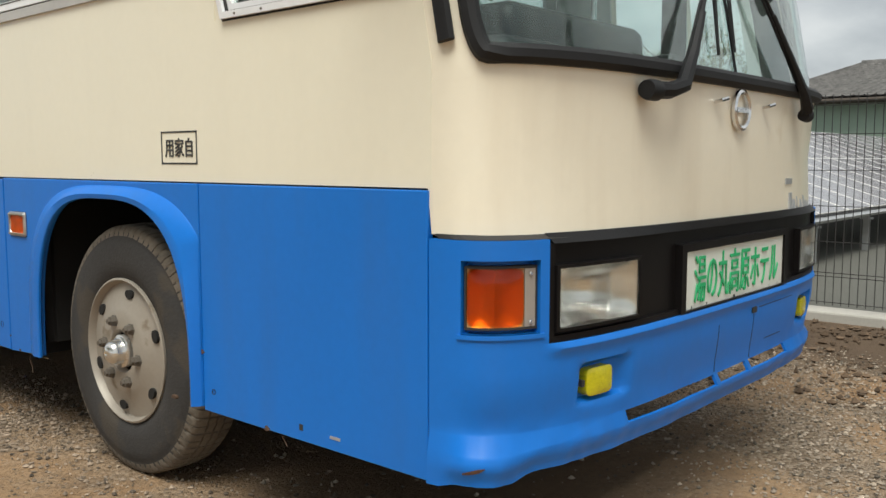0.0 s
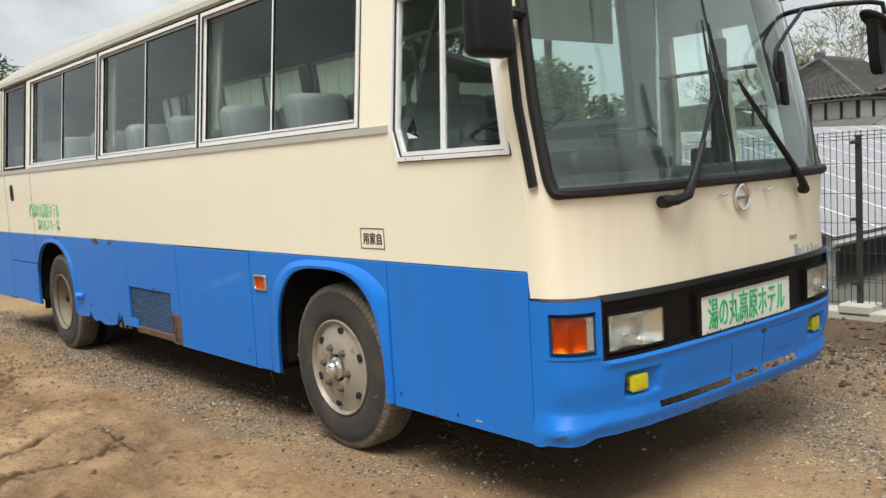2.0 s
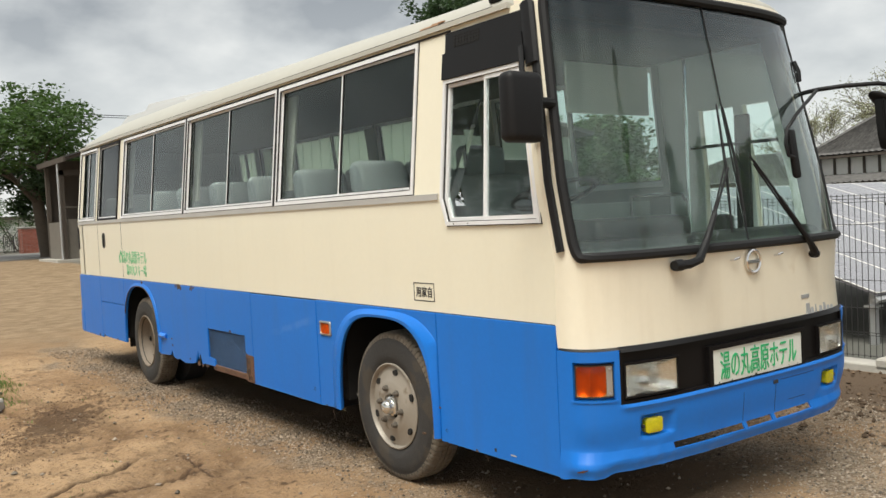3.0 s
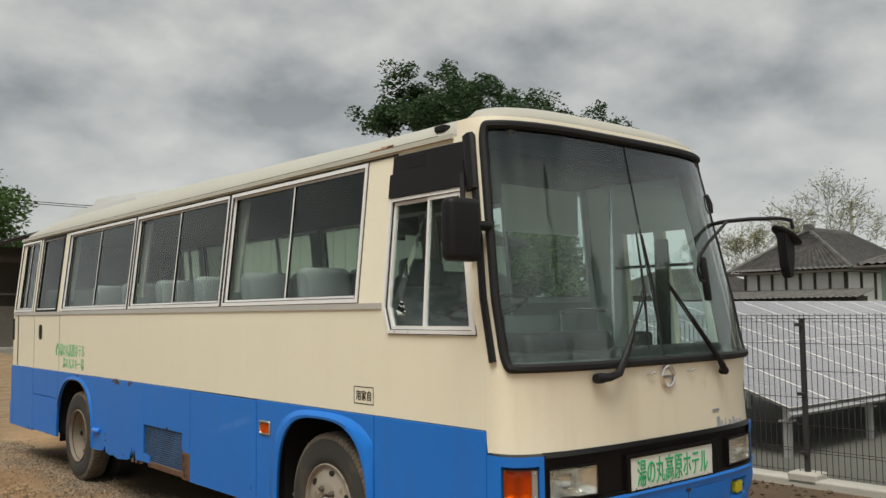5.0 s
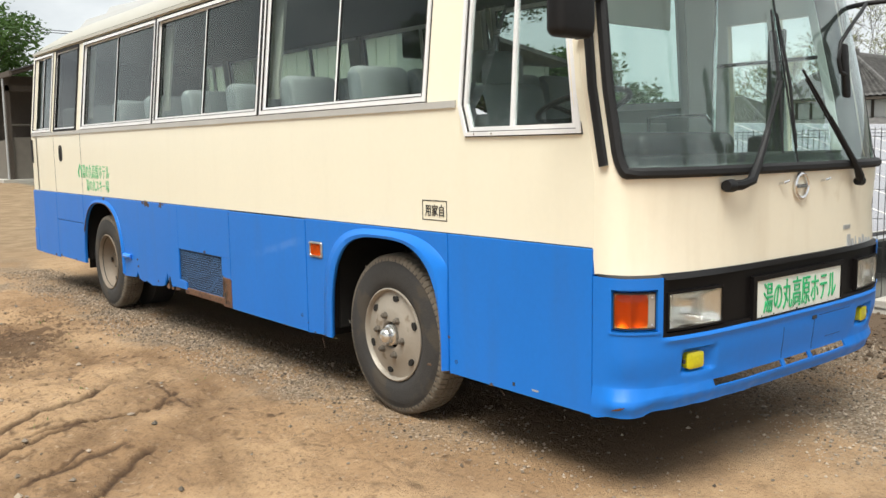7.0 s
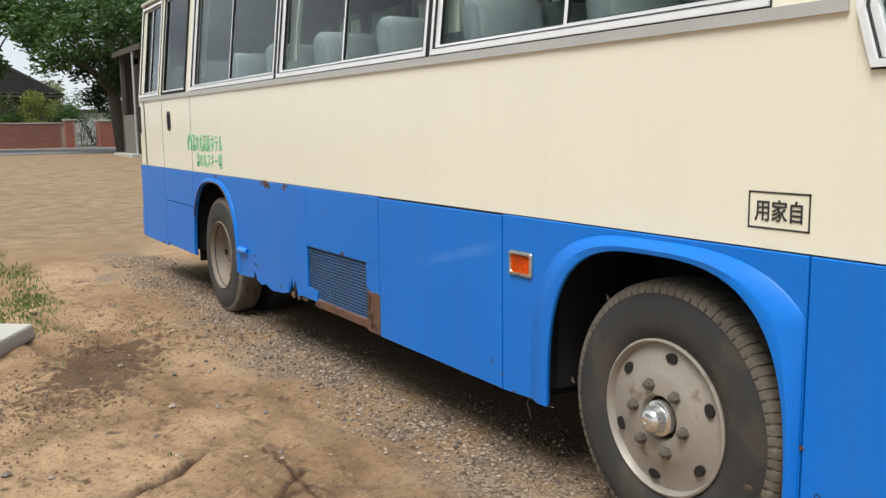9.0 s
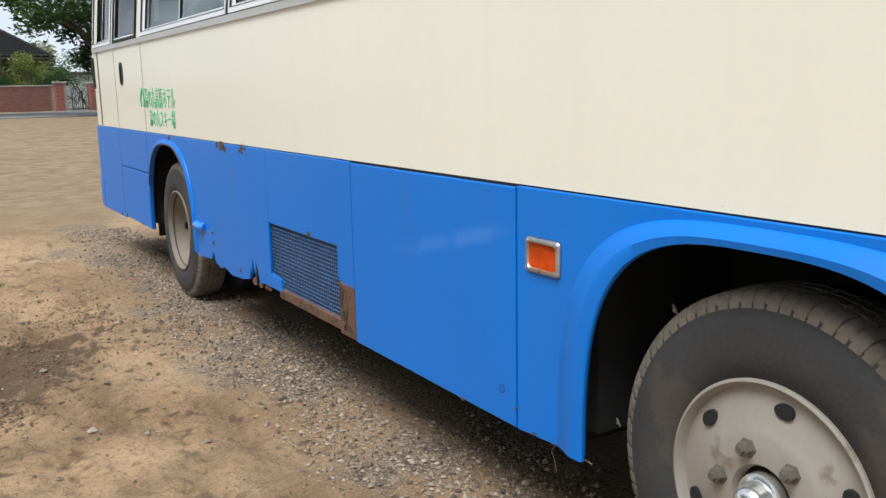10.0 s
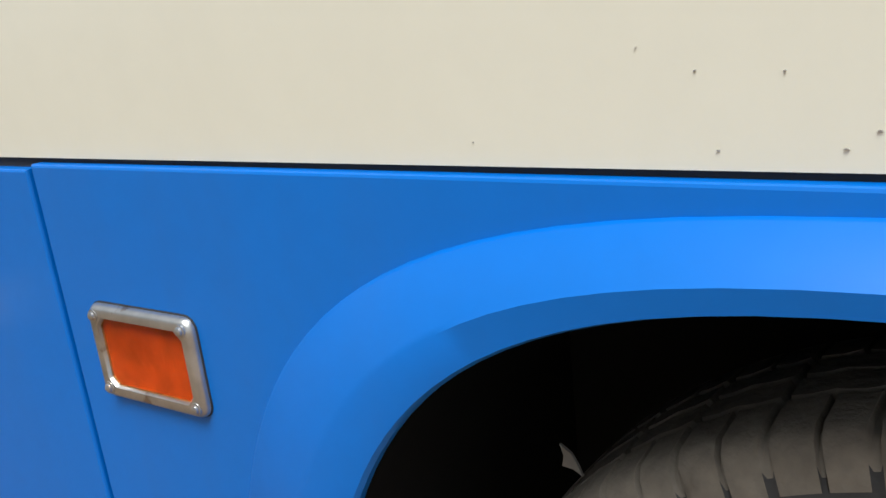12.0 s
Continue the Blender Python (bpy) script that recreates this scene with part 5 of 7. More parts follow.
for s in (1, -1):
    x0, x1 = fx(0.183, s), fx(0.488, s)
    xm, hwx = (x0 + x1) / 2, 0.1525

    def bowl(u, v, o):
        # a shallow dish with a deeper middle round the bulb
        x, z = xm + u * hwx, 0.795 + v * 0.073
        d = 0.030 * (1 - abs(u) ** 3) * (1 - abs(v) ** 4) + 0.070 * max(0.0, 1 - (u * s + 0.25) ** 2 * 2.6 - 0.5 * v * v)
        return front(a_of_x(x), z, 0.002 - d + o)
    hl = part("headlight", sheet(bowl, [-1 + i / 20 for i in range(41)], [-1 + j / 8 for j in range(17)], 0.0, -0.004), REFLECTOR, bus, "rectangular headlamp with a silvery reflector", smooth=True)

    def flutes(u, v, o):
        # upright ribs on the inner face, coarser towards the outer end
        rib = 0.0022 * abs(math.sin(u * math.pi * 26)) if o < 0.011 else 0.0
        return front(a_of_x(xm + u * hwx), 0.795 + v * 0.073, o + rib)
    lp = part("lens", sheet(flutes, [-1 + i / 78 for i in range(157)], [-1, 1], 0.014, 0.009), CLEAR, hl, "clear ribbed headlamp glass", smooth=True)
    lp.visible_shadow = False
    rim = bmesh.new()
    for c0, c1, z0, z1 in ((0.177, 0.186, 0.716, 0.874), (0.485, 0.494, 0.716, 0.874), (0.186, 0.485, 0.716, 0.724), (0.186, 0.485, 0.866, 0.874)):
        frontbox(fx(c0, s), fx(c1, s), z0, z1, 0.016, -0.02, 6, rim)
    part("bezel", rim, GRILLE, hl)
    # turn signal wrapped round the corner
    t0, t1, t2 = a_of_x(0.0085), a_of_x(0.104), a_of_x(0.130)
    am, ah = (t0 + t1) / 2, (t0 - t1) / 2

    def lens(u, v, o):
        # bulged, with rounded corners
        return front(s * (am + ah * u * (1 - 0.08 * v ** 8)), 0.802 + 0.070 * v * (1 - 0.08 * u ** 8), o + 0.009 * (1 - u ** 4) * (1 - v ** 4))

    def lamp_bowl(u, v, o):
        # two dishes side by side, one for each bulb
        c = 1 - ((abs(u) - 0.5) / 0.5) ** 2
        return front(s * (am + ah * u * 0.98), 0.802 + 0.068 * v, -0.004 - 0.018 * c * (1 - v ** 4) + o)
    ts = part("turn_signal", sheet(lens, [1 - i / 10 for i in range(21)], [-1 + j / 8 for j in range(17)], -0.004, -0.007), AMBER, bus, "orange turn signal wrapped round the corner", smooth=True)
    ts.visible_shadow = False
    part("reflector", sheet(lamp_bowl, [1 - i / 10 for i in range(21)], [-1 + j / 5 for j in range(11)], 0.0, -0.003), AMBER_BOWL, ts, smooth=True)
    part("pocket", frontbox(a_of_x(0.0058) * s, a_of_x(0.142) * s, 0.714, 0.893, -0.026, -0.032, 12, by_a=True), BLUE, ts, smooth=True)
    rimb = bmesh.new()
    for c0, c1, z0, z1 in ((0.0074, 0.0085, 0.728, 0.876), (0.130, 0.134, 0.728, 0.876), (0.0085, 0.130, 0.728, 0.733), (0.0085, 0.130, 0.871, 0.876)):
        frontbox(a_of_x(c0) * s, a_of_x(c1) * s, z0, z1, -0.001, -0.03, 10, rimb, by_a=True)
    part("gasket", rimb, GAP, ts, smooth=True)
    part("side_lens", frontbox(t1 * s, t2 * s, 0.734, 0.870, -0.002, -0.016, 4, by_a=True), SMOKE, ts, "smoky clear lens", smooth=True)
    for z in (0.745, 0.858):
        part("screw", lathe([(-0.004, 0.0), (-0.004, 0.004), (0.0, 0.005)], front(s * (t1 + t2) / 2, z, 0.0), "y", 8), STEEL, ts)
    part("lip", frontbox(a_of_x(0.0045) * s, a_of_x(0.147) * s, 0.708, 0.718, 0.015, 0.0, 12, by_a=True), BLUE, ts, smooth=True)
    # yellow fog lamp in a shallow pocket
    fm = (0.283 + 0.400) / 2

    def fog(u, v, o):
        # rounded corners, a slight bulge
        return front(a_of_x(fx(fm + 0.050 * u * (1 - 0.10 * v ** 8), s)), 0.573 + 0.035 * v * (1 - 0.12 * u ** 8), o + (0.005 * (1 - u ** 4) * (1 - v ** 4) if o > 0 else 0.0))
    pk = part("fog_lamp", sheet(fog, [-1 + i / 6 for i in range(13)], [-1 + j / 5 for j in range(11)], 0.0005, -0.034), YELLOW, bus, "yellow fog lamp sunk in the apron", smooth=True)
    part("clip", frontbox(fx(0.275, s), fx(0.284, s), 0.566, 0.582, 0.001, -0.02, 2), GAP, pk)

# lettered sign in a black frame
X_P0, X_P1, Z_P0, Z_P1 = 0.735, 1.495, 0.698, 0.864
sg = part("sign_board", frontbox(X_P0, X_P1, Z_P0, Z_P1, 0.008, -0.006, 12), PLATE, bus, "white sign board with green lettering", smooth=True)
fr = bmesh.new()
for x0, x1, z0, z1 in ((X_P0 - 0.028, X_P0, Z_P0 - 0.004, Z_P1 + 0.022), (X_P1, X_P1 + 0.028, Z_P0 - 0.004, Z_P1 + 0.022), (X_P0, X_P1, Z_P1, Z_P1 + 0.022), (X_P0, X_P1, Z_P0 - 0.004, Z_P0)):
    frontbox(x0, x1, z0, z1, 0.016, -0.012, 8, fr)
part("sign_frame", fr, GRILLE, sg)
writing("lettering", "湯の丸高原ホテル", GREEN, sg, Matrix(((1, 0, 0, (X_P0 + X_P1) / 2), (0, 0, -1, -0.296), (0, 1, 0, 0.781), (0, 0, 0, 1))), 0.150, 0.645, "green lettering", 0.0)
# apron panel lines, tow cover
for x in (0.972, 1.243):
    part("apron_seam", sheet(lambda u, z, o: bumper_pt(a_of_x(u), z, o), [x, x + 0.0022], [0.479, 0.50, 0.52, 0.56, 0.60, 0.625], 0.0012, -0.002), GAP, bus)
for x0, x1, z in ((1.290, 1.610, 0.640), (1.370, 1.520, 0.522)):
    part("apron_seam", sheet(lambda u, w, o: bumper_pt(a_of_x(u), w, o), [x0 + (x1 - x0) * i / 8 for i in range(9)], [z, z + 0.0022], 0.0012, -0.002), GAP, bus)
part("tow_plug", frontbox(1.225, 1.262, 0.628, 0.646, 0.014, 0.0, 2), GAP, bus)
part("apron_rust", sheet(lambda u, v, o: bumper_pt(a_of_x(0.010 + 0.020 * u), 0.398 + 0.016 * u + 0.010 * v * math.sin(math.pi * (0.1 + 0.85 * u)), o), [i / 6 for i in range(7)], [-0.5, 0.0, 0.5], 0.0014, -0.002), RUST, bus)

# maker's ring badge with a bar, washer jets, model badge as plain bars
ring = [front(a_of_x(1.087 + 0.055 * math.cos(t)), 1.268 + 0.055 * math.sin(t), 0.010) for t in np.linspace(0, 2 * math.pi, 29)[:-1]]
bd = part("badge", tube(ring, 0.009, 6, closed=True), CHROME, bus, "chrome ring badge", smooth=True)
part("badge_bar", frontbox(1.045, 1.130, 1.260, 1.276, 0.016, 0.0, 4), CHROME, bd)
for x in (0.915, 1.285):
    part("washer_jet", tube([front(a_of_x(x), 1.285, 0.0), front(a_of_x(x), 1.288, 0.02), front(a_of_x(x + 0.04), 1.296, 0.022)], 0.006, 6), CHROME, bus)
part("model_badge", frontbox(1.53, 1.61, 1.035, 1.055, 0.006, 0.0, 2), STEEL, bus)
for i, (w, h) in enumerate(((0.040, 0.06), (0.03, 0.035), (0.014, 0.045), (0.032, 0.035), (0.032, 0.05), (0.032, 0.035), (0.036, 0.035))):
    x = 1.575 + i * 0.05
    part("badge_letter", frontbox(x, x + w, 0.945, 0.945 + h, 0.006, 0.0, 1), STEEL, bus)


# ---- wipers ----
def fp(x, z, off):
    return front(a_of_x(XC + (x - XC) / (1 - xs(z) / XC)), z, off)


wp = part("wiper", tube([fp(0.50, 1.292, 0.03), fp(0.56, 1.294, 0.045), fp(0.62, 1.310, 0.05), fp(0.70, 1.40, 0.045), fp(0.80, 1.52, 0.042)], [0.022, 0.022, 0.022, 0.017, 0.012], 8), BLACK, bus, "black windscreen wiper", smooth=True)
part("knuckle", lathe([(-0.05, 0.0), (-0.05, 0.024), (-0.03, 0.027), (0.0, 0.027), (0.0, 0.0)], fp(0.52, 1.292, 0.03), "x", 16), BLACK, wp, smooth=True)
part("arm_rod", tube([fp(0.80, 1.52, 0.042), fp(0.92, 1.66, 0.035), fp(0.99, 1.74, 0.03)], 0.0065, 6), BLACK, wp)
part("arm_rod", tube([fp(0.66, 1.36, 0.035), fp(0.84, 1.58, 0.035), fp(0.96, 1.74, 0.028)], 0.005, 6), BLACK, wp)
part("blade", tube([fp(1.026, 2.066, 0.010), fp(0.99, 1.75, 0.018), fp(0.945, 1.42, 0.010)], [0.005, 0.009, 0.005], 6), RUBBER, wp)
wp = part("wiper", tube([fp(1.615, 1.275, 0.03), fp(1.59, 1.295, 0.045), fp(1.55, 1.34, 0.045), fp(1.44, 1.48, 0.042), fp(1.36, 1.585, 0.04)], [0.021, 0.021, 0.017, 0.013, 0.010], 8), BLACK, bus, "black windscreen wiper", smooth=True)
part("knuckle", lathe([(-0.04, 0.0), (-0.04, 0.020), (0.0, 0.024), (0.0, 0.0)], fp(1.63, 1.272, 0.035), "x", 16), BLACK, wp, smooth=True)
part("arm_rod", tube([fp(1.36, 1.585, 0.04), fp(1.29, 1.68, 0.035), fp(1.19, 1.80, 0.03)], 0.0065, 6), BLACK, wp)
part("arm_rod", tube([fp(1.53, 1.36, 0.035), fp(1.36, 1.56, 0.035), fp(1.21, 1.76, 0.028)], 0.005, 6), BLACK, wp)
part("blade", tube([fp(1.074, 2.055, 0.010), fp(1.08, 1.74, 0.018), fp(1.068, 1.44, 0.010)], [0.005, 0.009, 0.005], 6), RUBBER, wp)

# ---- mirrors ----
MX, MY = -0.185, -0.055
mr = bmesh.new()
box(MX - 0.118, MX + 0.085, MY - 0.050, MY + 0.045, 1.872, 2.178, 0.035, 4, mr)
mo = part("side_mirror", mr, BLACK, bus, "tall black rear-view mirror on a bracket", smooth=True)
part("bracket", tube([(MX + 0.07, MY + 0.01, 2.055), (-0.05, 0.0, 2.06), (0.05, 0.02, 2.06)], 0.028, 8, flat=0.9), BLACK, mo, smooth=True)
part("bracket_stay", tube([side(True, 0.0, 2.35, -0.03), side(True, -0.01, 2.22, -0.05), (-0.04, 0.0, 2.05), side(True, -0.01, 1.9, -0.02)], 0.014, 8), BLACK, mo, smooth=True)
part("mirror_glass", box(MX - 0.08, MX + 0.07, MY + 0.045, MY + 0.049, 1.90, 2.17), CHROME, mo)
FMX, FMY = 2.19, -0.42
mo = part("side_mirror", tube([(2.07, 0.04, 2.180), (2.045, -0.03, 2.186), (2.05, -0.10, 2.192), (2.12, -0.22, 2.20), (2.24, -0.36, 2.20), (2.28, -0.41, 2.185), (2.285, -0.42, 2.13)], 0.013, 10), BLACK, bus, "black mirror on a long bent arm", smooth=True)
hd = bmesh.new()
bmesh.ops.create_uvsphere(hd, u_segments=24, v_segments=12, radius=1.0)
for v in hd.verts:
    k = v.co.z
    v.co = Vector((FMX + 0.01 + v.co.x * 0.095, FMY + v.co.y * 0.06 - v.co.x * 0.03, 2.085 + v.co.z * 0.030 - v.co.x * 0.055))
part("mirror_head", hd, BLACK, mo, smooth=True)
hd = bmesh.new()
rows_ = []
for x0, x1, z in ((-0.075, 0.055, 2.10), (-0.060, 0.060, 2.00), (-0.045, 0.050, 1.90), (-0.022, 0.040, 1.835), (-0.005, 0.030, 1.82)):
    rows_.append([hd.verts.new((FMX + x, FMY + y, z)) for x, y in ((x0, -0.028), (x1, -0.028), (x1, 0.028), (x0, 0.028))])
for A, B in zip(rows_, rows_[1:]):
    for i in range(4):
        hd.faces.new((A[i], A[(i + 1) % 4], B[(i + 1) % 4], B[i]))
hd.faces.new(rows_[0])
hd.faces.new(rows_[-1][::-1])
bmesh.ops.bevel(hd, geom=hd.edges[:], offset=0.008, segments=2, affect="EDGES")
part("mirror_head", hd, BLACK, mo, smooth=True)
sm = box(-0.043, 0.043, -0.012, 0.012, -0.130, 0.130, 0.012, 3)
for v in sm.verts:
    v.co = Vector((1.565 + v.co.x * (1 - 0.5 * max(0.0, abs(v.co.z) - 0.095) / 0.035) - 0.20 * v.co.z, -0.240 + v.co.y, 1.81 + v.co.z))
km = part("kerb_mirror", sm, BLACK, bus, "narrow black mirror hung before the windscreen", smooth=True)
part("arm", tube([(2.05, -0.10, 2.192), (1.86, -0.17, 2.13), (1.62, -0.235, 2.03), (1.50, -0.245, 1.94), (1.475, -0.250, 1.86), (1.50, -0.250, 1.80), (1.56, -0.245, 1.79)], 0.010, 8), BLACK, km, smooth=True)
part("pillar_bracket", tube([front(-0.66, 2.37, 0.012), front(-0.64, 2.31, 0.022), front(-0.63, 2.25, 0.012)], 0.013, 8), BLACK, bus, smooth=True)

# ---- side details ----
MY0, MY1, MZ0, MZ1 = 2.106, 2.252, 0.818, 0.915


def marker_loop(inset_, r, x, cut=0.0):
    """An upright rounded rectangle round the lamp; cut slants the corners off instead."""
    y0, y1, z0, z1 = MY0 + inset_, MY1 - inset_, MZ0 + inset_, MZ1 - inset_
    pts = []
    for cy, cz, a0 in ((y1, z1, 0), (y0, z1, 90), (y0, z0, 180), (y1, z0, 270)):
        for k in range(7):
            if cut:
                f, sy, sz = k / 6, 1 if cy == y1 else -1, 1 if cz == z1 else -1
                p, q = (cy, cz - sz * cut), (cy - sy * cut, cz)
                if a0 in (90, 270):
                    p, q = q, p
                pts.append((x, p[0] + (q[0] - p[0]) * f, p[1] + (q[1] - p[1]) * f))
            else:
                t = radians(a0 + 15 * k)
                oy, oz = cy - math.copysign(r, cy - (y0 + y1) / 2), cz - math.copysign(r, cz - (z0 + z1) / 2)
                pts.append((x, oy + r * math.cos(t), oz + r * math.sin(t)))
    return pts


def loft(loops, bm=None):
    bm = bm or bmesh.new()
    V = [[bm.verts.new(p) for p in lp] for lp in loops]
    for A, B in zip(V, V[1:]):
        for i in range(len(A)):
            j = (i + 1) % len(A)
            bm.faces.new((A[i], A[j], B[j], B[i]))
    return bm


lens_loop = marker_loop(0.013, 0.0, -0.0135, 0.008)
lz = bmesh.new()
lz.faces.new([lz.verts.new(p) for p in lens_loop])
ext = bmesh.ops.extrude_face_region(lz, geom=lz.faces[:])
for v in ext["geom"]:
    if isinstance(v, bmesh.types.BMVert):
        v.co.x += 0.003
mk = part("side_marker", lz, AMBER_RINGS, bus, "orange side marker lamp in a chrome frame")
mk.visible_shadow = False
part("reflector", sheet(lambda u, v, o: Vector((-0.0088 - 0.0008 * (u * u + v * v) + o, 2.179 + 0.060 * u, 0.8665 + 0.036 * v)), [-1 + i / 8 for i in range(17)], [-1 + j / 6 for j in range(13)], 0.0, 0.0006), MARKER_BACK, mk, smooth=True)
DULL_CHROME = mat("dull_chrome", (0.50, 0.48, 0.45), 0.32, metal=0.85, var=0.25, scale=30, spots=(0.30, 0.24, 0.19), spot_scale=40, spot_cut=0.60)
part("lamp_frame", loft([marker_loop(0.0, 0.013, 0.0), marker_loop(0.0, 0.013, -0.011), marker_loop(0.0008, 0.0125, -0.0135), marker_loop(0.003, 0.0115, -0.0165), marker_loop(0.005, 0.010, -0.0175),
                         marker_loop(0.0125, 0.0, -0.0172, 0.0085), marker_loop(0.0135, 0.0, -0.0155, 0.0085), marker_loop(0.014, 0.0, -0.009, 0.0085)]), DULL_CHROME, mk, "dull chrome lamp frame", smooth=True)
part("gasket", loft([marker_loop(-0.001, 0.014, 0.0), marker_loop(-0.001, 0.014, -0.0095), marker_loop(0.002, 0.012, -0.0100)]), GAP, mk)
for y in (MY0 + 0.011, MY1 - 0.011):
    for z in (MZ0 + 0.011, MZ1 - 0.011):
        part("screw", lathe([(-0.0165, 0.0066), (-0.0182, 0.0062), (-0.0186, 0.0045), (-0.0205, 0.0040), (-0.0215, 0.0025), (-0.0215, 0.0)], (0, y, z), "x", 14), DULL_CHROME, mk, smooth=True)
# framed mark on the cream side
bx = bmesh.new()
Y0, Y1, Z0, Z1 = 0.941, 1.137, 1.105, 1.207
for y0, y1, z0, z1 in ((Y0, Y1, Z0, Z0 + 0.005), (Y0, Y1, Z1 - 0.005, Z1), (Y0, Y0 + 0.005, Z0, Z1), (Y1 - 0.005, Y1, Z0, Z1)):
    sidebox(True, y0, y1, z0, z1, -0.0015, 0.001, bx)
bxo = part("mark_frame", bx, INK, bus)


def on_side(y, z):
    """Text on the near wall, read by one who faces it: its x axis runs to the front."""
    return Matrix(((0, 0, -1, -0.001), (-1, 0, 0, y), (0, 1, 0, z), (0, 0, 0, 1)))


writing("lettering", "用家自", INK, bxo, on_side((Y0 + Y1) / 2, (Z0 + Z1) / 2), 0.062, 0.150, "black lettering", 0.0006)
writing("lettering", "湯の丸高原ホテル", GREEN, bus, on_side(6.24, 1.283), 0.150, 0.78, "green lettering", -0.0012)
writing("lettering", "湯の丸スキー場", GREEN, bus, on_side(6.20, 1.150), 0.125, 0.66, "green lettering", -0.0012)
lg = tube([(-0.003, 6.735, 1.225), (-0.003, 6.755, 1.28), (-0.003, 6.70, 1.345), (-0.003, 6.645, 1.28), (-0.003, 6.665, 1.225)], 0.012, 6, flat=0.3)
part("emblem", lg, GREEN, bus)
# emergency door: seam, handle recess
part("door_seam", sidebox(True, 6.655, 6.661, 1.056, 1.70, -0.0012, 0.004), GAP, bus)
part("door_seam", sidebox(True, 7.569, 7.575, 1.056, 1.64, -0.0012, 0.004), GAP, bus)
hr = bmesh.new()
oval = [(7.335 + 0.060 * math.copysign(abs(math.cos(t)) ** 0.6, math.cos(t)), 1.462 + 0.085 * math.copysign(abs(math.sin(t)) ** 0.6, math.sin(t))) for t in np.linspace(0, 2 * math.pi, 21)[:-1]]
dh = part("door_handle", prism(oval, -0.004, 0.01, "yz", hr), GAP, bus, "dark oval handle recess of the emergency door")
part("grip", box(-0.012, 0.0, 7.325, 7.345, 1.40, 1.52, 0.004, 1), BLACK, dh)
part("rear_lamp_strip", box(-0.012, 0.02, Y_REAR - 0.15, Y_REAR - 0.09, 1.36, 1.62, 0.01), BLACK, bus)
# vent grille in the side
gr = bmesh.new()
for i in range(41):
    y = 3.525 + i * 0.0188
    box(0.003, 0.0042, y, y + 0.0020, 0.402, 0.700, bm=gr)
for j in range(18):
    z = 0.404 + j * 0.0172
    box(0.0018, 0.003, 3.520, 4.285, z, z + 0.0022, bm=gr)
part("vent_grille", gr, MESH_BLUE, bus, "blue wire mesh vent in the side")
part("vent_backing", box(0.05, 0.055, 3.45, 4.35, 0.38, 0.75), GAP, bus)
# rusted sill and corner post
part("rusted_sill", box(-0.006, 0.02, 3.42, 4.20, 0.352, 0.402, 0.006, 1), RUST, bus)
rp = box(-0.010, 0.025, 3.372, 3.508, 0.342, 0.560, 0.006, 1)
part("rusted_post", rp, RUST, bus)
part("rust_hole", tube([(-0.0115, 3.460 + 0.020 * math.cos(t) + 0.004 * math.cos(3 * t), 0.455 + 0.072 * math.sin(t)) for t in np.linspace(0, 2 * math.pi, 23)[:-1]], [0.004 + 0.004 * (i % 5 == 1) + 0.002 * (i % 3 == 0) for i in range(22)], 6, closed=True), RUST_DARK, bus)
rnd = random.Random(8)
for y, z, wy, wz, kind_ in ((4.512, 0.415, 0.011, 0.050, GAP), (4.425, 0.408, 0.026, 0.036, GAP), (5.190, 0.438, 0.014, 0.020, GAP), (5.150, 0.385, 0.024, 0.018, GAP), (3.452, 0.500, 0.012, 0.020, GAP), (3.468, 0.425, 0.011, 0.026, GAP), (3.462, 0.380, 0.008, 0.012, GAP),
                            (4.545, 0.368, 0.030, 0.020, RUST), (4.360, 0.372, 0.045, 0.014, RUST), (5.060, 0.372, 0.060, 0.012, RUST), (4.455, 0.365, 0.028, 0.016, RUST),
                            (3.712, 0.716, 0.020, 0.020, STAIN), (5.150, 0.490, 0.022, 0.014, STAIN), (4.381, 0.496, 0.024, 0.014, STAIN), (3.378, 1.015, 0.008, 0.026, STAIN), (6.03, 1.034, 0.028, 0.016, STAIN), (4.99, 1.020, 0.018, 0.018, STAIN), (4.31, 0.73, 0.008, 0.020, STAIN)):
    pts = [(y + wy * (0.55 + 0.7 * rnd.random()) * math.cos(t), z + wz * (0.55 + 0.7 * rnd.random()) * math.sin(t)) for t in np.linspace(0, 2 * math.pi, 13)[:-1]]
    part("rust_hole" if kind_ == GAP else "rust_patch", prism(pts, -0.0125 if y < 3.5 and kind_ == GAP else -0.0062 if kind_ == GAP else -0.0056, 0.0, "yz"), kind_, bus)
rnd = random.Random(5)
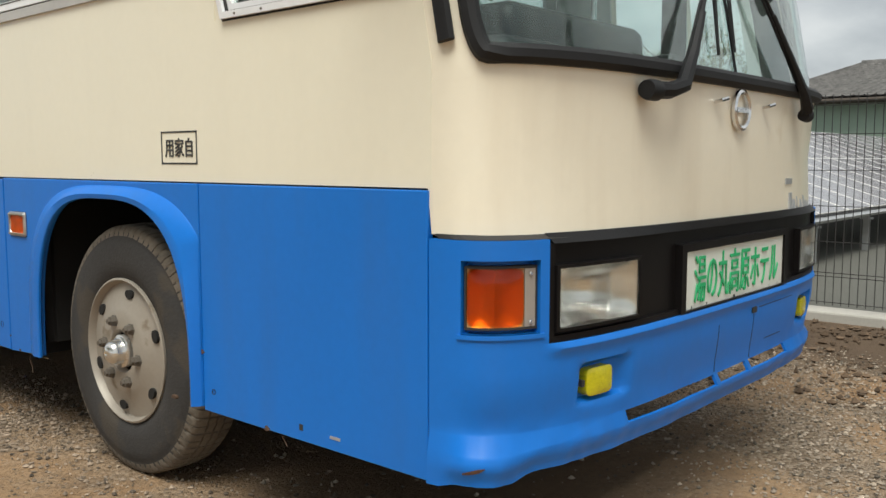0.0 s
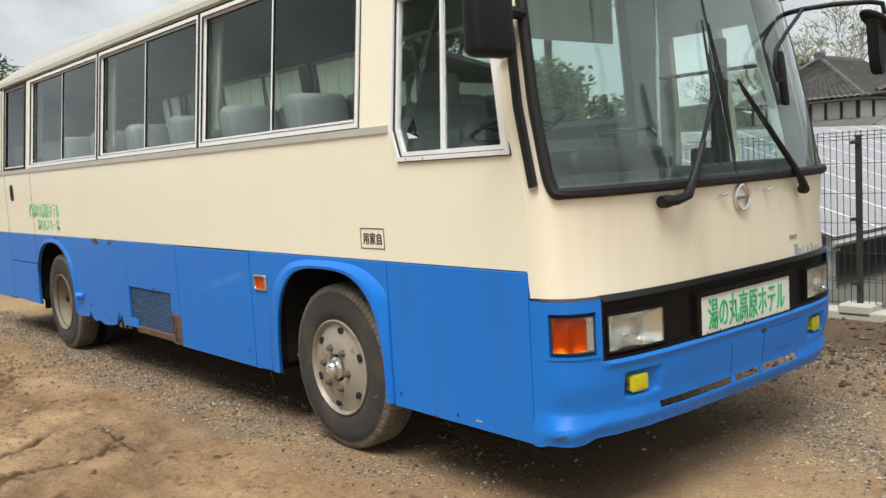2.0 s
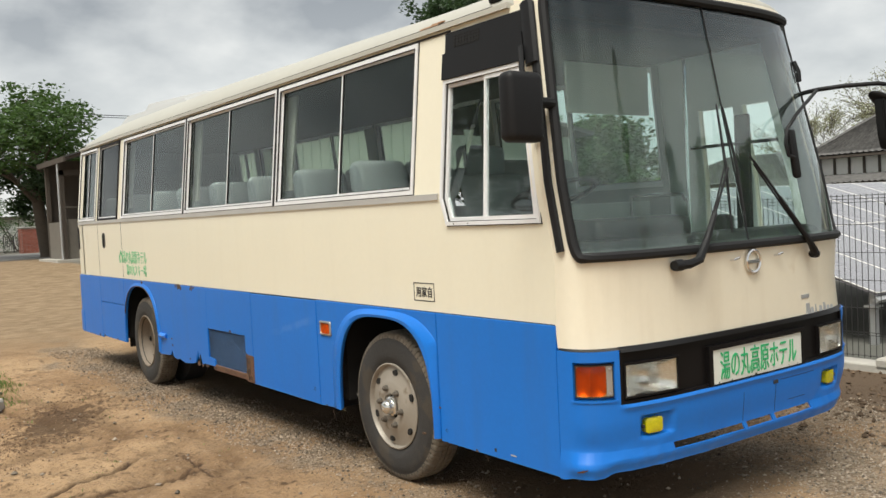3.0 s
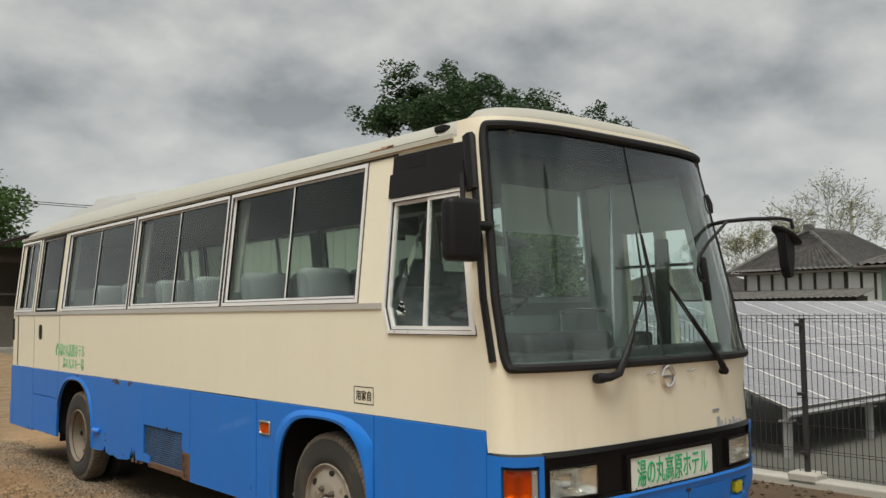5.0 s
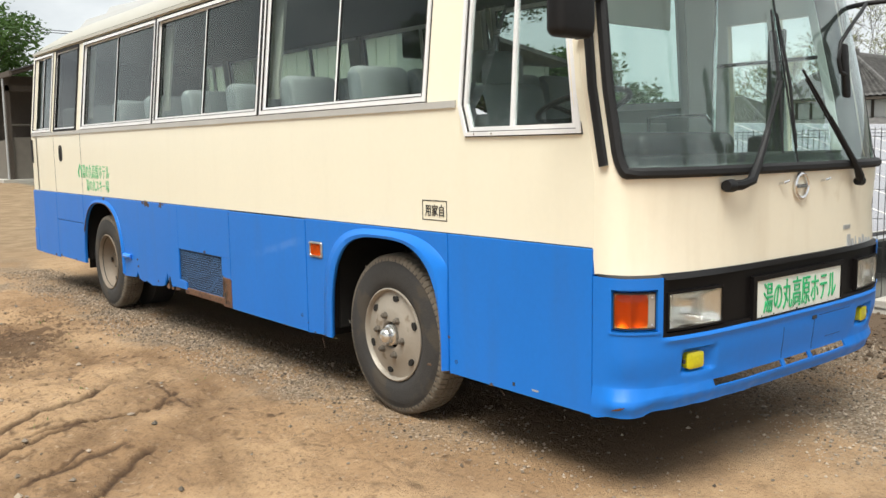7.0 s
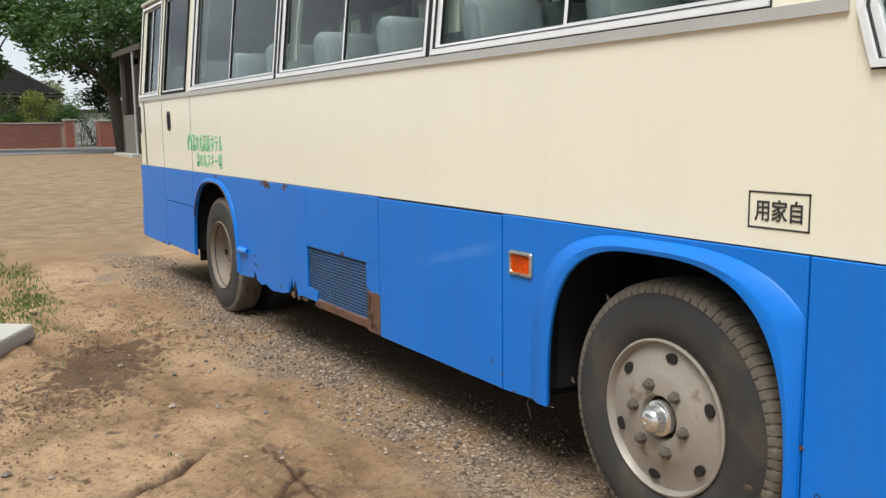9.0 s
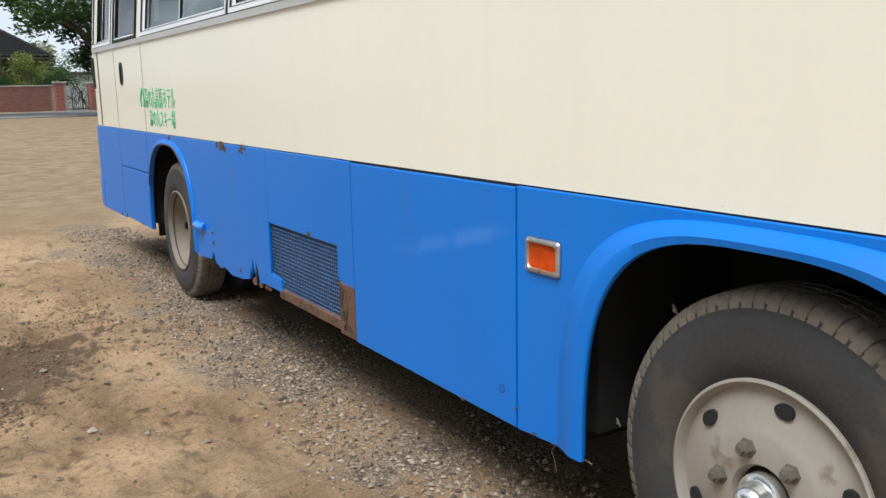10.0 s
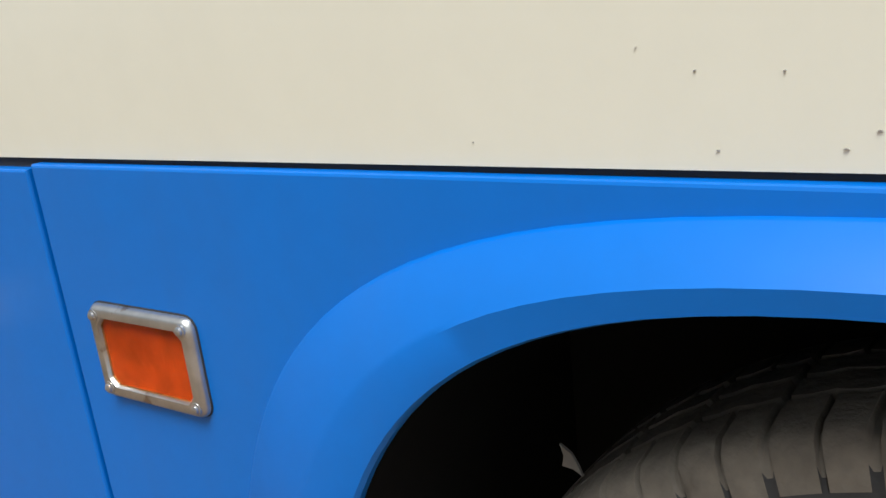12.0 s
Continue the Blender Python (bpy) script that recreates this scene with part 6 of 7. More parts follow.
for y, z, s in ((4.95, 1.030, 0.044), (4.90, 1.020, 0.030), (5.03, 1.036, 0.026), (4.63, 1.030, 0.036), (4.58, 1.038, 0.02), (4.66, 1.020, 0.014), (3.36, 1.02, 0.012), (3.80, 0.715, 0.02), (2.31, 0.40, 0.008), (2.22, 0.352, 0.012), (1.1, 0.36, 0.015), (2.6, 0.346, 0.018), (3.0, 0.348, 0.012), (3.3, 0.35, 0.02), (0.62, 0.352, 0.014), (7.0, 0.37, 0.02), (7.5, 0.372, 0.028), (7.7, 0.36, 0.03), (4.75, 0.39, 0.02), (5.22, 0.53, 0.018), (5.20, 0.47, 0.024), (0.93, 0.53, 0.012), (6.03, 1.03, 0.03)):
    pts = [(y + 1.1 * s * (0.4 + 0.8 * rnd.random()) * math.cos(t), z + s * 0.6 * (0.5 + 0.7 * rnd.random()) * math.sin(t)) for t in np.linspace(0, 2 * math.pi, 12)[:-1]]
    part("rust_spot", prism(pts, -0.0088, 0.0, "yz"), RUST_DARK, bus)
part("hinge_stop", tube([(-0.01, 5.36, 0.545), (-0.022, 5.38, 0.545), (-0.022, 5.50, 0.545), (-0.01, 5.52, 0.545)], 0.022, 8), FLARE, bus, smooth=True)
for y, z, r in ((0.875, 0.415, 0.008), (2.375, 0.44, 0.012)):
    part("panel_lock", tube([(-0.0095, y + r * math.cos(t), z + r * math.sin(t)) for t in np.linspace(0, 2 * math.pi, 15)[:-1]], 0.0011, 5, closed=True), GAP, bus)
part("panel_plate", sidebox(True, 0.31, 0.35, 0.380, 0.388, -0.0095, 0.0), STEEL, bus)
part("panel_plate", sidebox(True, 0.46, 0.475, 0.378, 0.395, -0.0095, 0.0), GAP, bus)

for y, z, w in ((1.654, 1.063, 0.0009), (1.591, 1.064, 0.0014), (1.576, 1.073, 0.0012), (1.698, 1.120, 0.0006), (1.666, 1.106, 0.0007), (1.620, 1.104, 0.0008), (1.809, 1.067, 0.0006)):
    pts = [(y + w * (0.5 + rnd.random()) * math.cos(t), z + 0.35 * w * (0.5 + rnd.random()) * math.sin(t)) for t in np.linspace(0, 2 * math.pi, 8)[:-1]]
    part("paint_chip", prism(pts, -0.0012, 0.0005, "yz"), SMOKE, bus)
# rust along the lower edges, strands of weed caught under the skirt
for y0, y1, z in ((0.06, 0.88, 0.352), (1.98, 2.28, 0.350), (2.32, 3.35, 0.344), (6.70, 7.55, 0.364), (7.60, 8.40, 0.348)):
    n = int((y1 - y0) / 0.02)
    part("edge_rust", tube([(-0.0035, y0 + (y1 - y0) * i / n, z + 0.001 * math.sin(i * 1.7)) for i in range(n + 1)], [0.0012 + 0.005 * max(0.0, noise.noise(Vector((i * 0.21, y0 * 5, 2.0)))) for i in range(n + 1)], 6), STAIN, bus)
for y, top, drop in ((2.135, 0.350, 0.080), (0.545, 0.350, 0.035)):
    part("hanging_strand", tube([(0.004, y, top), (-0.004, y + 0.012, top - 0.3 * drop), (0.002, y + 0.004, top - 0.7 * drop), (-0.002, y - 0.008, top - drop)], 0.0014, 5), RUST_DARK, bus)
# ---- cabin ----
part("cabin_floor", box(0.05, 2 * XC - 0.05, 0.0, 8.3, 1.05, 1.08), CABFLOOR, bus)
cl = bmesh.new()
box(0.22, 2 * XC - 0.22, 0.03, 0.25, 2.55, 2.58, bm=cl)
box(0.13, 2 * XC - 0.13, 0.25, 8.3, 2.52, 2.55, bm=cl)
part("cabin_ceiling", cl, DIM_LINING, bus)
part("pillar_lining", wall_with_openings(True, near_open, 0.02, 8.30, 1.06, 2.54, 0.047, 0.056), WALLING, bus)
part("door_surround", wall_with_openings(False, [o for o in far_open if o[1] < 1.02], 0.02, 1.03, 1.06, 2.54, 0.047, 0.056), DOORSHEET, bus, "pale inner sheet round the front door")
part("pillar_lining", wall_with_openings(False, [o for o in far_open if o[0] > 1.02], 1.035, 8.30, 1.06, 2.54, 0.047, 0.056), WALLING, bus)
part("rear_lining", box(0.10, 2 * XC - 0.10, 8.20, 8.23, 1.06, 2.54), DIM_LINING, bus)
part("dashboard", box(0.13, 2 * XC - 0.13, -0.12, 0.12, 1.08, 1.42, 0.06, 3), BLACK, bus, smooth=True)
part("instrument_hood", box(0.25, 0.95, -0.05, 0.22, 1.38, 1.52, 0.05, 3), BLACK, bus, smooth=True)
cx, cy, cz_ = 0.50, 0.50, 1.655
wh = [Vector((cx + 0.23 * math.cos(t), cy + 0.23 * math.sin(t) * 0.90, cz_ - 0.23 * math.sin(t) * 0.30)) for t in np.linspace(0, 2 * math.pi, 33)[:-1]]
sw = part("steering_wheel", tube(wh, 0.014, 8, closed=True), BLACK, bus, smooth=True)
part("spoke", tube([wh[0], (cx, cy + 0.02, cz_ - 0.05), wh[16]], 0.012, 6), BLACK, sw)
part("column", tube([(cx, cy, cz_ - 0.04), (cx, cy - 0.30, 1.20)], 0.035, 8), BLACK, sw)


def seat(name, x, y, w, top, bench=0.42, mat_=SEAT, cover=True):
    """Coach seat that faces the front: cushion, leaning backrest, white head cover."""
    s = part(name, box(x, x + w, y - bench, y, 1.36, 1.48, 0.05, 3), mat_, bus, "grey coach seat with a pale head cover", smooth=True)
    part("seat_base", box(x + 0.03, x + w - 0.03, y - bench + 0.06, y - 0.04, 1.08, 1.36), BLACK, s)
    bk = box(x, x + w, -0.06, 0.06, 0.0, top - 1.40, 0.05, 4)
    for v in bk.verts:
        v.co = Vector((v.co.x, y + v.co.y + v.co.z * 0.16, 1.40 + v.co.z))
    part("backrest", bk, mat_, s, smooth=True)
    if cover:
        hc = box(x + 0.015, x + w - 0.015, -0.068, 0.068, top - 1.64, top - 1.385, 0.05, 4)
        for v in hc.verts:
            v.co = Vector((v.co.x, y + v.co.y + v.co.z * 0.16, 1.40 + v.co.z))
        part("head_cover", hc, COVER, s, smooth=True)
    return s


ds = seat("driver_seat", 0.26, 1.00, 0.50, 1.80, 0.46, SEAT_DARK, False)
part("headrest", box(0.36, 0.66, 1.05, 1.16, 1.78, 1.97, 0.045, 4), SEAT_DARK, ds, smooth=True)
for r in range(8):
    y = 1.85 + r * 0.80
    for x in (0.10, 0.52, 1.22, 1.64):
        seat("seat", x, y, 0.41, 1.93)
# curtains gathered by the posts, partition, rails
for near in (True, False):
    for y in (2.86, 4.71, 6.68):
        cu = bmesh.new()
        n = 14
        rows_ = []
        for z, wv in ((2.48, 0.085), (2.1, 0.075), (1.95, 0.055), (1.80, 0.075)):
            rows_.append([cu.verts.new(side(near, y - wv + 2 * wv * i / n, z, 0.10 + 0.022 * (i % 2))) for i in range(n + 1)])
        for A, B in zip(rows_, rows_[1:]):
            for i in range(n):
                cu.faces.new((A[i], A[i + 1], B[i + 1], B[i]))
        part("curtain", cu, CURTAIN, bus, "gathered beige curtain", smooth=True, fix=False)
part("stanchion", tube([(1.86, 0.69, 1.08), (1.86, 0.69, 2.53)], 0.013, 8), CHROME, bus, smooth=True)
part("grab_rail", tube([(1.86, 0.70, 1.58), (1.855, 0.74, 1.63), (1.83, 0.95, 1.635), (1.81, 1.12, 1.63), (1.81, 1.13, 1.10)], 0.013, 8), CHROME, bus, smooth=True)
part("door_post", box(2.03, 2.06, 0.352, 0.462, 1.08, 2.11, 0.01, 1), BLACK, bus)
part("modesty_panel", box(1.28, 2.04, 1.15, 1.17, 1.08, 1.60, 0.008, 1), WALLING, bus)
part("overhead_panel", box(1.27, 2.06, 1.15, 1.17, 2.19, 2.525, 0.006, 1), PLATE, bus, "pale panel hung across the cabin behind the door")
part("door_rail", tube([(2.02, 0.15, 1.93), (2.02, 0.78, 1.93)], 0.012, 6), BLACK, bus)
part("ticket_box", box(1.42, 1.51, 0.10, 0.20, 1.08, 1.50, 0.02, 2), BLACK, bus)

# ---- fence along the yard ----
FX = 4.88
kb = part("kerb", box(FX - 0.12, FX + 0.12, -14, 24, -0.1, 0.07, 0.015, 2), CONCRETE)
tagged(kb, "pale concrete kerb under the fence", "kerb", kind="structure")


def fence_panel(y0, y1):
    """One two-metre panel of dark welded mesh with folded rails and its post."""
    f = thing("mesh_fence", "dark welded wire mesh fence panel on a slim post", "fence", (FX, y0, 0), "fence panels")
    L_ = y1 - y0
    po = part("post", box(-0.022, 0.022, -0.022, 0.022, 0.07, 1.52, 0.006, 1), FENCE, f)
    part("post_cap", box(-0.026, 0.026, -0.026, 0.026, 1.52, 1.535), FENCE, po)
    part("footing", box(-0.12, 0.12, -0.14, 0.14, 0.02, 0.125, 0.015, 1), CONCRETE, f, "pale concrete block")
    v, fc = [], []

    def bar(x0, x1, a, b, z0, z1):
        k = len(v)
        v.extend([(x0, a, z0), (x1, a, z0), (x1, b, z0), (x0, b, z0), (x0, a, z1), (x1, a, z1), (x1, b, z1), (x0, b, z1)])
        fc.extend([(k, k + 3, k + 2, k + 1), (k + 4, k + 5, k + 6, k + 7), (k, k + 1, k + 5, k + 4), (k + 1, k + 2, k + 6, k + 5), (k + 2, k + 3, k + 7, k + 6), (k + 3, k, k + 4, k + 7)])
    n = int(L_ / 0.055)
    for i in range(n + 1):
        y = 0.02 + i * (L_ - 0.04) / n
        bar(-0.0025, 0.0025, y - 0.0025, y + 0.0025, 0.10, 1.575)
    for z, dx in ((0.12, 0), (0.30, 0.03), (0.33, 0), (0.55, 0), (0.80, 0), (1.05, 0), (1.30, 0), (1.50, 0), (1.53, 0.03), (1.56, 0)):
        bar(dx - 0.0025, dx + 0.0025, 0.0, L_, z - 0.0025, z + 0.0025)
    part("wire_mesh", (v, fc), FENCE, f)
    for z in (0.28, 0.82, 1.46):
        part("clamp", box(-0.045, 0.0, -0.02, 0.05, z, z + 0.03), FENCE, f)
    return f


fence = fence_panel(0.885, 2.885)
for k in [-6, -5, -4, -3, -2, -1, 1, 2, 3, 4, 5, 6, 7]:
    copy_thing(fence, pose(FX, 0.885 + 2.0 * k, 0))

# ---- solar array beyond the fence ----
ga = part("field_ground", box(FX + 0.3, 60, -30, 60, -0.05, 0.012), mat("grey_weed_sheet", (0.105, 0.104, 0.09), 0.95, var=0.15, scale=1.5, fine=20, bump=0.2))
tagged(ga, "grey gravelled ground sheet under the solar panels", "ground", kind="structure")


def solar_row(x0, x1, y0, z0, depth=3.5, rise=0.34):
    sa = thing("solar_array", "tilted rows of framed grey solar panels on steel legs", "solar panels", (x0, y0, 0), "solar arrays")
    nx = int((x1 - x0) / 1.0)
    rows_n = 2
    for i in range(nx):
        for j in range(rows_n):
            a, b = j * depth / rows_n + 0.01, (j + 1) * depth / rows_n - 0.01
            bm = bmesh.new()
            vs = []
            for h in (0.0, 0.035):
                for x, y in ((i * 1.0 + 0.012, a), (i * 1.0 + 0.988, a), (i * 1.0 + 0.988, b), (i * 1.0 + 0.012, b)):
                    vs.append(bm.verts.new((x, y, z0 + y * rise + h)))
            for q in ((0, 3, 2, 1), (4, 5, 6, 7), (0, 1, 5, 4), (1, 2, 6, 5), (2, 3, 7, 6), (3, 0, 4, 7)):
                bm.faces.new([vs[k] for k in q])
            pn = part("panel", bm, SOLAR, sa)
            fr = bmesh.new()
            for (xa, ya), (xb, yb) in (((i + 0.012, a), (i + 0.988, a)), ((i + 0.988, a), (i + 0.988, b)), ((i + 0.988, b), (i + 0.012, b)), ((i + 0.012, b), (i + 0.012, a))):
                tube([(xa, ya, z0 + ya * rise + 0.03), (xb, yb, z0 + yb * rise + 0.03)], 0.008, 4, fr)
            part("frame", fr, SILL, pn)
    for i in range(0, nx + 1, 2):
        x = min(i * 1.0, nx - 0.1) + 0.15
        for y in (0.12, depth - 0.6):
            part("leg", box(x - 0.035, x + 0.035, y - 0.035, y + 0.035, 0.0, z0 + y * rise - 0.02), STEEL, sa)
            part("leg_plate", box(x - 0.08, x + 0.08, y - 0.06, y + 0.06, z0 + y * rise - 0.17, z0 + y * rise - 0.15), STEEL, sa)
    part("rail", tube([(0, 0.02, z0 - 0.04), (nx, 0.02, z0 - 0.04)], 0.035, 4), STEEL, sa)
    part("rail", tube([(0, depth - 0.4, z0 + (depth - 0.4) * rise - 0.04), (nx, depth - 0.4, z0 + (depth - 0.4) * rise - 0.04)], 0.035, 4), STEEL, sa)
    return sa


row0 = solar_row(5.95, 24.0, 1.60, 0.53)
copy_thing(row0, pose(5.95, -4.2, 0))


# ---- houses ----
def tiled_slope(p0, p1, q0, q1, pitch=0.30, amp=0.06, rows_=None):
    """Rolled tiles on a slope: eaves p0-p1, ridge q0-q1; courses step down the slope."""
    p0, p1, q0, q1 = map(Vector, (p0, p1, q0, q1))
    n = max(8, int((p1 - p0).length / pitch) * 4)
    m = rows_ or max(4, int(((q0 + q1) / 2 - (p0 + p1) / 2).length / 0.28))
    nrm = (p1 - p0).cross(q0 - p0).normalized()
    if nrm.z < 0:
        nrm = -nrm
    v, f = [], []
    for j in range(m):
        for t, lift in ((j / m, 0.035), ((j + 1) / m, 0.0)):
            a, b = p0.lerp(q0, t), p1.lerp(q1, t)
            for i in range(n + 1):
                s = i / n
                ref = p0.lerp(p1, s)
                v.append(a.lerp(b, s) + nrm * (lift + amp * (0.5 + 0.5 * math.cos(2 * math.pi * i / 4))))
        k = 2 * j * (n + 1)
        for i in range(n):
            f.append((k + i, k + i + 1, k + n + 2 + i, k + n + 1 + i))
            if j:
                f.append((k - n - 1 + i, k - n + i, k + i + 1, k + i))
    return v, f


def hip_roof(parent, x0, x1, y0, y1, ze, zr, along, inset_, tile=None):
    """Hipped tile roof; along: the ridge's axis."""
    tile = tile or TILE
    if along == "x":
        ym = (y0 + y1) / 2
        r0, r1 = (x0 + inset_, ym, zr), (x1 - inset_, ym, zr)
        sl = [((x0, y0, ze), (x1, y0, ze), r0, r1), ((x0, y1, ze), (x1, y1, ze), r0, r1), ((x0, y0, ze), (x0, y1, ze), r0, r0), ((x1, y0, ze), (x1, y1, ze), r1, r1)]
    else:
        xm = (x0 + x1) / 2
        r0, r1 = (xm, y0 + inset_, zr), (xm, y1 - inset_, zr)
        sl = [((x0, y0, ze), (x0, y1, ze), r0, r1), ((x1, y0, ze), (x1, y1, ze), r0, r1), ((x0, y0, ze), (x1, y0, ze), r0, r0), ((x0, y1, ze), (x1, y1, ze), r1, r1)]
    for a, b, c, d in sl:
        part("roof_slope", tiled_slope(a, b, c, d), tile, parent, smooth=True)
    part("ridge", tube([r0, r1], 0.16, 8), tile, parent)
    for cnr, r in (((x0, y0, ze), r0), ((x0, y1, ze), r0 if along == "x" else r1), ((x1, y0, ze), r1 if along == "x" else r0), ((x1, y1, ze), r1)):
        part("hip_ridge", tube([cnr, r], 0.11, 6), tile, parent)
    part("soffit", box(x0, x1, y0, y1, ze - 0.14, ze - 0.02), WOOD, parent)


def timber_house():
    h = thing("timber_house", "old white plastered house with dark posts, grey tiled hip roof", "house", (0, 0, 0))
    x0, x1, y0, y1 = 39.2, 48.4, 15.9, 22.5
    part("wall", box(x0 + 0.6, x1, y0 + 0.6, y1 - 0.6, 0.0, 3.55), PLASTER, h)
    hip_roof(h, x0 - 0.1, x1 + 0.4, y0 - 0.05, y1 + 0.1, 3.50, 5.74, "x", 2.6)
    part("ridge_end", box(x0 + 2.3, x0 + 2.6, (y0 + y1) / 2 - 0.25, (y0 + y1) / 2 + 0.28, 5.6, 6.05, 0.08, 2), TILE, h)
    for i in range(8):
        y = y0 + 0.62 + i * (y1 - y0 - 1.24) / 7
        part("post", box(x0 + 0.52, x0 + 0.62, y - 0.055, y + 0.055, 2.0, 3.55), WOOD, h)
    for i in range(6):
        x = x0 + 0.6 + i * 1.6
        part("post", box(x - 0.07, x + 0.07, y0 + 0.52, y0 + 0.62, 2.0, 3.55), WOOD, h)
    part("beam", box(x0 + 0.50, x0 + 0.60, y0 + 0.5, y1 - 0.5, 3.46, 3.55), WOOD, h)
    part("lower_roof", tiled_slope((x0 - 1.6, y0 - 1.0, 2.05), (x0 - 1.6, y1 + 3.0, 2.05), (x0 + 0.50, y0 - 1.0, 2.50), (x0 + 0.50, y1 + 3.0, 2.50)), TILE, h, smooth=True)
    part("lower_wall", box(x0 - 0.6, x0 + 0.6, y0 - 0.4, y1 + 2.4, 0.0, 2.15), WOOD, h)
    return h


timber_house()


def low_house():
    h = thing("low_house", "low house with a dark tiled roof beyond the solar panels", "house", (0, 0, 0))
    part("wall", box(41.2, 46.0, 23.9, 33.0, 0.0, 2.45), SHEDWALL, h)
    hip_roof(h, 40.6, 46.6, 23.2, 33.6, 2.42, 3.98, "y", 3.3)


low_house()


def green_house():
    h = thing("green_walled_house", "low house with pale green walls and a dark tiled roof", "house", (0, 0, 0))
    x0, x1, y0, y1 = 27.0, 34.0, -8.0, 9.45
    part("wall", box(x0, x1, y0, y1, 0.0, 3.0), GREENWALL, h)
    hip_roof(h, x0 - 0.6, x1 + 0.6, y0 - 0.6, y1 + 0.45, 3.0, 4.35, "y", 2.4)
    part("gutter", tube([(x0 - 0.65, y0 - 0.6, 2.93), (x0 - 0.65, y1 + 0.6, 2.93)], 0.06, 8), WOOD, h)
    part("corner_board", box(x0 - 0.03, x0 + 0.1, 4.4, 5.6, 0.0, 2.9), SHEDWALL, h)
    return h


green_house()


def long_shed():
    """Long mono-pitch shed of pale ribbed sheet, its high wall towards the coach."""
    s = thing("long_shed", "long pale green sheet metal shed behind the coach", "shed", (6.3, 9.9, 0.0))
    sheet_paint = mat("pale_green_sheet", (0.62, 0.67, 0.56), 0.6, var=0.07, scale=1.5, fine=20)
    part("wall", box(0.0, 0.12, 0.0, 20.0, 0.0, 3.72), sheet_paint, s)
    part("end_wall", box(0.12, 3.6, 0.02, 0.14, 0.0, 3.0), sheet_paint, s)
    part("end_wall", box(0.12, 3.6, 19.86, 19.98, 0.0, 3.0), sheet_paint, s)
    part("rear_wall", box(3.6, 3.72, 0.0, 20.0, 0.0, 3.0), sheet_paint, s)
    rib = mesh_from("rib", [(a, b, c) for c in (0.05, 3.7) for a, b in ((-0.022, 0.0), (0.005, 0.0), (0.005, 0.05), (-0.022, 0.05))], [(0, 3, 2, 1), (4, 5, 6, 7), (0, 1, 5, 4), (1, 2, 6, 5), (2, 3, 7, 6), (3, 0, 4, 7)], sheet_paint)
    for i in range(49):
        r = new("rib", rib)
        r.parent = s
        r.location = (0.0, 0.2 + i * 0.4, 0.0)
    part("roof", prism([(-0.35, 3.78), (-0.35, 3.86), (4.0, 3.08), (4.0, 3.00)], -0.4, 20.4, "xz"), TILE, s)
    return s


long_shed()


def open_shed():
    """Farm shed with deep eaves, posts and a half-height board wall."""
    s = thing("open_shed", "weathered open farm shed with deep dark eaves", "shed", (0, 0, 0))
    z = 0.42
    part("roof", prism([(5.27, 4.22), (5.27, 4.34), (9.0, 5.55), (15.0, 5.55), (15.0, 5.40), (9.0, 5.40)], 31.6, 36.0, "xz"), WOOD, s)
    part("fascia", box(5.20, 5.28, 31.5, 36.1, 4.18, 4.37), WOOD, s)
    part("roof_sheet", prism([(5.22, 4.345), (5.22, 4.38), (9.0, 5.60), (15.0, 5.60), (15.0, 5.555), (9.0, 5.555)], 31.5, 36.1, "xz"), TILE, s)
    for x in (5.34, 7.6, 10.0, 12.4):
        part("post", box(x, x + 0.15, 32.9, 33.05, z, 4.20), WOOD, s)
    part("post", box(5.34, 5.49, 35.3, 35.45, z, 4.2), WOOD, s)
    part("side_wall", box(5.36, 5.46, 33.1, 35.3, z, 1.95), SHEDWALL, s)
    part("rear_wall", box(5.4, 15.0, 35.5, 35.6, z, 4.5), WOOD, s)
    part("front_wall", box(5.50, 15.0, 33.0, 33.1, z, 2.05), SHEDWALL, s)
    part("plinth", box(5.0, 15.0, 32.5, 35.8, z - 0.3, z + 0.08), CONCRETE, s)
    part("beam", box(5.3, 15.0, 32.9, 33.05, 3.75, 3.95), WOOD, s)
    part("shelf", box(5.5, 15.0, 33.4, 34.2, 2.5, 2.56), SHEDWALL, s)
    part("down_pipe", tube([(5.25, 32.8, z), (5.25, 32.8, 4.20)], 0.035, 8), STEEL, s)
    return s


open_shed()

# road behind, brick wall and gate posts
rd = part("road", box(-60, 60, 38.5, 49.5, 0.30, 0.452), ASPHALT)
tagged(rd, "grey asphalt road behind the yard", "road", kind="structure")


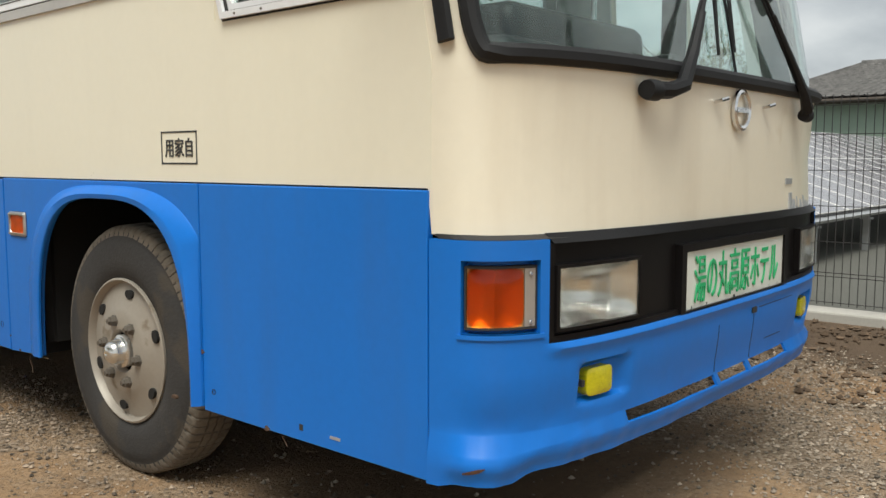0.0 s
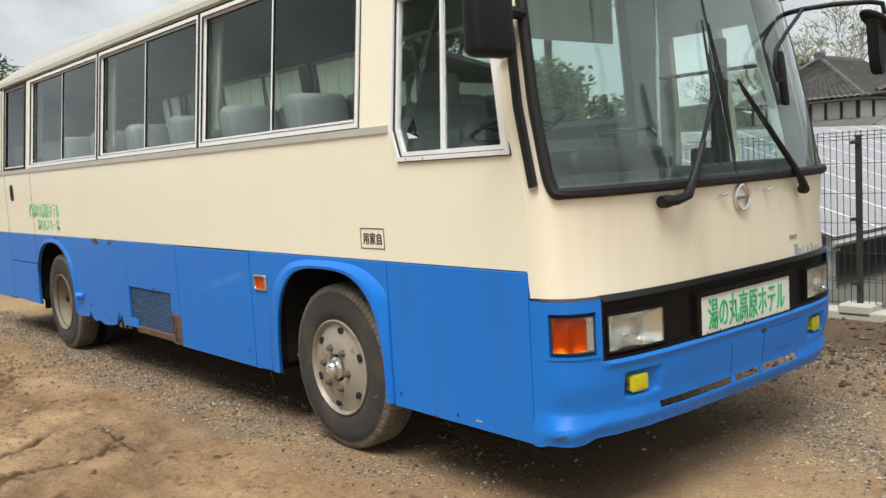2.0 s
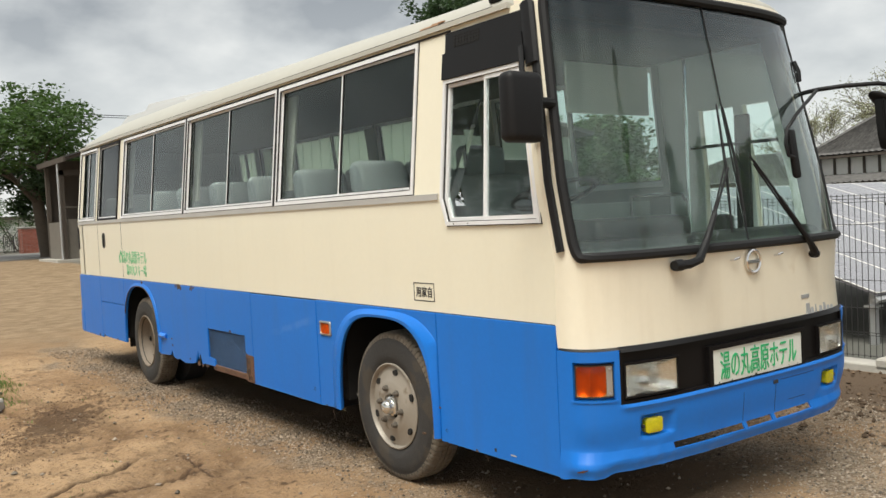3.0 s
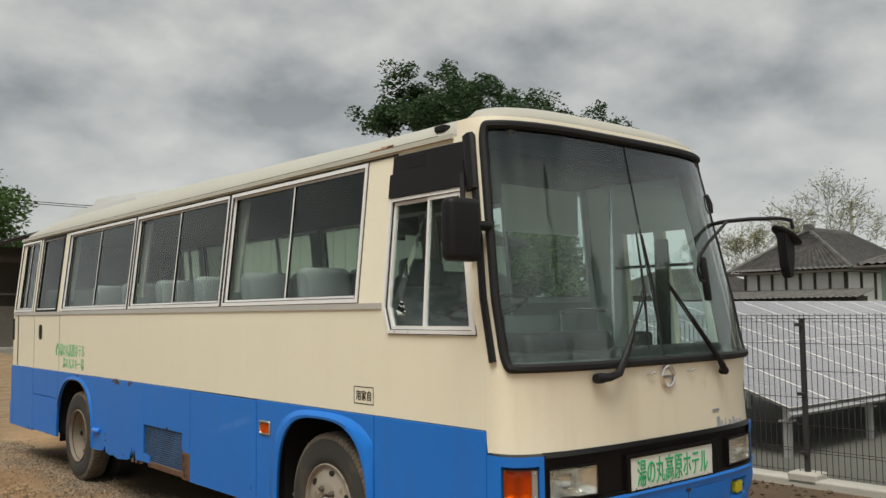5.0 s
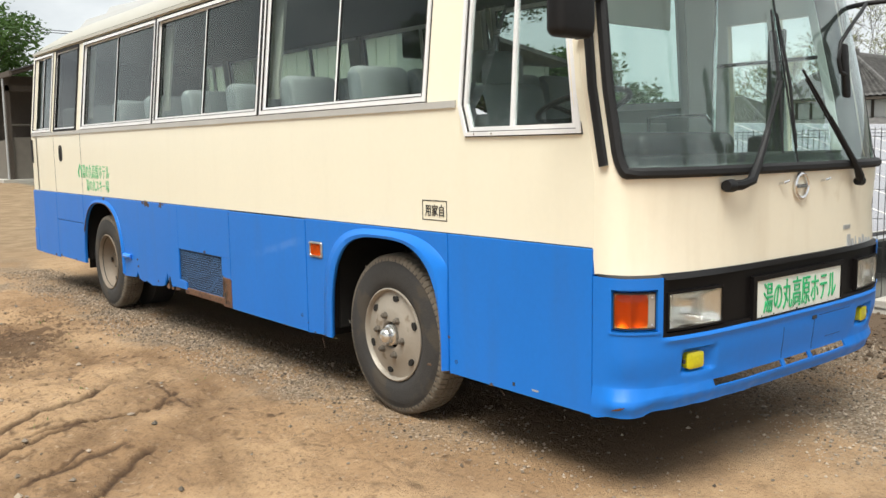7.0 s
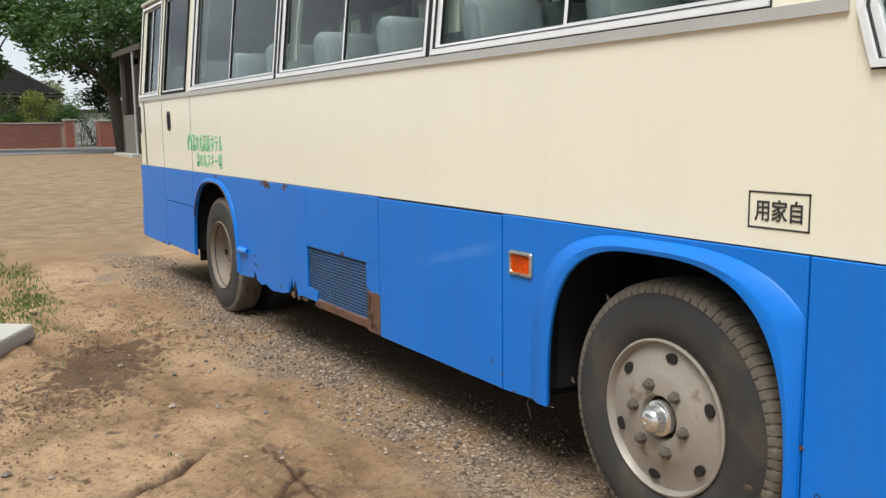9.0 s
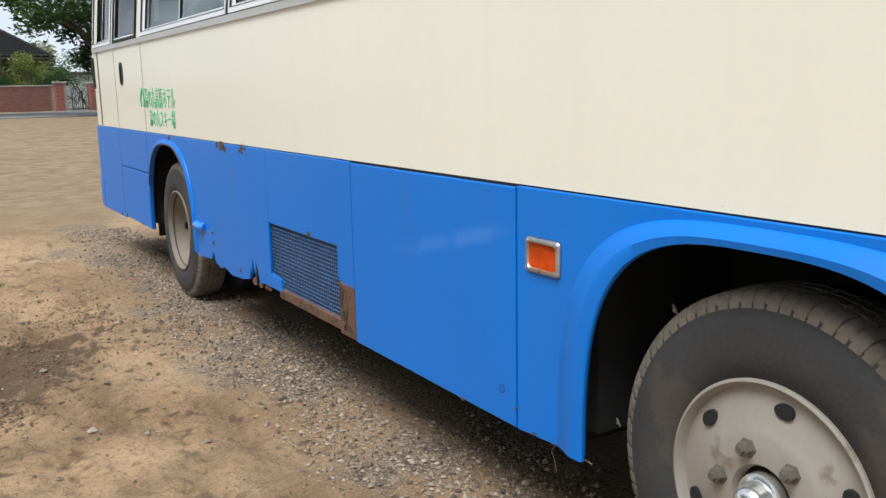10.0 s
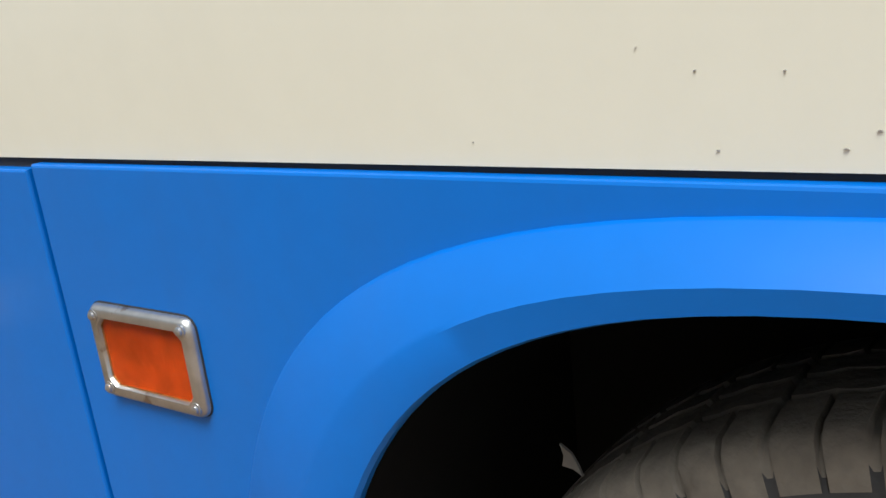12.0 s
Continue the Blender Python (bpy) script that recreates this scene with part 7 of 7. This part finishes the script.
def brick_pier(x, y, w, h, z0=0.44):
    """A pier of real bricks in courses."""
    p = thing("brick_pier", "square red brick gate pier with a flat cap", "gate pier", (x, y, z0), "brick gate piers")
    core = part("core", box(-w / 2 + 0.02, w / 2 - 0.02, -w / 2 + 0.02, w / 2 - 0.02, 0, h), MORTAR, p)
    me = mesh_from("brick", [(a, b, c) for c in (0, 0.062) for a, b in ((-0.105, -0.05), (0.105, -0.05), (0.105, 0.05), (-0.105, 0.05))], [(0, 3, 2, 1), (4, 5, 6, 7), (0, 1, 5, 4), (1, 2, 6, 5), (2, 3, 7, 6), (3, 0, 4, 7)], BRICK)
    n = int(h / 0.073)
    for j in range(n):
        for i in range(int(w / 0.22)):
            for fy in (-1,):
                b = new("brick", me)
                b.parent = core
                b.location = (-w / 2 + 0.11 + i * 0.22 + (0.05 if j % 2 else 0.0), fy * (w / 2 - 0.05), j * 0.073)
        for i in range(int(w / 0.22)):
            b = new("brick", me)
            b.parent = core
            b.location = (-w / 2 + 0.05, -w / 2 + 0.16 + i * 0.2, j * 0.073)
            b.rotation_euler = (0, 0, math.pi / 2)
    part("cap", box(-w / 2 - 0.04, w / 2 + 0.04, -w / 2 - 0.04, w / 2 + 0.04, h, h + 0.07, 0.01, 1), CONCRETE, p)
    return p


brick_pier(5.90, 52.3, 0.60, 1.50)
brick_pier(7.85, 52.3, 1.05, 1.45)


def brick_wall(x0, x1, y):
    w = part("boundary_wall", box(x0, x1, y, y + 0.2, 0.2, 1.78), MORTAR)
    tagged(w, "long reddish brick garden wall along the road", "wall", kind="structure")
    v, f = [], []
    for j in range(18):
        for i in range(int((x1 - x0) / 0.23)):
            a = x0 + i * 0.23 + (0.11 if j % 2 else 0)
            k = len(v)
            z = 0.46 + j * 0.073
            for yy in (y - 0.015, y + 0.01):
                v.extend([(a, yy, z), (a + 0.218, yy, z), (a + 0.218, yy, z + 0.062), (a, yy, z + 0.062)])
            f.extend([(k, k + 1, k + 2, k + 3), (k, k + 4, k + 5, k + 1), (k + 1, k + 5, k + 6, k + 2), (k + 2, k + 6, k + 7, k + 3), (k + 3, k + 7, k + 4, k)])
    b = part("brickwork", (v, f), mat("wall_brick", (0.22, 0.10, 0.075), 0.9, var=0.2, island=0.2), w, kind="stuff")
    part("coping", box(x0, x1, y - 0.04, y + 0.24, 1.78, 1.84), CONCRETE, w)


brick_wall(-16.0, 5.6, 52.3)
brick_wall(8.5, 24.0, 52.3)


def garden_gate():
    g = thing("garden_gate", "dark wrought iron double gate between brick piers", "gate", (7.0, 52.3, 0.44))
    for s in (-1, 1):
        lf = part("leaf", tube([(s * 0.02, 0, 0.06), (s * 0.02, 0, 1.0), (s * 0.28, 0, 1.32), (s * 0.52, 0, 1.05), (s * 0.52, 0, 0.06)], 0.03, 6, closed=True), FENCE, g)
        for i in range(4):
            x = s * (0.12 + i * 0.1)
            part("bar", tube([(x, 0, 0.06), (x, 0, 1.15)], 0.018, 5), FENCE, lf)
        part("scroll", tube([(s * (0.27 + 0.13 * math.cos(q * 0.52)), 0.0, 0.62 + 0.2 * math.sin(q * 0.52)) for q in range(12)], 0.022, 5, closed=True), FENCE, lf)


garden_gate()
hs = thing("far_house", "dark roofed house behind the garden wall", "house", (0, 0, 0))
part("wall", box(-9.0, 5.9, 60, 68, 0.3, 3.6), WOOD, hs)
hip_roof(hs, -10.0, 6.65, 59, 69, 3.6, 6.6, "x", 4.5, mat("black_roof_tile", (0.028, 0.026, 0.025), 0.95, var=0.4, scale=3, fine=11, bump=0.3, bump_scale=20, spec=0.2))
hs = thing("far_outbuilding", "low pale outbuilding behind the brick wall", "outbuilding", (0, 0, 0))
part("wall", box(7.2, 16.0, 62, 68, 0.3, 2.55), PLASTER, hs)
part("roof", box(6.9, 16.3, 61.6, 68.4, 2.55, 2.75), WOOD, hs)


# ---- trees ----
def leaf_cloud(centres, per, size, rnd, up=0.35):
    """Many small bent leaves round branch ends, as one mesh."""
    n = len(centres) * per
    C = np.repeat(np.array([c[:3] for c in centres]), per, axis=0)
    R = np.repeat(np.array([c[3] for c in centres]), per)
    rs = np.random.RandomState(rnd)
    d = rs.normal(size=(n, 3))
    d /= np.linalg.norm(d, axis=1)[:, None]
    P = C + d * (R * rs.uniform(0.15, 1.0, n) ** 0.6)[:, None] * np.array([1, 1, 0.75])
    a = rs.normal(size=(n, 3))
    a[:, 2] *= up
    a /= np.linalg.norm(a, axis=1)[:, None]
    b = np.cross(a, rs.normal(size=(n, 3)))
    b /= np.linalg.norm(b, axis=1)[:, None]
    s = size * rs.uniform(0.6, 1.35, n)[:, None]
    V = np.stack([P - a * s, P + b * s * 0.45 + np.cross(a, b) * s * 0.18, P + a * s, P - b * s * 0.45 + np.cross(a, b) * s * 0.18], axis=1).reshape(-1, 3)
    i = np.arange(n) * 4
    F = np.stack([i, i + 1, i + 2, i + 3], axis=1)
    return V.tolist(), F.tolist()


def grow(rnd, base, direction, length, radius, depth, tips, bm, spread=0.6, droop=0.0, keep=2, rmin=0.0):
    """Branches that fork; tips collects the ends."""
    pts, rad = [Vector(base)], [radius]
    d = Vector(direction).normalized()
    for k in range(3):
        d = (d + Vector((rnd.uniform(-1, 1), rnd.uniform(-1, 1), rnd.uniform(-0.6, 0.8) - droop)) * 0.18).normalized()
        pts.append(pts[-1] + d * length / 3)
        rad.append(max(rmin, radius * (1 - 0.16 * (k + 1))))
    tube(pts, rad, 7 if depth > 2 else 5, bm)
    if depth <= keep:
        tips.append((*pts[-1], depth))
    if depth == 0:
        return
    for k in range(rnd.choice((2, 3, 3)) if depth > 1 else 2):
        nd = (d + Vector((rnd.gauss(0, 1), rnd.gauss(0, 1), rnd.gauss(0.12, 0.6))) * spread).normalized()
        grow(rnd, pts[rnd.choice((2, 3))], nd, length * rnd.uniform(0.62, 0.85), rad[-1] * 0.72, depth - 1, tips, bm, spread, droop, keep, rmin)


def tree(name, label, at, trunk_h, limb, seed, leaf, size, per, clump, depth=4, r=0.22, spread=0.6, lean=(0, 0), rmin=0.0, rz=0.0):
    rnd = random.Random(seed)
    t = thing(name, label, "tree", at, rz=rz)
    bm, tips = bmesh.new(), []
    top = Vector((lean[0], lean[1], trunk_h))
    tube([(0, 0, -0.3), (0.03, 0.0, 0.15), top * 0.5, top], [r * 1.5, r * 1.1, r * 0.92, r * 0.8], 10, bm)
    for k in range(4):
        q = 2 * math.pi * (k + rnd.random() * 0.7) / 4
        grow(rnd, top * rnd.uniform(0.75, 1.0), (math.cos(q) * 0.8, math.sin(q) * 0.8, rnd.uniform(0.5, 1.2)), limb, r * 0.55, depth, tips, bm, spread, rmin=rmin)
    grow(rnd, top, (0, 0, 1), limb, r * 0.6, depth, tips, bm, spread, rmin=rmin)
    part("trunk", bm, BARK, t, "rough dark bark", smooth=True)
    cents = [(x, y, z, clump * (0.7 + 0.6 * rnd.random())) for x, y, z, d in tips]
    if per:
        v, f = leaf_cloud(cents, per, size, seed)
        part("crown", (v, f), leaf, t, kind="stuff")
    return t


tree("leafy_tree", "tall leafy green tree behind the coach", (19.9, 23.5, 0.0), 6.4, 2.1, 3, LEAF_DARK, 0.10, 80, 0.50, 4, 0.30, 0.62, rz=180)
tree("leafy_tree", "lower leafy tree behind the coach", (26.0, 23.4, 0.0), 7.0, 1.8, 5, LEAF_DARK, 0.10, 70, 0.5, 4, 0.2, 0.66)
tree("leafy_tree", "spreading leafy tree beside the farm shed", (6.2, 40.0, 0.42), 3.1, 2.25, 11, LEAF, 0.12, 40, 0.62, 4, 0.30, 0.95, (-0.3, 0))
tree("leafy_tree", "spreading leafy tree over the yard's edge", (0.9, 43.5, 0.42), 3.5, 1.9, 17, LEAF, 0.14, 42, 0.62, 4, 0.2, 0.75)
tree("leafy_tree", "low dense leafy tree beside the farm shed", (6.85, 40.6, 0.42), 2.0, 1.0, 19, LEAF_DARK, 0.11, 44, 0.5, 4, 0.10, 0.8, (-0.25, 0))
tree("leafy_tree", "pale green tree behind the far garden", (7.6, 74.0, 0.3), 2.4, 1.0, 37, LEAF_PALE, 0.16, 30, 0.6, 4, 0.16, 0.7)
tree("leafy_tree", "small leafy tree beyond the solar panels", (15.5, 14.6, 0.0), 1.3, 1.2, 53, LEAF, 0.10, 55, 0.5, 4, 0.14, 0.65)
tree("bare_tree", "thinly leaved spring tree with bare twigs", (56.0, 24.3, 0.0), 3.2, 2.6, 23, LEAF_PALE, 0.085, 4, 0.55, 5, 0.13, 0.5, rmin=0.011)
tree("bare_tree", "thinly leaved spring tree with bare twigs", (55.0, 30.0, 0.0), 2.8, 2.2, 29, LEAF_PALE, 0.085, 4, 0.55, 5, 0.12, 0.5, rmin=0.011)
# a tree on the open side of the yard, out of view, which the windscreen mirrors
tree("leafy_tree", "tall leafy tree out of view, put in for reflections in the glass", (16.5, -9.5, 0.0), 2.0, 1.7, 41, LEAF, 0.13, 45, 0.55, 4, 0.24, 0.6)

# Unseen trees, added to darken what the side windows mirror.
for k, (x, y) in enumerate(((-15.0, 1.5), (-14.0, 8.0), (-16.0, 15.0))):
    tree("leafy_tree", "tall leafy tree out of view, put in for reflections in the glass", (x, y, 0.0), 3.2, 2.7, 70 + k, LEAF_DARK, 0.17, 52, 0.95, 4, 0.30, 0.62)


def conifer(at, h, r, seed):
    """A slender conifer: a straight stem, short boughs, foliage in a narrow ragged spire."""
    rnd = random.Random(seed)
    t = thing("conifer", "slender dark conifer across the yard from the coach", "tree", at)
    bm, cents = bmesh.new(), []
    tube([(0, 0, -0.2), (0.02, 0.01, h * 0.5), (0, 0.02, h)], [0.16, 0.09, 0.02], 8, bm)
    for k in range(70):
        z = h * (0.12 + 0.88 * rnd.random() ** 0.8)
        w = r * (1 - z / h) ** 0.6 * rnd.uniform(0.5, 1.1) + 0.06
        q = rnd.random() * 6.28
        tip = (w * math.cos(q), w * math.sin(q), z + 0.25)
        tube([(0, 0, z - 0.1), tip], [0.02, 0.008], 4, bm)
        cents.append((*tip, 0.18 + 0.22 * r * rnd.random()))
    part("trunk", bm, BARK, t)
    v, f = leaf_cloud(cents, 60, 0.09, seed)
    part("crown", (v, f), LEAF_DARK, t, kind="stuff")


conifer((10.4, -15.4, 0.0), 11.5, 1.15, 91)
conifer((15.2, -13.0, 0.0), 7.9, 0.80, 92)


def bush(name, label, at, rx, ry, h, leaf, seed, n=160):
    b = thing(name, label, "shrub", at)
    rnd = random.Random(seed)
    bm = bmesh.new()
    for k in range(7):
        q = rnd.random() * 6.28
        tube([(0, 0, -0.05), (0.4 * rx * math.cos(q), 0.4 * ry * math.sin(q), h * 0.5), (0.7 * rx * math.cos(q), 0.7 * ry * math.sin(q), h * 0.85)], [0.04, 0.03, 0.01], 5, bm)
    part("stems", bm, BARK, b)
    cents = [(rx * rnd.uniform(-0.8, 0.8), ry * rnd.uniform(-0.8, 0.8), h * rnd.uniform(0.15, 0.95), 0.35 * h * rnd.uniform(0.5, 1.0)) for k in range(14)]
    v, f = leaf_cloud(cents, n, 0.075, seed)
    part("foliage", (v, f), leaf, b, kind="stuff")


bush("shrub", "clipped yellow-green garden shrub behind the wall", (4.75, 55.6, 0.4), 0.75, 0.7, 3.0, LEAF_YELLOW, 61, 320)
bush("shrub", "dark green garden shrub behind the wall", (3.0, 55.2, 0.4), 0.9, 0.7, 2.7, LEAF, 62, 260)
bush("shrub", "dense green shrub beside the gate", (6.3, 57.2, 0.4), 0.8, 0.7, 2.5, LEAF, 63, 300)
bush("shrub", "loose green hedge behind the outbuilding wall", (8.4, 59.0, 0.4), 2.4, 0.8, 3.4, LEAF, 67)

# wires across the yard on a far pole
pl = thing("utility_pole", "slim grey utility pole with two wires", "utility pole", (62.0, 26.1, 0.0))
part("pole", lathe([(0, 0.16), (9.5, 0.11), (9.5, 0.0)], (0, 0, 0), "z", 12), CONCRETE, pl)
part("cross_arm", box(-0.06, 0.06, -0.7, 0.7, 8.9, 9.02), STEEL, pl)
copy_thing(pl, pose(-6.0, 50.2, 0.3))
copy_thing(pl, pose(34.0, 50.2, 0.3))
wr = thing("overhead_wires", "pair of thin overhead wires by the road", "wires", (0, 50.2, 0.3))
for z, y in ((9.0, -0.5), (9.0, 0.5)):
    part("wire", tube([(-6 + i * 40 / 12, y, z - 1.1 * math.sin(math.pi * i / 12)) for i in range(13)], 0.02, 4), RUBBER, wr)


# ---- loose stones, clods, grass ----
def scatter(name, label, n, place, size, material, seed, category):
    rs = np.random.RandomState(seed)
    v, f = [], []
    ico = [(0, 0, 1), (0.9, 0, 0.25), (0.28, 0.85, 0.25), (-0.73, 0.53, 0.25), (-0.73, -0.53, 0.25), (0.28, -0.85, 0.25), (0, 0, -0.6)]
    tri = [(0, 1, 2), (0, 2, 3), (0, 3, 4), (0, 4, 5), (0, 5, 1), (6, 2, 1), (6, 3, 2), (6, 4, 3), (6, 5, 4), (6, 1, 5)]
    base = np.array(ico)
    for k in range(n):
        x, y, keep = place(rs)
        if not keep:
            continue
        s = size * math.exp(min(0.95, rs.normal(0, 0.55)))
        q = rs.uniform(0, 6.28)
        P = base * (1 + rs.uniform(-0.42, 0.38, (7, 1))) * np.array([s, s * rs.uniform(0.55, 1.0), s * rs.uniform(0.6, 1.0)])
        c, sn = math.cos(q), math.sin(q)
        z = ground_z(x, y) + s * 0.18
        m = len(v)
        v.extend([(x + p[0] * c - p[1] * sn, y + p[0] * sn + p[1] * c, z + p[2]) for p in P])
        f.extend([(a + m, b + m, d + m) for a, b, d in tri])
    ob = new(name, mesh_from(name, v, f, material))
    return tagged(ob, label, category, kind="stuff")


def in_gravel(rs):
    x, y = rs.uniform(-0.9, 0.75), rs.uniform(-0.4, 9.5)
    d = noise.noise(Vector((x * 1.3, y * 0.9, 7.0)))
    edge = -0.14 + 0.26 * noise.noise(Vector((0.0, y * 0.7, 3.0)))
    return x, y, rs.uniform() < smooth(edge - 0.3, edge + 0.15, x) * (0.45 + 0.9 * d + 0.3) * (0.15 + 0.85 * smooth(0.2, 1.9, y)) * smooth(0.55, 0.05, x)


def front_gravel(rs):
    x, y = rs.uniform(-0.6, 4.6), rs.uniform(-2.2, 2.0)
    d = noise.noise(Vector((x * 0.9, y * 0.9, 17.0)))
    return x, y, rs.uniform() < (0.62 + 0.8 * d) * smooth(4.0, 3.3, x) * (0.03 + 0.97 * smooth(0.9, 2.0, x + 0.5 * d)) * smooth(2.0, 1.0, y)


def in_yard(rs):
    x, y = rs.uniform(-4.5, -0.2), rs.uniform(-1.5, 10.0)
    return x, y, rs.uniform() < 0.5 + noise.noise(Vector((x * 0.8, y * 0.8, 27.0)))


scatter("gravel", "loose grey crushed gravel beside the coach", 78000, in_gravel, 0.0056, STONE, 1, "gravel")
scatter("gravel", "loose grey crushed gravel before the coach", 100000, front_gravel, 0.0050, STONE_PALE, 2, "gravel")
def churned(rs):
    a, b = rs.normal(0, 0.85), rs.normal(0, 0.24)
    x, y = -1.10 + 0.47 * a + 0.88 * b, 5.0 + 0.88 * a - 0.47 * b
    return x, y, x < -0.45 and y < 8 and rs.uniform() < 0.6 + noise.noise(Vector((x * 2.0, y * 2.0, 41.0)))


def kerb_strip(rs):
    x, y = rs.uniform(2.6, 4.74), rs.uniform(-2.5, 5.0)
    return x, y, rs.uniform() < 0.6 + 0.8 * noise.noise(Vector((x * 1.6, y * 1.6, 45.0)))


scatter("soil_clods", "dark churned clods of soil beside the ruts", 9000, churned, 0.0046, CLOD_MID, 4, "soil clods")
scatter("soil_clods", "dark crumbs of soil at the foot of the fence", 5000, kerb_strip, 0.013, CLOD_DARK, 5, "soil clods")
scatter("soil_clods", "small clods and pebbles on the bare soil", 16000, in_yard, 0.0042, CLOD, 3, "soil clods")


def grass_patch(name, label, n, place, h, seed):
    rs = np.random.RandomState(seed)
    v, f = [], []
    for k in range(n):
        x, y, keep = place(rs)
        if not keep:
            continue
        z, hh, q = ground_z(x, y), h * rs.uniform(0.4, 1.3), rs.uniform(0, 6.28)
        dx, dy = math.cos(q) * 0.004, math.sin(q) * 0.004
        bx_, by_ = rs.normal(0, hh * 0.4), rs.normal(0, hh * 0.4)
        m = len(v)
        v.extend([(x - dx, y - dy, z - 0.01), (x + dx, y + dy, z - 0.01), (x + bx_ * 0.4 + dx * 0.8, y + by_ * 0.4 + dy * 0.8, z + hh * 0.6), (x + bx_, y + by_, z + hh)])
        f.extend([(m, m + 1, m + 2), (m, m + 2, m + 3)])
    ob = new(name, mesh_from(name, v, f, GRASS))
    return tagged(ob, label, "grass", kind="stuff")


def weeds(rs):
    x, y = rs.uniform(-1.6, -0.35), rs.uniform(2.4, 6.5)
    return x, y, noise.noise(Vector((x * 5.0, y * 5.0, 61.0))) > 0.48


def chips(rs):
    x, y = rs.uniform(-2.4, -0.4), rs.uniform(1.2, 7.0)
    return x, y, True


def verge(rs):
    x, y = rs.uniform(-3.6, -0.80), rs.uniform(6.2, 13.0)
    d = noise.noise(Vector((x * 1.6, y * 1.0, 33.0)))
    return x, y, rs.uniform() < smooth(-0.85, -1.35, x) * (0.45 + 1.3 * d)


grass_patch("grass_patch", "sparse short grass on the edge of the yard", 70000, verge, 0.034, 7)
grass_patch("weed_patch", "tiny green weeds in the bare soil", 2600, weeds, 0.018, 9)
scatter("stone_chips", "scattered pale stone chips on the soil", 190, chips, 0.0100, STONE_PALE, 12, "stone chips")
st = thing("concrete_slab", "broken pale concrete slab lying in the grass", "slab", (-1.62, 5.85, 0.0), rz=62)
sl = box(-0.38, 0.38, -0.14, 0.14, -0.05, 0.07, 0.02, 2)
for v_ in sl.verts:
    v_.co += Vector((noise.noise(v_.co * 6) * 0.03, noise.noise(v_.co * 5 + Vector((3, 0, 0))) * 0.03, noise.noise(v_.co * 4) * 0.015))
part("slab", sl, CONCRETE, st)
